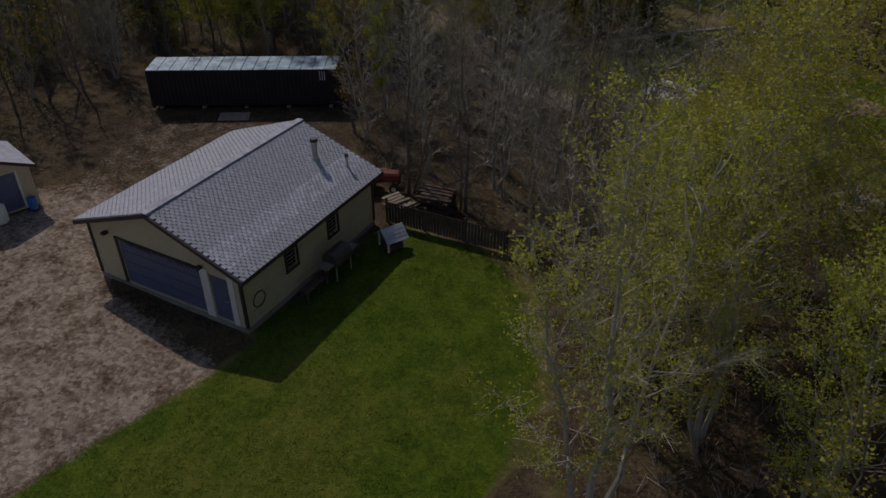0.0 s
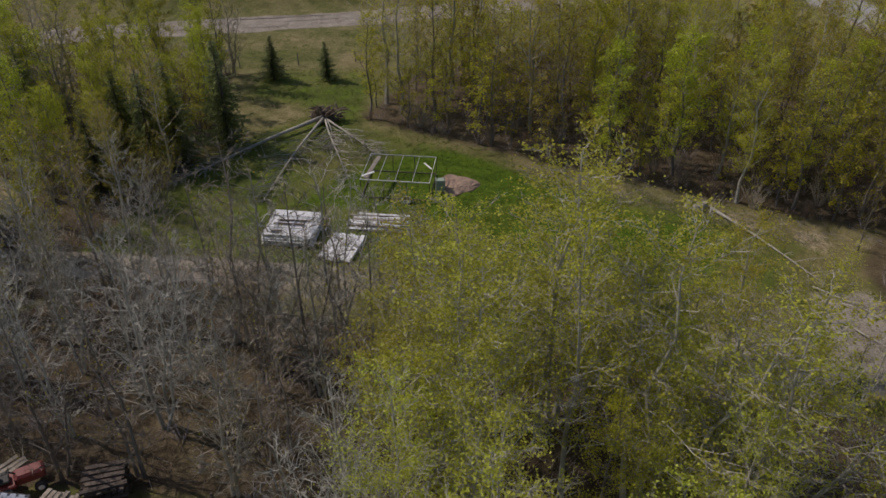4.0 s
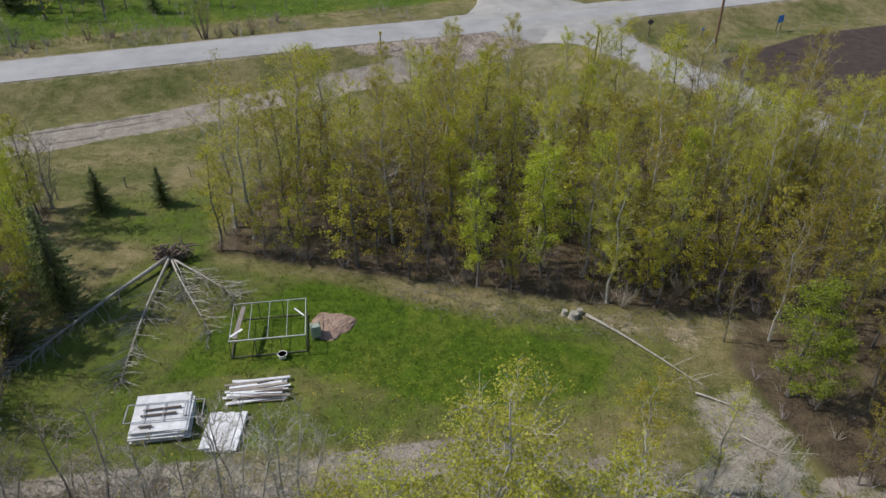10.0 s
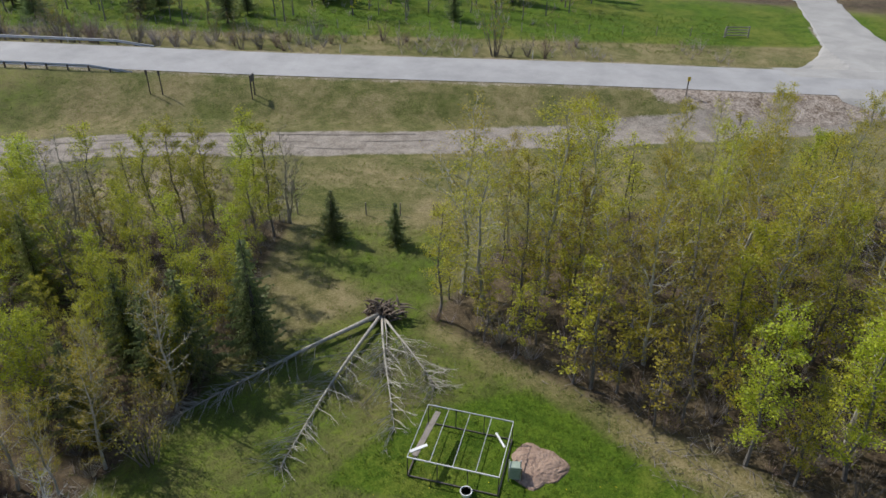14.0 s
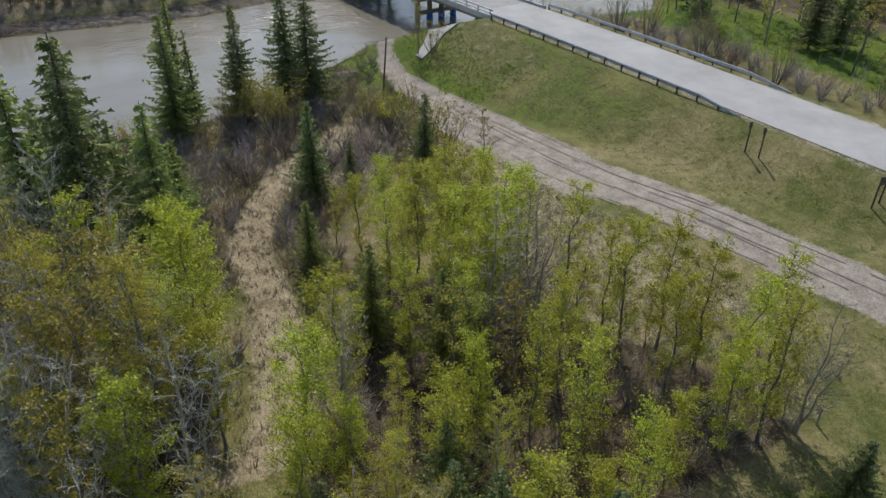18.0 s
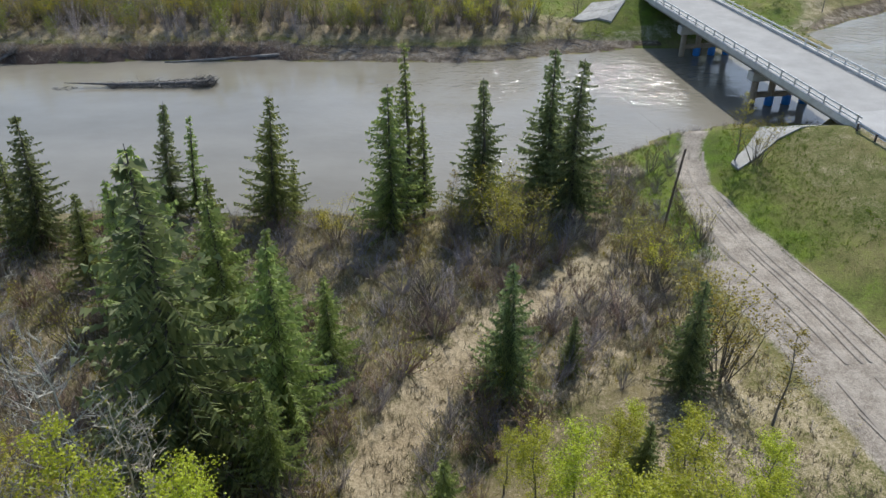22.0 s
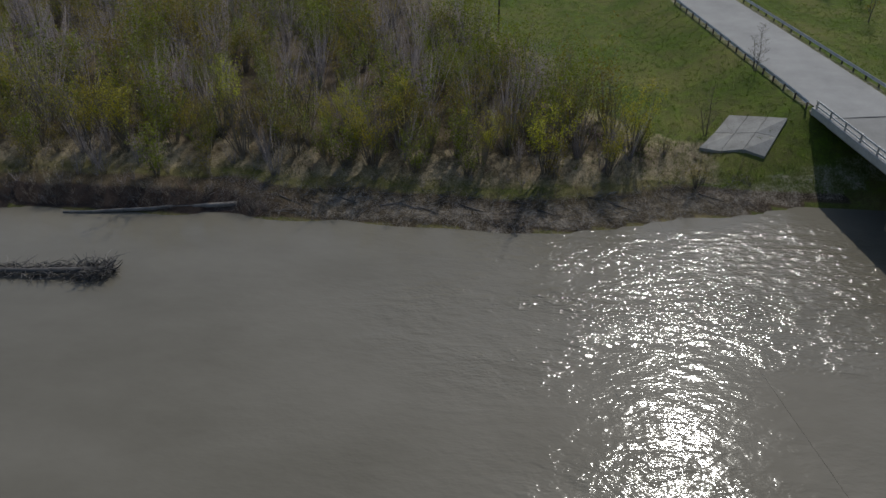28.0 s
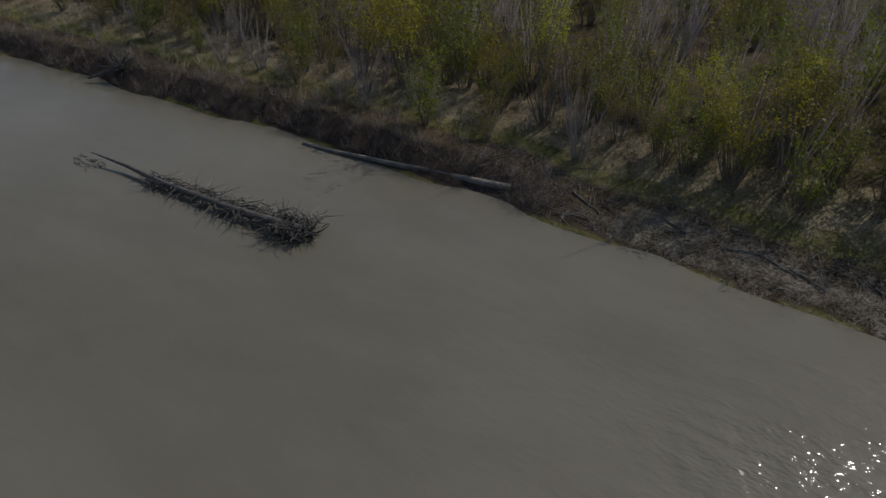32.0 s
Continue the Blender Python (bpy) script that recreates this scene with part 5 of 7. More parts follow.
for x, y, L in ((1.75, 0.48, 1.9), (1.9, 0.9, 2.0), (1.2, -0.35, 0.7)):
    b = Build()
    b.box((L, 0.13, 0.05), pose(x, y, -0.015, 0, 0, 2), 0.01)
    t = thing("loose_plank", "dark plank lying on the white stack", "plank", rack.matrix_basis.copy(), "loose planks")
    part("board", b, M_WOOD_DARK, t)
sheet_stack((-8.55, 35.25), -11, 2.05, 2.75, 2, False, "low layer of dirty white corrugated panels on the grass", 22, 6, 1.2, 0.06)
sheet_stack((-7.2, 38.45), -3.5, 3.2, 1.8, 3, True, "untidy heap of white wrapped panels on the grass", 23, 9, 5.0, 0.42, 0.06, 0.25)


def cage():
    """An open frame of square tubes, white on top, dark below, with rails across the roof."""
    z0 = ground_z(-5, 43)
    t = thing("metal_cage", "open rectangular frame of white and grey metal tubes", "frame", Matrix.Translation((-7.15, 42.45, z0)) @ Matrix.Rotation(radians(-2), 4, "Z"))
    W, D, H = 4.55, 3.7, 1.35
    for x in np.linspace(0, W, 4):
        for y in (0, D):
            b = Build()
            b.box((0.042, 0.042, H), pose(x, y, H / 2), 0.006)
            part("post", b, M_RUST, t)
    for y in (0, D):
        for z, mat in ((0.06, M_RUST), (H, M_WHITE_RAIL)):
            b = Build()
            b.box((W + 0.05, 0.062, 0.062), pose(W / 2, y, z), 0.008)
            part("long_rail", b, M_GREYMETAL if y and z > 1 else mat, t)
    for x in np.linspace(0, W, 5):
        b = Build()
        b.box((0.038, D, 0.038), pose(x, D / 2, H), 0.005)
        part("cross_rail", b, M_WHITE_RAIL if x == W else M_GREYMETAL, t)
    for x in (0, W):
        b = Build()
        b.box((0.07, D, 0.07), pose(x, D / 2, 0.06), 0.008)
        part("cross_rail", b, M_RUST, t)
    b = Build()
    b.box((0.3, D * 0.86, 0.05), pose(0.5, D * 0.46, H + 0.07, 0, 0, -6), 0.01)
    part("board", b, M_WOOD, t, "grey weathered board laid over the frame")
    b = Build()
    b.bar((0.05, 0.3, H + 0.09), (0.75, 0.9, H + 0.13), 0.16, 0.05)
    part("board", b, M_WHITE, t, "short white board end")
    b = Build()
    b.bar((W - 0.7, D * 0.72, H + 0.06), (W - 0.1, D * 0.5, H + 0.06), 0.1, 0.04)
    part("board", b, M_WHITE, t, "white board laid over the frame")


cage()
t = thing("bucket", "white round bucket standing on the grass", "bucket", pose(-4.1, 42.0, ground_z(-4.1, 42) + 0.02))
b = Build()
b.tube([(0, 0, 0.0), (0, 0, 0.3), (0, 0, 0.3), (0, 0, 0.05)], [0.22, 0.29, 0.25, 0.19], 18)
part("pail", b, M_WHITE, t)
b = Build()
b.tube([(0.29 * math.cos(a), 0.29 * math.sin(a), 0.3) for a in np.linspace(0, 2 * math.pi, 19)], [0.02] * 19, 5)
part("rim", b, M_WHITE, t)
t = thing("wire_bin", "grey-green mesh bin standing on the grass", "bin", pose(-2.0, 43.6, ground_z(-2, 43.6), 0, 0, 8))
b = Build()
b.box((0.55, 0.45, 0.85), pose(0, 0, 0.55), 0.03)
part("box", b, M_GREEN, t)
for sx in (-1, 1):
    for sy in (-1, 1):
        b = Build()
        b.box((0.05, 0.05, 1.0), pose(sx * 0.29, sy * 0.24, 0.5), 0.006)
        part("leg", b, M_GREYMETAL, t)


def mound(x, y, r, h, mat, label):
    b = Build()
    random.seed(int(x * 10))
    n, m = 40, 14
    z0 = ground_z(x, y)
    for j in range(m + 1):
        for i in range(n):
            a = 2 * math.pi * i / n
            rr = r * j / m * (1 + 0.12 * math.sin(3 * a + 1) + 0.06 * math.sin(7 * a))
            px, py = x + rr * math.cos(a), y + rr * math.sin(a)
            b.v.append((px, py, z0 + h * (1 - (j / m) ** 3) * (1 + 0.35 * noise.noise((px * 1.7, py * 1.7, 0))) + 0.07 * noise.noise((px * 6, py * 6, 1)) - 0.06 * (j == m)))
    for j in range(m):
        for i in range(n):
            i2 = (i + 1) % n
            b.f.append((j * n + i, (j + 1) * n + i, (j + 1) * n + i2, j * n + i2))
    tagged(part("earth_mound", b, mat), label, "mound")


mound(24.8, 22.2, 1.15, 0.75, M_STRAWHEAP, "tan heap of dry cut grass beside the lane")
mound(-0.95, 44.6, 1.45, 0.26, M_SOIL, "low round heap of bare reddish soil on the lawn")


def fallen_trunk(parent, a, c, r, seed, twigs, mat=M_BARK_PALE, base=0.25):
    """A felled trunk on the ground from its root end a to its tip c, with its side twigs."""
    random.seed(seed)
    a, c = Vector((*a, 0)), Vector((*c, 0))
    d = (c - a).normalized()
    side = Vector((-d.y, d.x, 0))
    pts, rad = [], []
    for i in range(9):
        t = i / 8
        p = a.lerp(c, t) + side * 0.22 * math.sin(3 * t + seed)
        p.z = ground_z(p.x, p.y) + r * (1 - t) + base * (1 - t) + 0.05
        pts.append(p)
        rad.append(r * (1 - 0.85 * t))
    b = Build()
    b.tube(pts, rad, 7)
    part("trunk", b, mat, parent, smooth=True)
    b = Build()
    for k in range(twigs):
        t = 1 - 0.72 * random.random() ** 1.5
        i = min(7, int(t * 8))
        o = pts[i].lerp(pts[i + 1], t * 8 - i)
        sg = random.choice((-1, 1))
        L = random.uniform(0.4, 3.0) * (1.2 - 0.55 * t)
        v = d * random.uniform(0.1, 1.1) + side * sg * random.uniform(0.1, 1.0)
        v = v.normalized() * L
        e = o + v
        e.z = ground_z(e.x, e.y) + random.uniform(0.02, 0.7) * 0.8
        q = o.lerp(e, 0.5) + Vector((0, 0, 0.12))
        b.tube([o, q + side * random.uniform(-0.2, 0.2), e], [0.024, 0.014, 0.005], 3, False)
        for m in range(5):
            s = random.uniform(0.3, 0.9)
            p = o.lerp(e, s)
            w = (v.normalized() + side * random.uniform(-0.9, 0.9) + Vector((0, 0, random.uniform(-0.1, 0.35)))).normalized() * L * 0.35
            g = p + w
            g.z = max(g.z, ground_z(g.x, g.y) + 0.02)
            b.spike(p, g, 0.008)
    part("branch", b, mat, parent, "bleached bare side branches")


ROOT = (-12.0, 54.4)
rt = thing("fallen_tree", "uprooted bleached tree with its root plate and spread trunks", "fallen tree", Matrix())
random.seed(9)
b = Build()
for k in range(120):
    a = random.uniform(0, 6.28)
    o = Vector((ROOT[0] + random.uniform(-1.2, 1.1), ROOT[1] + random.uniform(-0.5, 0.7), ground_z(*ROOT) + random.uniform(0.0, 0.9)))
    v = Vector((math.cos(a) * random.uniform(0.3, 1.1), math.sin(a) * random.uniform(0.2, 0.7), random.uniform(-0.1, 0.6)))
    b.tube([o, o + v * 0.5 + Vector((0, 0, 0.1)), o + v], [0.1, 0.06, 0.012], 5)
part("root_plate", b, M_ROOTS, rt, "torn muddy root plate")
for i, (tip, r, n) in enumerate((((-20.2, 43.4), 0.17, 120), ((-13.5, 41.3), 0.13, 95), ((-8.8, 45.1), 0.09, 45), ((-7.4, 48.6), 0.09, 60), ((-10.6, 49.4), 0.05, 40))):
    fallen_trunk(rt, (ROOT[0] + (tip[0] - ROOT[0]) * 0.05, ROOT[1] - 0.3), tip, r, 40 + i, n)
b = Build()
random.seed(48)
for k in range(260):
    t = random.random()
    o = Vector((ROOT[0] - 1.5 + 5.6 * t + random.gauss(0, 0.8), ROOT[1] - 1.6 - 6.0 * random.uniform(0.05, 1.0), 0))
    a, L = random.gauss(-1.25, 0.6), random.uniform(0.6, 2.6)
    pts = []
    for i in range(4):
        q = o + Vector((math.cos(a), math.sin(a), 0)) * L * i / 3
        pts.append((q.x, q.y, ground_z(q.x, q.y) + 0.05 + 0.4 * math.sin(2.2 * i / 3) * random.uniform(0.3, 1.0)))
        a += random.gauss(0, 0.25)
    b.tube(pts, [0.011, 0.009, 0.006, 0.003], 3, False)
part("twig_spray", b, M_TWIG, rt, "sprawling thin pale twigs")
for a, c, r, s in (((15.4, 42.4), (20.4, 34.8), 0.11, 51), ((19.2, 34.4), (22.6, 32.2), 0.07, 52), ((20.2, 31.0), (22.0, 29.6), 0.05, 53)):
    t = thing("dead_log", "thin bleached trunk lying at the edge of the clearing", "log", Matrix(), "dead logs")
    fallen_trunk(t, a, c, r, s, 6, base=0.05)
for x, y, r in ((14.7, 42.6, 0.32), (15.2, 42.9, 0.22), (14.2, 43.0, 0.2)):
    t = thing("stump", "cut grey tree stump at the wood's edge", "stump", pose(x, y, ground_z(x, y)), "stumps")
    b = Build()
    b.tube([(0, 0, -0.1), (0, 0, 0.1), (0.03, 0, 0.38)], [r * 1.25, r, r * 0.92], 10)
    part("wood", b, M_BARK_PALE, t)

# ---- river: snag, bank logs ----
def snag():
    t = thing("driftwood_snag", "long dark driftwood snag with tangled roots lying in the river", "driftwood", Matrix())
    random.seed(61)
    a, c = Vector((-107.9, 18.4, WATER_Z + 0.45)), Vector((-106.7, 2.2, WATER_Z + 0.15))
    b = Build()
    b.tube([a, a.lerp(c, 0.3) + Vector((0.25, 0, 0.0)), a.lerp(c, 0.62) + Vector((0.1, 0, 0.05)), a.lerp(c, 0.82) + Vector((-0.15, 0, 0.2)), c + Vector((0, 0, 0.45))], [0.24, 0.21, 0.17, 0.11, 0.03], 9)
    part("trunk", b, M_DRIFT_DARK, t, "", True)
    d = (c - a).normalized()
    for name, n, lo, hi, spread, thick, mat in (("branch", 520, 0.0, 0.7, 0.5, 0.03, M_DRIFT_DARK), ("root", 260, -0.03, 0.1, 0.4, 0.035, M_DRIFT_DARK), ("pale_branch", 210, 0.0, 0.68, 0.42, 0.018, M_DRIFT)):
        b = Build()
        for k in range(n):
            s = lo + (hi - lo) * random.random() ** 1.25
            fat = 1.15 - s
            o = a.lerp(c, s) + Vector((random.gauss(0, spread * fat), 0, random.uniform(-0.5, 0.12) * fat))
            turn = random.gauss(0, 0.85) if name != "root" else random.uniform(-2.5, 2.5)
            v = Vector((d.x * math.cos(turn) - d.y * math.sin(turn), d.x * math.sin(turn) + d.y * math.cos(turn), random.gauss(0.02, 0.13) + (0.9 * random.random() if name == "root" else 0)))
            v *= random.choice((-1, 1)) * random.uniform(0.35, 1.5 if name == "branch" else 1.9 if name == "pale_branch" else 1.05)
            v.z = abs(v.z)
            bow = Vector((random.uniform(-0.2, 0.2), random.uniform(-0.1, 0.1), random.uniform(-0.08, 0.12)))
            b.tube([o, o + v * 0.5 + bow, o + v], [thick, thick * 0.8, 0.008], 3, False)
        part(name, b, mat, t)
    b = Build()
    for k in range(14):
        o = a.lerp(c, random.uniform(0.15, 0.6)) + Vector((random.uniform(-0.9, -0.1), 0, -0.2))
        b.spike(o, o + Vector((random.uniform(-0.3, 0.3), random.uniform(-0.3, 0.3), random.uniform(0.5, 1.0))), 0.014)
    part("upright_twig", b, M_DRIFT, t)
    b = Build()
    for k in range(26):
        o = c + Vector((random.uniform(-0.3, 0.9), random.uniform(-1.6, 1.4), -0.12))
        b.tube([o, o + Vector((random.uniform(-0.4, 0.4), random.uniform(-0.7, 0.7), random.uniform(0.0, 0.18)))], [0.03, 0.008], 4, False)
    part("loose_branch", b, M_DRIFT_DARK, t, "small branches caught at the thin end")


snag()


def log_at(a, c, r, label, mat, seed, twigs=0):
    t = thing("log", label, "log", Matrix(), "bank logs")
    random.seed(seed)
    a, c = Vector(a), Vector(c)
    b = Build()
    side = Vector((-(c - a).y, (c - a).x, 0)).normalized()
    b.tube([a.lerp(c, i / 6) + side * random.uniform(-0.1, 0.1) for i in range(7)], [r * (1 - 0.1 * i) for i in range(7)], 8)
    part("trunk", b, mat, t, smooth=True)
    if twigs:
        b = Build()
        for k in range(twigs):
            o = a.lerp(c, random.uniform(0, 0.25))
            v = Vector((random.uniform(-1, 1), random.uniform(-1, 1), random.uniform(0, 1.0))).normalized() * random.uniform(0.4, 1.6)
            b.tube([o, o + v], [0.05, 0.01], 4, False)
        part("root", b, mat, t)


log_at((-118.1, 24.4, -2.0), (-116.0, 10.4, -2.35), 0.23, "long grey log lying along the far river bank", M_DRIFT, 71)
log_at((-116.4, -8.4, -1.2), (-114.4, -10.5, -2.1), 0.22, "tangled root stump on the far bank", M_DRIFT_DARK, 73, 60)
log_at((-85.9, 21.6, -2.38), (-87.0, 23.2, -2.38), 0.06, "short pale stick afloat near the bank", M_DRIFT, 75)
for i, (y, n) in enumerate(((31, 7), (36, 8), (41, 8), (47, 7), (53, 6), (60, 5), (26, 6))):
    random.seed(80 + i)
    for k in range(n):
        yy = y + random.uniform(-2.6, 2.6)
        f = shore_far(yy)
        x = f - random.uniform(0.8, 4.4)
        L, a = random.uniform(0.9, 3.4), random.uniform(-0.5, 0.5)
        c = (x + L * math.sin(a), yy + L * math.cos(a))
        log_at((x, yy, ground_z(x, yy) + 0.06), (*c, ground_z(*c) + 0.06), random.uniform(0.02, 0.055), "driftwood stick on the muddy far bank", M_DRIFT if random.random() < 0.35 else M_DRIFT_DARK, 90 + k)


# ---- plants ----
def rnd(a, b):
    return random.uniform(a, b)


def leaf_quad(b, p, size):
    """One small clump of leaves: a small three-sided blade, turned at random."""
    u = Vector((rnd(-1, 1), rnd(-1, 1), rnd(-0.6, 0.6))).normalized()
    w = u.orthogonal().normalized()
    w = (w * math.cos(a := rnd(0, 6.28)) + u.cross(w) * math.sin(a))
    n = len(b.v)
    s = size * rnd(0.6, 1.3)
    b.v += [tuple(p - u * s * 0.55), tuple(p + w * s * 0.7), tuple(p + u * s * 0.55)]
    b.f.append((n, n + 1, n + 2))


def tree_meshes(seed, h, wide, limbs, leaves, leaf, bark, leaf_mat, low=0.3, up=0.9, fork=False, twigs=5, thick=0.0085, spread=0.11, crook=0.5):
    """Trunk and limbs as one mesh, the leaves as another. wide: limb length by height; low: where limbs begin; up: how steeply they rise; spread: how far leaves stand off their twig; crook: how crooked the limbs are."""
    random.seed(seed)
    wood, crown = Build(), Build()
    limb = wood if leaves else Build()
    lean = Vector((rnd(-0.04, 0.04), rnd(-0.04, 0.04), 1))
    stems = [(Vector((0, 0, -0.25)), lean, h, h * thick)]
    if fork:
        for k in range(random.choice((1, 2, 2))):
            a = rnd(0, 6.28)
            stems.append((Vector((rnd(-0.3, 0.3), rnd(-0.3, 0.3), -0.25)), Vector((0.22 * math.cos(a), 0.22 * math.sin(a), 1)), h * rnd(0.65, 0.95), h * thick * 0.8))
    tips = []
    for root, lean, hh, r0 in stems:
        pts, rad = [], []
        for i in range(7):
            t = i / 6
            pts.append(root + lean * (hh + 0.25) * t + Vector((rnd(-1, 1), rnd(-1, 1), 0)) * 0.018 * hh * (0 < i))
            rad.append(r0 * (1.25 if i == 0 else 1) * (1 - 0.93 * t) + 0.006)
        wood.tube(pts, rad, 5, False)
        n = max(4, int(limbs * hh / h))
        for k in range(n):
            t = low + (0.98 - low) * (k + rnd(0, 1)) / n
            i = min(5, int(t * 6))
            p = pts[i].lerp(pts[i + 1], t * 6 - i)
            a = k * 2.4 + rnd(-0.6, 0.6)
            full = 0.55 + 0.45 * step(0.0, 0.35, t - low)
            reach = wide * hh * (1.05 - t) ** 0.62 * full * rnd(0.6, 1.3) + 0.3
            d = Vector((math.cos(a), math.sin(a), up * rnd(0.5, 1.4)))
            d.normalize()
            bow = Vector((rnd(-1, 1), rnd(-1, 1), rnd(-0.6, 1))) * crook * 0.16 * reach
            q = p + d * reach * 0.4 + bow
            q2 = p + d * reach * 0.72 - bow * 0.6 + Vector((0, 0, reach * 0.1))
            e = p + d * reach + Vector((rnd(-0.1, 0.1), rnd(-0.1, 0.1), reach * 0.22 * up))
            rr = max(0.016, r0 * (1 - t) * 0.42)
            limb.tube([p, q, q2, e], [rr, rr * 0.75, rr * 0.45, 0.006], 3, False)
            legs = ((p, q), (q, q2), (q2, e))
            for m in range(twigs):
                o0, o1 = random.choice(legs if m else legs[2:])
                o = o0.lerp(o1, rnd(0.2, 1.0))
                v = (d + Vector((rnd(-1, 1), rnd(-1, 1), rnd(-0.35, 0.9))) * (0.8 + 0.4 * crook)).normalized() * reach * rnd(0.2, 0.5)
                limb.spike(o, o + v, rr * 0.35 + 0.006)
                tips.append((o, o + v))
                w = (v.normalized() + Vector((rnd(-1, 1), rnd(-1, 1), rnd(-0.2, 0.8))) * 0.9).normalized() * v.length * rnd(0.4, 0.7)
                g = o + v * rnd(0.3, 0.7)
                limb.spike(g, g + w, rr * 0.2 + 0.005)
                tips.append((g, g + w))
            tips.append((q2, e))
    if leaves:
        # leaves gather on some twigs and leave others nearly bare
        leafy = [q for q in tips if random.random() < 0.75]
        for k in range(leaves):
            o, e = random.choice(leafy)
            p = o.lerp(e, rnd(0.15, 1.1)) + Vector((random.gauss(0, 1), random.gauss(0, 1), random.gauss(0, 0.8))) * spread
            leaf_quad(crown, p, leaf)
    if not leaves:
        return wood.mesh("trunk", bark), limb.mesh("branchwork", bark)
    return wood.mesh("trunk", bark), crown.mesh("crown", leaf_mat)


def spruce_meshes(seed, h, wide, needle, gaps=0.1):
    """A tapered trunk, and whorls of drooping boughs made of many small needle sprays."""
    random.seed(seed)
    wood, crown = Build(), Build()
    wood.tube([(0, 0, -0.25), (0.02 * h * rnd(-1, 1), 0, h * 0.5), (0, 0.01 * h * rnd(-1, 1), h * 1.0)], [h * 0.014, h * 0.009, 0.012], 6, False)
    z = h * rnd(0.04, 0.09)
    while z < h * 0.985:
        t = z / h
        reach = wide * h * ((1 - t) ** 0.85) * rnd(0.75, 1.1) + 0.12
        n = max(4, int(7 * (1 - t) + 4))
        for k in range(n):
            if random.random() < gaps:
                continue
            a = 6.283 * k / n + rnd(-0.3, 0.3)
            r = reach * rnd(0.5, 1.35)
            out = Vector((math.cos(a), math.sin(a), 0))
            side = Vector((-out.y, out.x, 0))
            droop = rnd(0.1, 0.45)
            wood.spike((0, 0, z), tuple(Vector((0, 0, z)) + out * r * 0.95 + Vector((0, 0, (0.3 - droop) * r))), 0.012 + 0.01 * (1 - t))
            sprays = max(4, int(r / 0.1))
            for m in range(sprays):
                s = (m + rnd(0.2, 0.9)) / sprays
                p = Vector((0, 0, z)) + out * r * s + Vector((0, 0, -droop * r * s + 0.32 * r * s * s))
                w = (0.21 * (1.1 - s) * r ** 0.5 + 0.08) * rnd(0.5, 1.5)
                for sg in (-1, 1):
                    tip = p + side * sg * w * rnd(0.4, 1.1) + out * w * rnd(0.3, 0.9) + Vector((0, 0, rnd(-0.2, 0.06) - 0.2 * w))
                    c = out * 0.055 + Vector((0, 0, 0.02 + 0.03 * random.random()))
                    b0 = len(crown.v)
                    crown.v += [tuple(p - c), tuple(tip), tuple(p + c * 1.3)]
                    crown.f.append((b0, b0 + 1, b0 + 2))
        z += (0.17 + 0.1 * (1 - t)) * rnd(0.7, 1.3) * (h / 10) ** 0.4
    return wood.mesh("trunk", M_BARK_DARK), crown.mesh("crown", needle)


def shrub_meshes(seed, h, stems, leaves, leaf, bark, leaf_mat, spread=0.5, fine=True):
    """Many thin stems from one foot, forking twice; with or without young leaves."""
    random.seed(seed)
    wood, crown = Build(), Build()
    tips = []
    for k in range(stems):
        a = rnd(0, 6.28)
        d = Vector((math.cos(a) * spread * rnd(0.2, 1), math.sin(a) * spread * rnd(0.2, 1), 1)).normalized()
        o = Vector((math.cos(a), math.sin(a), 0)) * rnd(0, 0.25) * h * 0.3 + Vector((0, 0, -0.1))
        L = h * rnd(0.6, 1.05)
        q = o + d * L * 0.5 + Vector((rnd(-1, 1), rnd(-1, 1), 0)) * 0.05 * h
        e = o + d * L + Vector((rnd(-1, 1), rnd(-1, 1), 0)) * 0.1 * h
        if fine:
            wood.tube([o, q, e], [0.006 * h + 0.006, 0.004 * h + 0.004, 0.003], 3, False)
        else:
            wood.spike(o, e, 0.006 * h + 0.006)
            q = o.lerp(e, 0.5)
        for m in range(5):
            s = rnd(0.3 if fine else 0.1, 0.95)
            p = o.lerp(q, s * 2) if s < 0.5 else q.lerp(e, s * 2 - 1)
            v = (d + Vector((rnd(-1, 1), rnd(-1, 1), rnd(0, 0.6))) * 0.7).normalized() * L * rnd(0.15, 0.4)
            wood.spike(p, p + v, 0.009)
            tips.append((p, p + v))
            if m < 3 and fine:
                w = (v.normalized() + Vector((rnd(-1, 1), rnd(-1, 1), rnd(-0.2, 0.8))) * 0.8).normalized() * v.length * 0.6
                wood.spike(p + v * 0.5, p + v * 0.5 + w, 0.006)
    for k in range(leaves):
        o, e = random.choice(tips)
        leaf_quad(crown, o.lerp(e, rnd(0.2, 1.1)) + Vector((random.gauss(0, 1), random.gauss(0, 1), random.gauss(0, 1))) * leaf * 1.2, leaf)
    return wood.mesh("branchwork", bark), crown.mesh("crown", leaf_mat) if leaves else None


def master(name, meshes, label, category, group):
    """A plant with its parts, parked; the copies take its place in the scene."""
    ob = thing(name, label, category, Matrix(), group)
    for me in meshes:
        if me is not None:
            part(me.name.split(".")[0], me, me.materials[0], ob)
    return ob


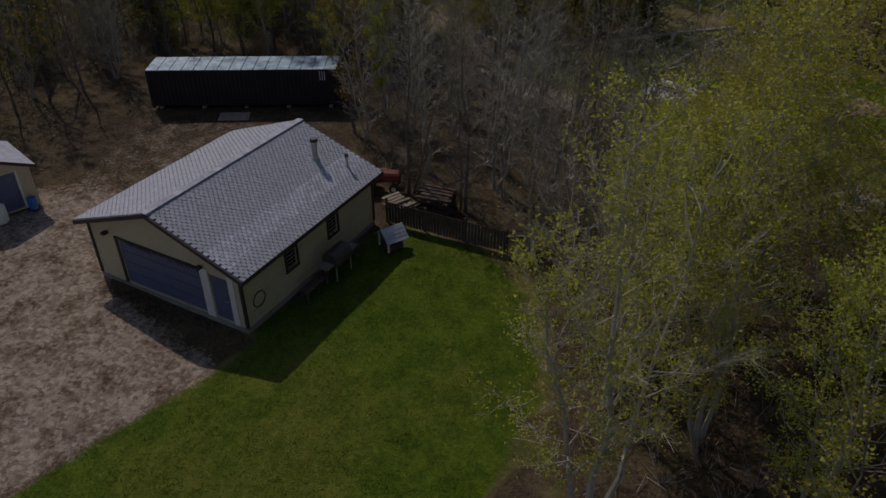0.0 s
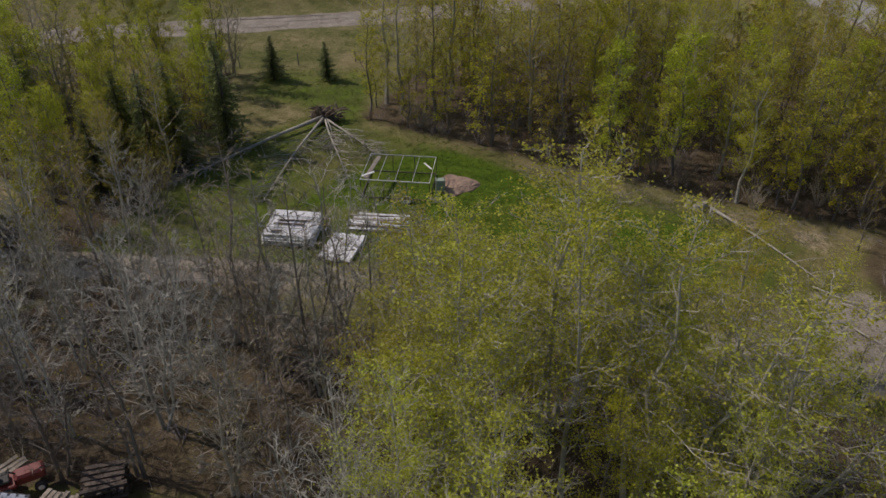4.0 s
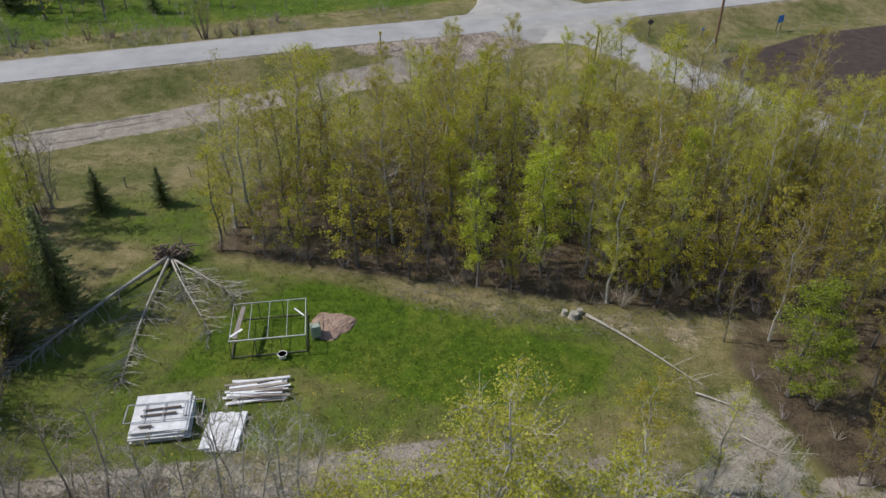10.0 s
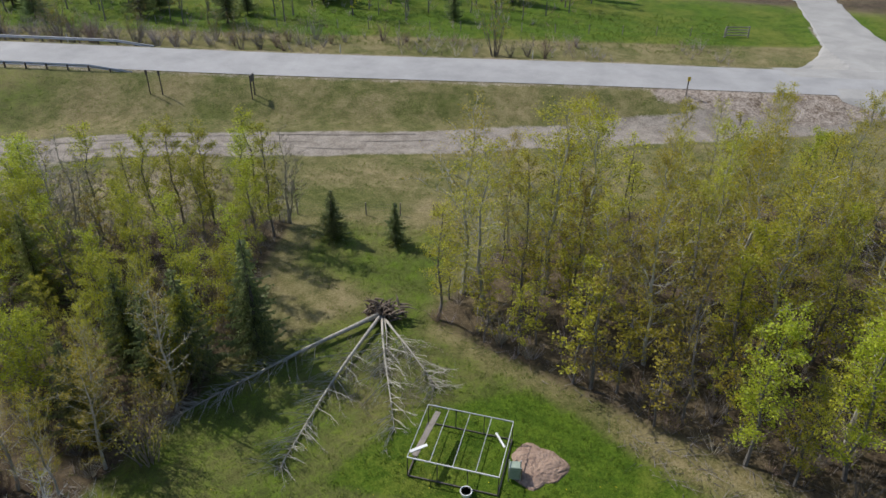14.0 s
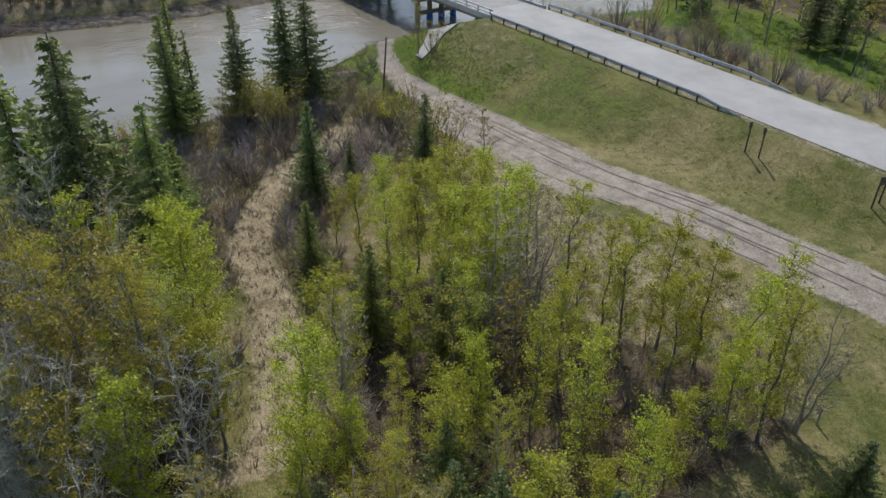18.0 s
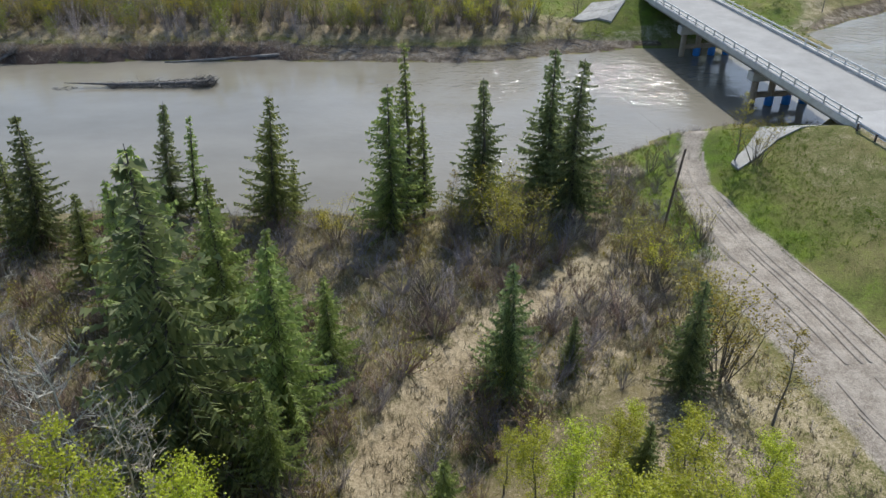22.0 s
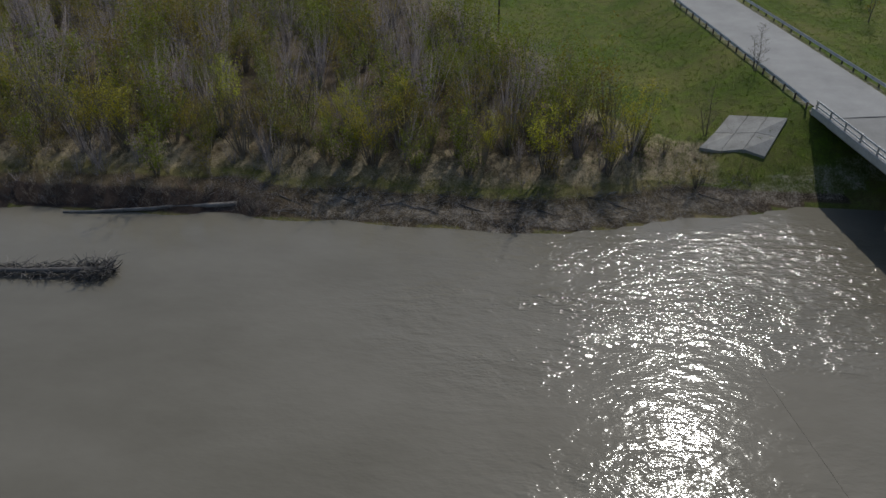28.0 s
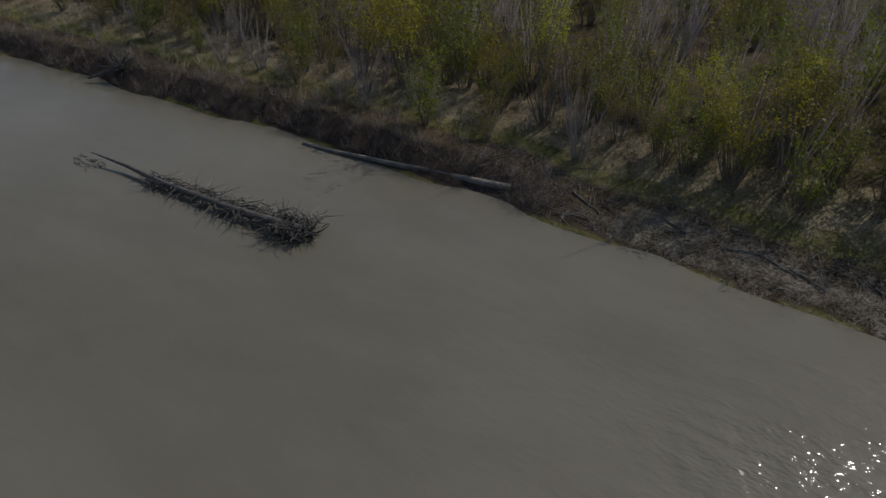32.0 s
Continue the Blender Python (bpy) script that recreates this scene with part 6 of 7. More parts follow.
YL = [master("poplar_tree", tree_meshes(10 + i, 14, w, 34, int(n * 1.35), 0.09, M_BARK_GREY if i == 2 else M_BARK_PALE, M_LEAF_YELLOW, lo, 1.15, twigs=9, spread=0.15), "slender poplar with sparse yellow-green spring leaves", "tree", "poplars") for i, (w, n, lo) in enumerate(((0.18, 5200, 0.2), (0.21, 5800, 0.16), (0.16, 4000, 0.24), (0.19, 2000, 0.22), (0.22, 5000, 0.14)))]
SAP = [master("poplar_sapling", tree_meshes(20 + i, 6, 0.2, 14, n, 0.12, M_BARK_GREY, M_LEAF_YELLOW, 0.12, 1.2, twigs=6), "young poplar sapling with small yellow-green leaves", "tree", "saplings") for i, n in enumerate((600, 950))]
BL = [master("poplar_tree", tree_meshes(30 + i, 10, w, 26, n, 0.095, M_BARK_GREY, M_LEAF_BRIGHT, 0.14, 1.3, twigs=8, spread=0.15), "young poplar in fresh bright green leaf", "tree", "young poplars") for i, (w, n) in enumerate(((0.18, 5600), (0.22, 6600), (0.16, 3700)))]
GREEN = master("broadleaf_tree", tree_meshes(44, 10, 0.22, 28, 7500, 0.1, M_BARK_GREY, M_LEAF_GREEN, 0.14, 1.2, twigs=9, spread=0.16), "small broadleaf tree in full fresh green leaf", "tree", "green trees")
FL = [master("forked_tree", tree_meshes(50 + i, 14, 0.25, 32, n, 0.092, M_BARK_PALE, M_LEAF_SPRING, 0.2, 0.9, True, twigs=13, spread=0.15, crook=0.9), "broad forked tree with pale limbs and yellow-green young leaves", "tree", "broad trees") for i, n in enumerate((9500, 11500, 6500))]
BARE = [master("bare_tree", tree_meshes(70 + i, 11, 0.24, 28, n, 0.10, m, M_LEAF_OLIVE, 0.12, 0.8, True, twigs=12, crook=1.3), "leafless tree of tangled crooked grey branches", "tree", "bare trees") for i, (n, m) in enumerate(((0, M_LIMB_PALE), (150, M_TWIG), (0, M_LIMB_PALE), (260, M_TWIG_PALE)))]
OL = [master("olive_tree", tree_meshes(90 + i, 11, 0.18, 24, n, 0.12, M_BARK_GREY, M_LEAF_OLIVE, 0.15, 1.0, twigs=8), "thin tree with grey trunk and just-opening olive leaves", "tree", "olive trees") for i, n in enumerate((800, 1400, 2000))]
ROADSIDE = [master("roadside_tree", tree_meshes(100 + i, 10, 0.2, 14, n, 0.22, M_BARK_GREY, m, 0.12, 1.0, twigs=7, spread=0.25), l, "tree", "trees beyond the road") for i, (n, m, l) in enumerate(((0, M_LEAF_OLIVE, "bare grey tree in the wood beyond the road"), (420, M_LEAF_OLIVE, "olive budding tree in the wood beyond the road"), (700, M_LEAF_YELLOW, "yellow-green tree in the wood beyond the road"), (160, M_LEAF_OLIVE, "sparse budding tree in the wood beyond the road")))]
SPD = [master("spruce_tree", spruce_meshes(110 + i, 10, w, m, g), "pointed spruce with dark drooping boughs", "tree", "spruces") for i, (w, m, g) in enumerate(((0.19, M_NEEDLE, 0.15), (0.22, M_NEEDLE, 0.2), (0.22, M_NEEDLE_PALE, 0.2), (0.16, M_NEEDLE, 0.25), (0.105, M_NEEDLE_PALE, 0.35)))]
SHB = [master("bare_shrub", shrub_meshes(130 + i, 2.6, 26, n, 0.09, m, M_LEAF_OLIVE, 0.7), "leafless multi-stemmed shrub of thin twigs", "shrub", "bare shrubs") for i, (n, m) in enumerate(((0, M_TWIG), (0, M_TWIG_RED), (60, M_TWIG_PALE), (120, M_TWIG_RED), (0, M_TWIG_VIOLET), (0, M_TWIG_VIOLET)))]
WIL = [master("willow_bush", shrub_meshes(150 + i, 6.0, 16, n, 0.12, M_TWIG, m, 0.35), "upright willow bush with young ochre-green leaves", "shrub", "willows") for i, (n, m) in enumerate(((1300, M_LEAF_OLIVE), (1700, M_LEAF_YELLOW), (500, M_LEAF_OLIVE)))]
FAR_BUSH = [shrub_meshes(170 + i, 6.0, 15, int(n * 1.9), 0.17, t, m, 0.4, False) for i, (n, t, m) in enumerate(((360, M_TWIG, M_LEAF_OLIVE), (620, M_TWIG, M_LEAF_OCHRE), (30, M_TWIG_VIOLET, M_LEAF_OLIVE), (560, M_TWIG, M_LEAF_OCHRE), (0, M_TWIG_VIOLET, M_LEAF_OLIVE), (0, M_TWIG_VIOLET, M_LEAF_OLIVE)))]
LOW_BUSH = [shrub_meshes(180 + i, 2.2, 10, n, 0.1, t, M_LEAF_OLIVE, 0.8, False) for i, (n, t) in enumerate(((0, M_TWIG), (30, M_TWIG_PALE), (0, M_TWIG_RED), (0, M_TWIG_VIOLET), (0, M_TWIG_VIOLET)))]


def mesh_arrays(me):
    v = np.empty(len(me.vertices) * 3)
    me.vertices.foreach_get("co", v)
    li = np.empty(len(me.loops), int)
    me.loops.foreach_get("vertex_index", li)
    tot = np.empty(len(me.polygons), int)
    me.polygons.foreach_get("loop_total", tot)
    return v.reshape(-1, 3), li, tot


def joined(name, kinds, places, label, category):
    """Many like plants as one object of uncountable stuff; places: x, y, scale."""
    src = [[(mesh_arrays(me), me.materials[0]) for me in pair if me is not None] for pair in kinds]
    mats, vs, ls, ts, ms = [], [], [], [], []
    n = 0
    for x, y, sc in places:
        a = random.uniform(0, 6.28)
        c, s = math.cos(a) * sc, math.sin(a) * sc
        turn = np.array([[c, s, 0], [-s, c, 0], [0, 0, sc]])
        off = np.array([x, y, ground_z(x, y) - 0.03])
        for (v, li, tot), mat in random.choice(src):
            if mat not in mats:
                mats.append(mat)
            vs.append(v @ turn + off)
            ls.append(li + n)
            ts.append(tot)
            ms.append(np.full(len(tot), mats.index(mat)))
            n += len(v)
    v, li, tot, mi = (np.concatenate(q) for q in (vs, ls, ts, ms))
    me = bpy.data.meshes.new(name)
    me.vertices.add(len(v))
    me.vertices.foreach_set("co", v.ravel())
    me.loops.add(len(li))
    me.loops.foreach_set("vertex_index", li)
    me.polygons.add(len(tot))
    me.polygons.foreach_set("loop_start", np.concatenate([[0], np.cumsum(tot)[:-1]]))
    me.polygons.foreach_set("loop_total", tot)
    for m in mats:
        me.materials.append(m)
    me.polygons.foreach_set("material_index", mi)
    me.update(calc_edges=True)
    tagged(new(name, me), label, category, kind="stuff")


used = set()


def plant(ob, x, y, scale=1.0, wide=1.0, lean=0.0):
    m = Matrix.Translation((x, y, ground_z(x, y) - 0.03)) @ Matrix.Rotation(radians(-lean), 4, "X") @ Matrix.Rotation(rnd(0, 6.28), 4, "Z") @ Matrix.Diagonal((scale * wide, scale * wide, scale, 1))
    if ob.name not in used:
        used.add(ob.name)
        ob.matrix_basis = m
        return ob
    c = copy_thing(ob, m)
    c.matrix_basis = m
    return c


def scatter(poly, gap, seed, keep=lambda x, y: True, most=400):
    """Places in a polygon, no two nearer than gap."""
    rs = random.Random(seed)
    xs, ys = [p[0] for p in poly], [p[1] for p in poly]
    out = []
    for _ in range(most * 30):
        x, y = rs.uniform(min(xs), max(xs)), rs.uniform(min(ys), max(ys))
        if poly_has(poly, x, y) and keep(x, y) and all((x - a) ** 2 + (y - c) ** 2 > gap * gap for a, c in out):
            out.append((x, y))
            if len(out) >= most:
                break
    return out


# spruces along the river and by the yard: place, height, which
for x, y, h, k in ((-75.6, 24.6, 9.6, 3), (-76.2, 26.2, 8.5, 4), (-75.2, 32.4, 10.2, 2), (-76.6, 33.7, 4.8, 4), (-73.8, 42.2, 11.4, 2), (-76.8, 43.2, 13.9, 4), (-77.0, 44.4, 9.3, 4), (-76.8, 48.8, 10.9, 0), (-79.3, 54.0, 12.4, 0), (-76.6, 55.7, 12.4, 1), (-73.7, 22.6, 4.2, 2),
                   (-70.5, 17.0, 10.5, 1), (-71.3, 14.8, 7.6, 2), (-66.0, 22.9, 7.0, 2), (-50.4, 35.0, 15.8, 1), (-58.8, 31.0, 13.0, 2), (-57.9, 34.8, 10.6, 2), (-53.0, 38.8, 10.6, 2), (-57.0, 40.3, 6.5, 2), (-55.6, 49.7, 8.2, 0), (-57.5, 53.3, 3.8, 0), (-33.6, 50.2, 7.0, 2), (-48.9, 39.0, 6.5, 2), (-63.5, 27.0, 9.0, 2), (-61.0, 36.5, 7.2, 2), (-66.5, 31.0, 8.0, 2), (-55.9, 59.0, 7.2, 0),
                   (-18.5, 62.7, 4.1, 0), (-13.8, 63.1, 3.5, 0), (-18.3, 49.2, 8.2, 0), (-21.0, 46.5, 7.6, 1), (-24.5, 46.2, 7.0, 1), (-48.8, 55.2, 4.4, 0), (-37.6, 47.8, 6.5, 2), (-45.6, 46.6, 5.4, 2), (-24.0, 41.0, 6.5, 1)):
    plant(SPD[k], x, y + (0.6 if x < -70 and y < 40 else 0), h / 10, 1.5 if h > 15 else (1.7 if h < 4.5 and x > -30 else 1.3 if x > -30 or 30 < y < 50 and x > -64 else 1.2 if h > 6 else 1.3), 5.5 * step(44, 30, y) if x < -65 else 0.0)
for x, y in scatter([(-62, 2), (-38, 4), (-37, 14), (-41, 22), (-48, 26), (-62, 22)], 3.2, 5, most=22):
    plant(random.choice(SPD[:2] + OL), x, y, rnd(0.7, 1.15))

random.seed(400)
def clumped(x, y, s=0.16, least=-0.18):
    return noise.noise((x * s, y * s, 5.1)) > least


for x, y in scatter(WOODS_N, 2.0, 11, clumped, 118):
    t = random.random()
    far = step(55, 75, y)
    plant(random.choice(YL if t < 0.68 else (OL if t < 0.94 else BL)), x, y, rnd(0.55, 1.02) * (1 - 0.12 * far) * (0.85 if x > 20 else 1), rnd(1.1, 1.45))
for x, y in scatter(WOODS_N, 1.4, 33, lambda x, y: y < 62 or random.random() < 0.4, 150):
    plant(random.choice(SAP), x, y, rnd(0.5, 1.15), 1.3)
joined("wood_edge_brush", [[c.data for c in ob.children] for ob in SHB[:4]], [(x, y, rnd(0.4, 0.9)) for x, y in scatter(WOODS_N, 1.8, 12, lambda x, y: line_off(WOODS_N + WOODS_N[:1], x, y)[0] < 5 and y < 58, 45)], "leafless brush along the edge of the wood", "brush")
for x, y in scatter([(-19.8, 36), (-20.2, 53), (-22.5, 60), (-26, 60), (-26, 36)], 1.9, 40, most=24):
    plant(random.choice(WIL[:1] + WIL[2:] + SHB[1:4] + SPD[:1]), x, y, rnd(0.45, 0.75), 1.3)
# west wood: bright young poplars towards the track, mixed and bare ones nearer the lawn
for x, y in scatter(WOODS_W, 2.0, 13, lambda x, y: path_off(x, y) > 2.6 and clumped(x, y, 0.2, -0.12), 95):
    t = random.random()
    bright = step(44, 52, y)
    pick = BL if t < 0.22 + 0.5 * bright else (YL if t < 0.72 else (OL if t < 0.88 else BARE[1:2] + BARE[3:]))
    plant(random.choice(pick), x, y, rnd(0.58, 0.9) * (0.72 if pick is YL else 1.0), rnd(1.1, 1.4))
for x, y in scatter(WOODS_W, 2.2, 34, lambda x, y: path_off(x, y) > 2.0, 60):
    plant(random.choice(SHB + SAP), x, y, rnd(0.5, 0.9))
for x, y, s in ((-45.0, 51.8, 0.72), (-43.6, 54.6, 0.66), (-46.8, 50.4, 0.55), (-48.6, 53.8, 0.5), (-47.4, 56.6, 0.6), (-45.8, 58.6, 0.62), (-43.6, 57.6, 0.66), (-41.6, 59.4, 0.6), (-49.9, 54.6, 0.42), (-48.6, 49.2, 0.4)):
    plant(random.choice(BL), x, y, s, 1.35)
# strip of trees between the lawn and the clearing: bare ones west, leafy ones east
for x, y in scatter(WOODS_S, 2.2, 14, lambda x, y: x < -3.0, 58):
    plant(random.choice(BARE), x, y, rnd(0.6, 1.0), rnd(0.95, 1.2))
def strip_cap(x, y):
    """How tall a tree of the strip may grow: lower towards the lane."""
    return min(13.5, max(2.2, 13.8 - 1.1 * (y - 20) - 0.2 * max(0.0, x) - 0.35 * max(0.0, x - 8)))


for x, y in scatter(WOODS_S, 2.9, 15, lambda x, y: x >= -2.2 and math.hypot(x - 3.9, y - 22.8) > 3.4 and strip_cap(x, y) > 3.6, 66):
    t = random.random()
    kind = (FL if t < 0.25 else YL if t < 0.5 else BARE if t < 0.8 else OL) if y < 12.5 else FL if t < 0.5 else (YL if t < 0.72 else (BARE if t < 0.9 else OL))
    tall = 14.0 if kind is FL or kind is YL else 11.0
    plant(random.choice(kind), x, y, min(rnd(0.6, 0.95), strip_cap(x, y) / tall), rnd(1.0, 1.2))
for x, y in scatter([(4, 24), (26, 20), (28, 23), (22, 27), (6, 30)], 2.2, 46, most=22):
    plant(random.choice(SAP + BARE[:1] + BARE[2:3]), x, y, rnd(0.3, 0.5), 1.2)
for ob, x, y, s in ((FL[1], 3.9, 22.8, 0.98), (FL[0], 4.6, 23.6, 0.86), (YL[4], 9.6, 23.4, 0.6), (YL[1], 12.6, 20.6, 0.56), (YL[1], 7.2, 26.2, 0.42), (FL[0], 7.4, 19.2, 0.92), (FL[2], 10.8, 17.4, 0.85), (FL[0], 1.2, 18.4, 0.9), (YL[1], 13.2, 28.6, 0.56), (YL[3], 16.7, 28.0, 0.5), (BARE[2], 18.6, 25.6, 0.42), (BARE[0], 21.6, 23.0, 0.45)):
    plant(ob, x, y, s, 1.45)
for x, y in scatter([(23.5, 26), (23, 39), (33, 41), (46, 40), (50, 26), (36, 20)], 2.1, 16, lambda x, y: math.hypot(x - 24.5, y - 32.9) > 4, 80):
    plant(random.choice(YL[:3] + OL + OL + BARE[1:2]), x, y, rnd(0.5, 0.9))
for x, y in scatter([(33, 42), (48, 38), (50, 50), (44.5, 66), (36, 72), (34, 64)], 2.4, 42, most=62):
    plant(random.choice(YL + OL + BARE[1:3]), x, y, rnd(0.5, 0.85), 1.15)
plant(GREEN, 24.5, 33.4, 0.78, 1.5)
plant(GREEN, 25.4, 32.2, 0.55, 1.5)
for x, y in scatter([(-62, 2), (-40, 2), (-38, 14), (-40, 22), (-48, 26), (-62, 22)], 2.4, 35, most=45):
    plant(random.choice(BARE + OL), x, y, rnd(0.7, 1.05))
# behind the garage, and round the steel container
for x, y in scatter([(-22, 21), (-17, 30), (-24, 34), (-40, 36), (-36, 28), (-27, 24.5)], 2.4, 17, most=45):
    plant(random.choice(BL + OL + BARE), x, y, rnd(0.6, 0.95))
for x, y in scatter([(-28, 34), (-31, 38.5), (-40, 39.5), (-45, 35), (-44, 24), (-34, 26)], 1.9, 18, most=82):
    t = random.random()
    plant(random.choice(BL if t < 0.42 else (YL[3:4] + YL[:1] if t < 0.62 else (BARE[:1] + BARE[2:3] if t < 0.84 else OL))), x, y, rnd(0.75, 1.1) * (0.75 if 0.42 < t < 0.62 else 1.0), 1.2)
# near river bank: shrubs, willows, a few poplars by the track
for x, y in scatter([(-76, 6), (-74, 44), (-80, 52), (-84, 59), (-76, 62), (-64, 60), (-54, 52), (-46, 42), (-42, 30), (-46, 8)], 1.6, 19, lambda x, y: path_off(x, y) > 1.8 and x > shore_near(y) + 0.8, 190):
    t = random.random()
    plant(random.choice(SHB if t < 0.9 else WIL), x, y, rnd(0.5, 1.0) if t < 0.9 else rnd(0.4, 0.75), rnd(1.2, 1.7))
joined("path_brush", [[c.data for c in ob.children] for ob in SHB[1:2] + SHB[3:]], [(x, y, rnd(0.6, 1.05)) for x, y in scatter([(-30, 36), (-30, 45), (-46, 49), (-58, 55), (-70, 62), (-72, 52), (-60, 44), (-46, 38)], 1.3, 47, lambda x, y: 1.7 < path_off(x, y) < 6.5 and clumped(x, y, 0.3, -0.05), 75)], "reddish and violet leafless brush beside the straw path", "brush")
for x, y, s in ((-42.6, 52.6, 0.8), (-41.2, 55.2, 0.85), (-39.6, 57.4, 0.8), (-44.4, 55.8, 0.75), (-38.4, 52.6, 0.8), (-36.6, 55.6, 0.85)):
    plant(random.choice(BL), x, y, s, 1.4)
for x, y in scatter(DRY_B, 2.6, 20, most=30):
    plant(random.choice(SHB), x, y, rnd(0.35, 0.65))
for ob, x, y, s in ((BARE[1], -131.5, 63.5, 0.42), (WIL[0], -123.6, 61.5, 0.4), (WIL[1], -128.5, 57.5, 0.42), (WIL[2], -127.6, 59.4, 0.35), (BARE[1], -141.7, 69.6, 0.42)):
    plant(ob, x, y, s, 1.3)
for x, y, s in ((-71.0, 50.2, 0.95), (-72.6, 47.2, 0.7), (-69.6, 51.8, 0.8), (-73.5, 51.0, 0.8), (-67.0, 60.0, 0.6), (-70.5, 61.0, 0.55), (-62.0, 61.6, 0.7)):
    plant(WIL[0], x, y, s, 1.2)
for x, y, s in ((-58.3, 60.2, 0.95), (-57.2, 61.4, 0.8), (-53.3, 62.8, 0.52), (-73.0, 50.6, 0.45), (-71.6, 51.8, 0.42), (-74.0, 46.6, 0.4), (-84.4, 70.6, 0.5), (-83.4, 72.0, 0.6)):
    plant(random.choice(OL[1:] + WIL[:1]), x, y, s * 1.1, 1.3)
for x, y in scatter([(-91, 70.5), (-86, 64.5), (-79, 56), (-72, 60), (-73, 65), (-82, 65)], 1.5, 41, lambda x, y: x > shore_near(y) + 0.7 and line_off(TRACK, x, y)[0] > 1.6, 55):
    plant(random.choice(SHB + WIL[2:]), x, y, rnd(0.3, 0.6), 1.5)
# far bank woods: the nearest as single bushes, the rest as one thicket
FAR_POLY = [(-119.5, -70), (-120.5, 20), (-122.5, 34), (-123, 52), (-127, 58), (-135, 55), (-158, 41), (-215, 10), (-230, -70)]
for x, y in scatter([(-124, -20), (-123.5, 54), (-127, 57.5), (-131, 56), (-131, -20)], 2.6, 21, most=75):
    plant(random.choice(WIL), x, y, rnd(0.6, 1.1), 1.1)
random.seed(31)
far_places = [(x, y, rnd(0.6, 1.3) * (0.75 if x > -128 else 1.0)) for x, y in scatter(FAR_POLY, 1.8, 26, lambda x, y: x > -165 or (x * 7.3) % 1 < 0.4, most=1000)]
leafy = [q for q in far_places if noise.noise((q[0] * 0.14, q[1] * 0.14, 8.0)) + rnd(-0.25, 0.25) > -0.02]
joined("far_bank_thicket", FAR_BUSH[:2] + FAR_BUSH[3:4], leafy, "dense riverside thicket of budding willows and poplars", "thicket")
joined("bare_thicket", FAR_BUSH[2:3] + FAR_BUSH[4:], [q for q in far_places if q not in leafy], "leafless violet-grey brush among the riverside thicket", "thicket")
joined("bank_brush", LOW_BUSH, [(x, y, rnd(0.3, 0.8)) for x, y in scatter([(-116.5, -50), (-117.2, 8), (-118.8, 24), (-120.5, 32), (-121.5, 52), (-124, 62), (-128, 64), (-128, -50)], 1.0, 22, most=460)], "low leafless brush along the far bank", "brush")
joined("shore_brush", LOW_BUSH, [(shore_near(y) + rnd(0.2, 2.2), y, rnd(0.22, 0.5)) for y in (rnd(40, 84) for _ in range(230))], "low leafless brush along the near waterline", "brush")
joined("track_brush", LOW_BUSH, [(x, y, rnd(0.2, 0.6)) for x, y in scatter(ROUGH, 1.1, 43, lambda x, y: line_off(TRACK, x, y)[0] > 3.8 and clumped(x, y, 0.25, -0.1), 280)], "low dry brush between the track and the wood", "brush")
# brush on the cut bank; its dark tone also stands for the overhang's shadow
TANGLE = [shrub_meshes(190 + i, 1.6, 14, 0, 0.1, M_DRIFT_DARK if i else M_TWIG, M_LEAF_OLIVE, 1.2, False) for i in range(3)]
joined("bank_tangle", TANGLE, [(shore_far(y) - rnd(0.3, 2.2), y, rnd(0.35, 0.9)) for y in (rnd(-45, 27) for _ in range(330))], "dark tangle of roots and twigs over the cut river bank", "brush")
joined("undergrowth", LOW_BUSH, [(x, y, rnd(0.35, 0.9)) for poly, gap, sd, n in ((WOODS_N, 1.1, 27, 560), (WOODS_W, 1.3, 28, 400), (GROVE, 1.3, 37, 150), (WOODS_E, 1.4, 38, 130), ([(-23, 58), (-23, 66), (-34, 69), (-44, 62), (-41, 55)], 1.3, 39, 120), (WOODS_S, 1.3, 29, 330), ([(-76, 4), (-75, 44), (-84, 58), (-62, 60), (-46, 42), (-42, 26), (-46, 4)], 1.0, 30, 1300), ([(-110, 90), (-10, 112), (-2, 128), (-14, 150), (-110, 130)], 2.0, 32, 220)) for x, y in scatter(poly, gap, sd, lambda x, y: path_off(x, y) > 1.6 and x > shore_near(y) + 0.6 and not (y > 80 and y - road_mid(x) < 19), n)], "leafless undergrowth of thin twigs among the trees", "undergrowth")
joined("ditch_brush", LOW_BUSH, [(x, y, rnd(0.4, 1.1)) for x, y in scatter([(-90, 86), (40, 108), (40, 124), (-90, 102)], 1.0, 36, lambda x, y: 8.5 < y - road_mid(x) < 15.5 and x < 14 and clumped(x, y, 0.13, 0.02), 240)], "leafless brush along the roadside ditch", "brush")
# north of the road: ditch brush, a wood behind the green strip
joined("roadside_brush", [[c.data for c in ob.children] for ob in SHB + WIL[2:]], [(x, y, rnd(0.6, 1.2)) for x, y in scatter([(-84, 88), (-6, 103), (-4, 112), (-84, 100)], 1.6, 23, lambda x, y: 8.0 < y - road_mid(x) < 14 and clumped(x, y, 0.15, -0.1), 60)], "leafless dark brush along the ditch beyond the road", "brush")
for x, y in scatter([(-120, 90), (-10, 112), (-2, 128), (-14, 170), (-120, 150)], 2.5, 24, lambda x, y: y - road_mid(x) > 19 + 0.16 * max(0, x + 50) and x > shore_near(y) + 2, 270):
    plant(random.choice(ROADSIDE * 3 + SPD[:2]), x, y, rnd(0.6, 1.05), 1.25)
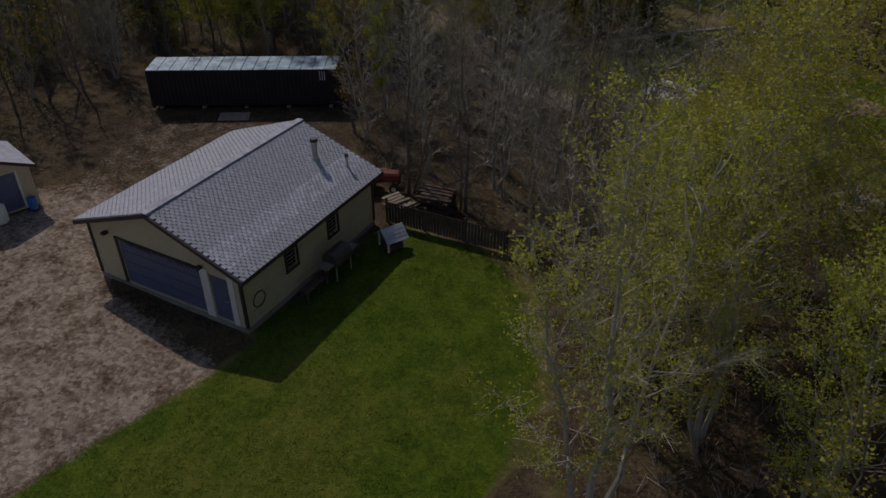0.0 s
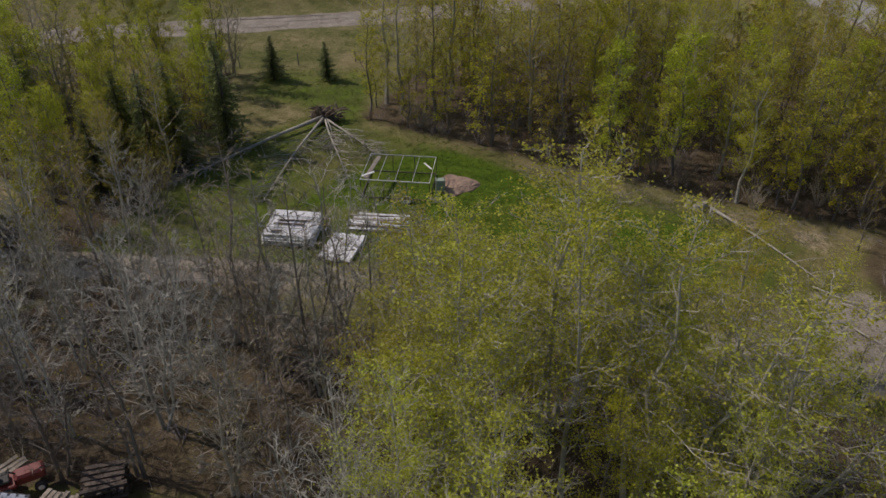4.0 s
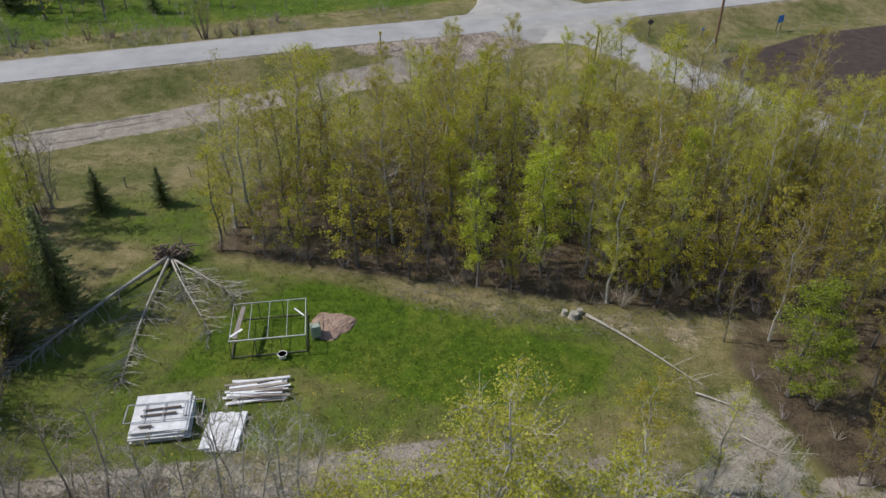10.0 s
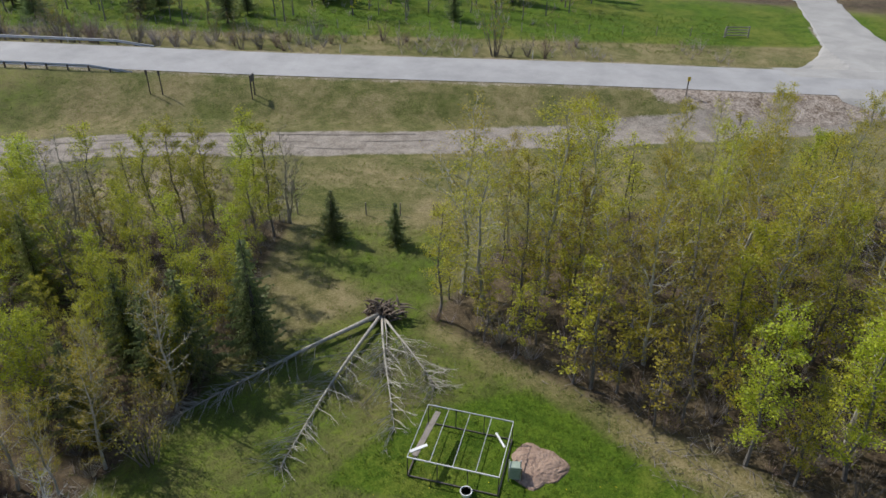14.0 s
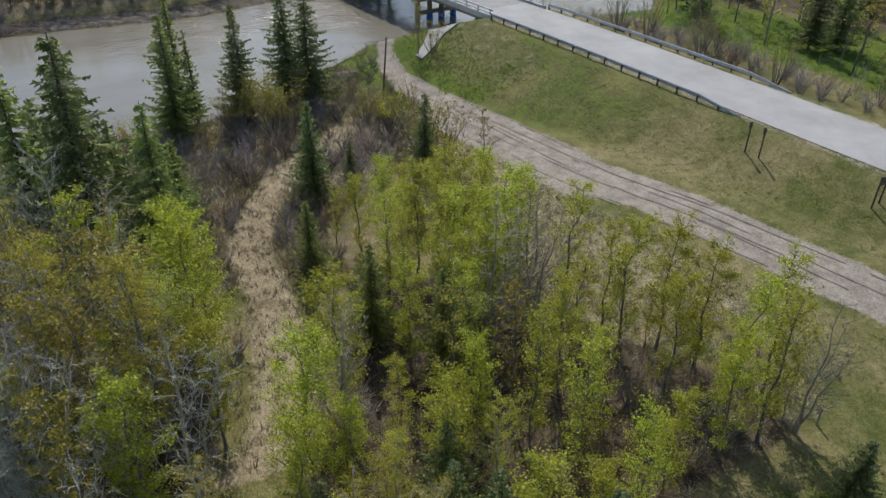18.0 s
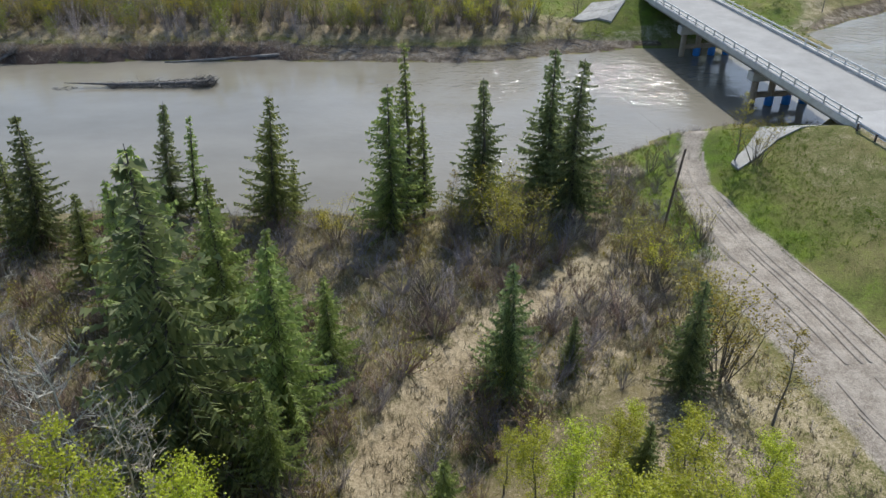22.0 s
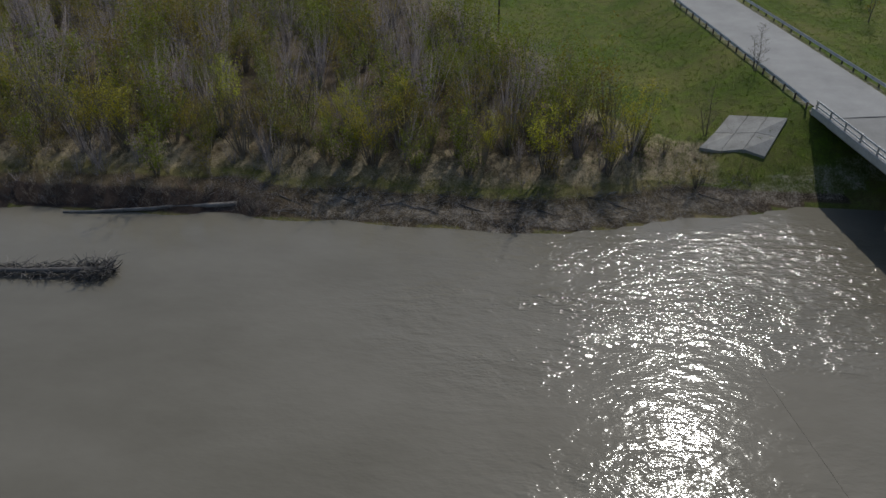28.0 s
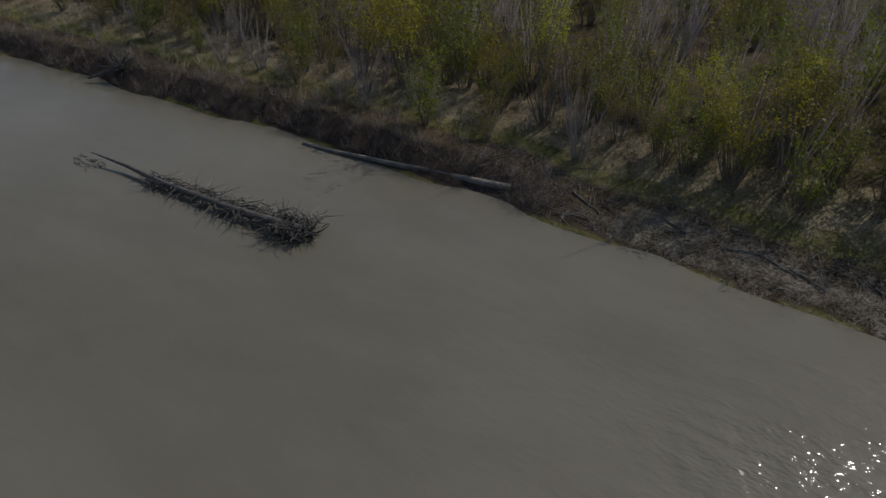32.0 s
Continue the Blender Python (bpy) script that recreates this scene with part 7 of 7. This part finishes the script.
for x, y in scatter([(-200, 84), (-138, 96), (-134, 130), (-220, 150)], 3.3, 25, lambda x, y: (y - road_mid(x)) > 14 and x < shore_far(y) - 2, 130):
    plant(random.choice(ROADSIDE), x, y, rnd(0.5, 0.9))


def tufts(name, places, h, mat, label):
    """Dry grass: bunches of thin bent blades, all as one."""
    b = Build()
    for x, y in places:
        z = ground_z(x, y)
        for k in range(7):
            a, r, hh = rnd(0, 6.28), rnd(0, 0.22), h * rnd(0.5, 1.2)
            o = Vector((x + r * math.cos(a * 3), y + r * math.sin(a * 3), z - 0.02))
            t = o + Vector((math.cos(a) * hh * 0.6, math.sin(a) * hh * 0.6, hh))
            s = Vector((-math.sin(a), math.cos(a), 0)) * 0.022
            n = len(b.v)
            b.v += [tuple(o - s), tuple(o + s), tuple(t)]
            b.f.append((n, n + 1, n + 2))
    tagged(part(name, b, mat), label, "grass", kind="stuff")


random.seed(77)
tufts("dry_grass", [(x, y) for x, y in ((rnd(-76, -31), rnd(28, 66)) for _ in range(6500)) if path_off(x, y) < 2.2 or (edge(DRY_B, x, y, 2) > 0.4 and random.random() < 0.2)], 0.34, M_STRAW, "matted pale dry grass on the river flat")
BANK = [(-77, 4), (-76.5, 30), (-80, 48), (-87, 62), (-74, 66), (-62, 62), (-48, 46), (-44, 28), (-48, 4)]


def bank_places(n, s, least):
    return [q for q in ((rnd(-88, -44), rnd(4, 66)) for _ in range(n)) if poly_has(BANK, *q) and q[0] > shore_near(q[1]) + 0.5 and path_off(*q) > 1.5 and noise.noise((q[0] * s, q[1] * s, 3.7)) > least]


tufts("bank_straw", bank_places(20000, 0.3, -0.25), 0.42, M_STRAW, "matted dry grass on the near river bank")
tufts("bank_twigs", bank_places(4500, 0.22, 0.04), 0.5, M_TWIG_VIOLET, "fine violet-grey twigs of low brush on the river bank")
tufts("bank_brown_twigs", bank_places(6500, 0.35, 0.06), 0.5, M_TWIG_PALE, "fine pale brown twigs of low brush on the river bank")
tufts("bank_shoots", bank_places(7000, 0.28, 0.1), 0.4, M_LEAF_OLIVE, "young olive shoots among the dry grass of the bank")
tufts("shore_grass", [q for q in ((rnd(-92, -70), rnd(58, 80)) for _ in range(3200)) if q[0] > shore_near(q[1]) + 0.3 and 2.2 < line_off(TRACK, *q)[0] < 9], 0.22, M_GRASS, "fresh green grass beside the river track")
tufts("track_grass", [q for q in ((rnd(-74, -18), rnd(54, 82)) for _ in range(7000)) if poly_has(ROUGH, *q) and line_off(TRACK, *q)[0] > 5.0], 0.3, M_STRAW, "dry grass between the track and the wood")
tufts("bank_grass", [((f := shore_far(y := rnd(-60, 66))) - rnd(3.0, 12), y) for _ in range(1700)], 0.4, M_STRAW, "pale dry grass along the far river bank")
tufts("woodland_grass", [(x, y) for x, y in ((rnd(-10, 36), rnd(40, 60)) for _ in range(3200)) if edge(DRY_A, x, y, 2.0) > 0.45], 0.2, M_STRAW, "pale dry grass along the edge of the wood")


def fallen_twigs(name, places, label):
    """Dead sticks strewn on the ground, all as one."""
    b = Build()
    for x, y in places:
        a, L = rnd(0, 6.28), rnd(0.3, 1.5)
        e = (x + L * math.cos(a), y + L * math.sin(a))
        b.spike((x, y, ground_z(x, y) + rnd(0.0, 0.08)), (*e, ground_z(*e) + rnd(0.03, 0.3)), rnd(0.008, 0.022))
    tagged(part(name, b, M_DRIFT), label, "twigs", kind="stuff")


random.seed(78)
fallen_twigs("wood_edge_twigs", [q for q in ((rnd(-10, 40), rnd(39, 60)) for _ in range(5200)) if edge(DRY_A, *q, 2.5) > 0.3 or (edge(WOODS_N, *q, 2.0) > 0.3 and q[1] < 54 and random.random() < 0.4)], "dead sticks strewn along the edge of the wood")
fallen_twigs("woodland_twigs", [q for q in ((rnd(-48, 36), rnd(4, 62)) for _ in range(9000)) if (edge(WOODS_W, *q, 1.0) > 0.5 or edge(WOODS_S, *q, 1.0) > 0.5)], "dead sticks on the woodland floor")
fallen_twigs("drift_litter", [(shore_far(y) - rnd(0.2, 4.5), y) for y in (rnd(22, 66) for _ in range(2600))], "small driftwood litter on the muddy bar")
random.seed(79)
tufts("clearing_grass", [q for q in ((rnd(-24, 22), rnd(33, 66)) for _ in range(21000)) if edge(LAWN_B, *q, 1.5) > 0.3 and random.random() < 0.4 + 0.6 * edge(LUSH, *q, 2.5)], 0.13, M_GRASS, "short uneven grass of the clearing")
tufts("yard_grass", [q for q in ((rnd(-15, 0), rnd(-14, 18)) for _ in range(7000)) if edge(LAWN_A, *q, 0.6) > 0.6], 0.07, M_GRASS, "short mown grass beside the garage")
tufts("verge_grass", [q for q in ((x, road_mid(x) - rnd(5.5, 26)) for x in (rnd(-92, 18) for _ in range(9000))) if line_off(TRACK, *q)[0] > 4.2], 0.12, M_GRASS, "rough grass on the road embankment")
tufts("embankment_grass", [q for q in ((rnd(-190, -124), rnd(40, 96)) for _ in range(9000)) if 5.0 < abs(q[1] - road_mid(q[0])) < 26], 0.22, M_GRASS, "rough green grass on the embankment beyond the river")
tufts("far_field_grass", [(x, road_mid(x) + rnd(12, 30)) for x in (rnd(-90, 16) for _ in range(5000))], 0.2, M_GRASS, "lush green grass of the strip beyond the road")
b = Build()
for x, y in ((random.gauss(3.5, 7), random.gauss(38.5, 2.4)) for _ in range(600)):
    if edge(LAWN_B, x, y, 1) > 0.5:
        z, n = ground_z(x, y) + 0.12, len(b.v)
        b.v += [(x + 0.026 * math.cos(a), y + 0.026 * math.sin(a), z) for a in (0, 1.26, 2.51, 3.77, 5.03)]
        b.f.append((n, n + 1, n + 2, n + 3, n + 4))
tagged(part("dandelions", b, M_DANDELION), "small yellow dandelion heads in the clearing's grass", "flowers", kind="stuff")

# tall single trees that stand over the brush: grey bare ones, and leafy poplars by the grove
random.seed(77)
for ob, x, y, s in ((BARE[1], -39.4, 33.6, 1.0), (BARE[3], -43.6, 36.0, 0.9), (BARE[1], -45.8, 31.5, 0.95), (BARE[3], -36.2, 32.2, 0.9), (BARE[1], -41.4, 38.6, 0.7),
                    (YL[2], -32.2, 36.6, 0.86), (FL[0], -36.0, 36.6, 0.7), (YL[0], -34.0, 33.4, 0.85), (OL[2], -38.2, 30.2, 1.0),
                    (BARE[1], -10.2, 27.4, 1.05), (BARE[3], -8.2, 25.6, 1.0), (BARE[1], -6.4, 24.4, 1.0)):
    plant(ob, x, y, s, 1.1)


# ---- roof shingles ----
def shingles():
    """Overlapping tabs: the nearest slope's middle as single pieces, the rest joined."""
    random.seed(91)
    run = GX / math.cos(PITCH)
    rows, cols = 33, 42
    roofs = [o for o in garage.children if o.name.startswith("roof")]
    for sx, roof in zip((-1, 1), roofs):
        rest = Build()
        singles = 0
        shape = Build()
        shape.box((run / rows + 0.05, (GD + 0.62) / cols - 0.045, 0.028), None)
        me = shape.mesh("shingle", M_SHINGLE)
        for r in range(rows):
            for c in range(cols):
                d = run * (r + 0.5) / rows
                y = 0.985 * (-(GD + 0.62) / 2 + (GD + 0.62) * (c + 0.5 + 0.5 * (r % 2) - 0.25) / cols)
                m = pose(0, GD / 2, GR) @ Matrix.Rotation(sx * PITCH, 4, "Y") @ pose(sx * d, y, 0.012 + random.uniform(0, 0.01), 0, sx * -3.4, random.uniform(-0.6, 0.6))
                if sx > 0 and r >= 20 and singles < 300:
                    part("shingle", me, M_SHINGLE, roof, at=m)
                    singles += 1
                else:
                    rest.box((run / rows + 0.05, (GD + 0.62) / cols - 0.045, 0.028), m)
        ob = part("shingle_field", rest, M_SHINGLE, roof, "rows of grey shingle tabs")
        ob["kind"] = "stuff"
    for k in range(30):
        b = Build()
        b.box((0.3, 0.33, 0.03), pose(0, -0.3 + (GD + 0.6) * (k + 0.5) / 30, GR + 0.03, 0, 0, random.uniform(-1, 1)))
        part("ridge_cap", b, M_SHINGLE, garage)


shingles()
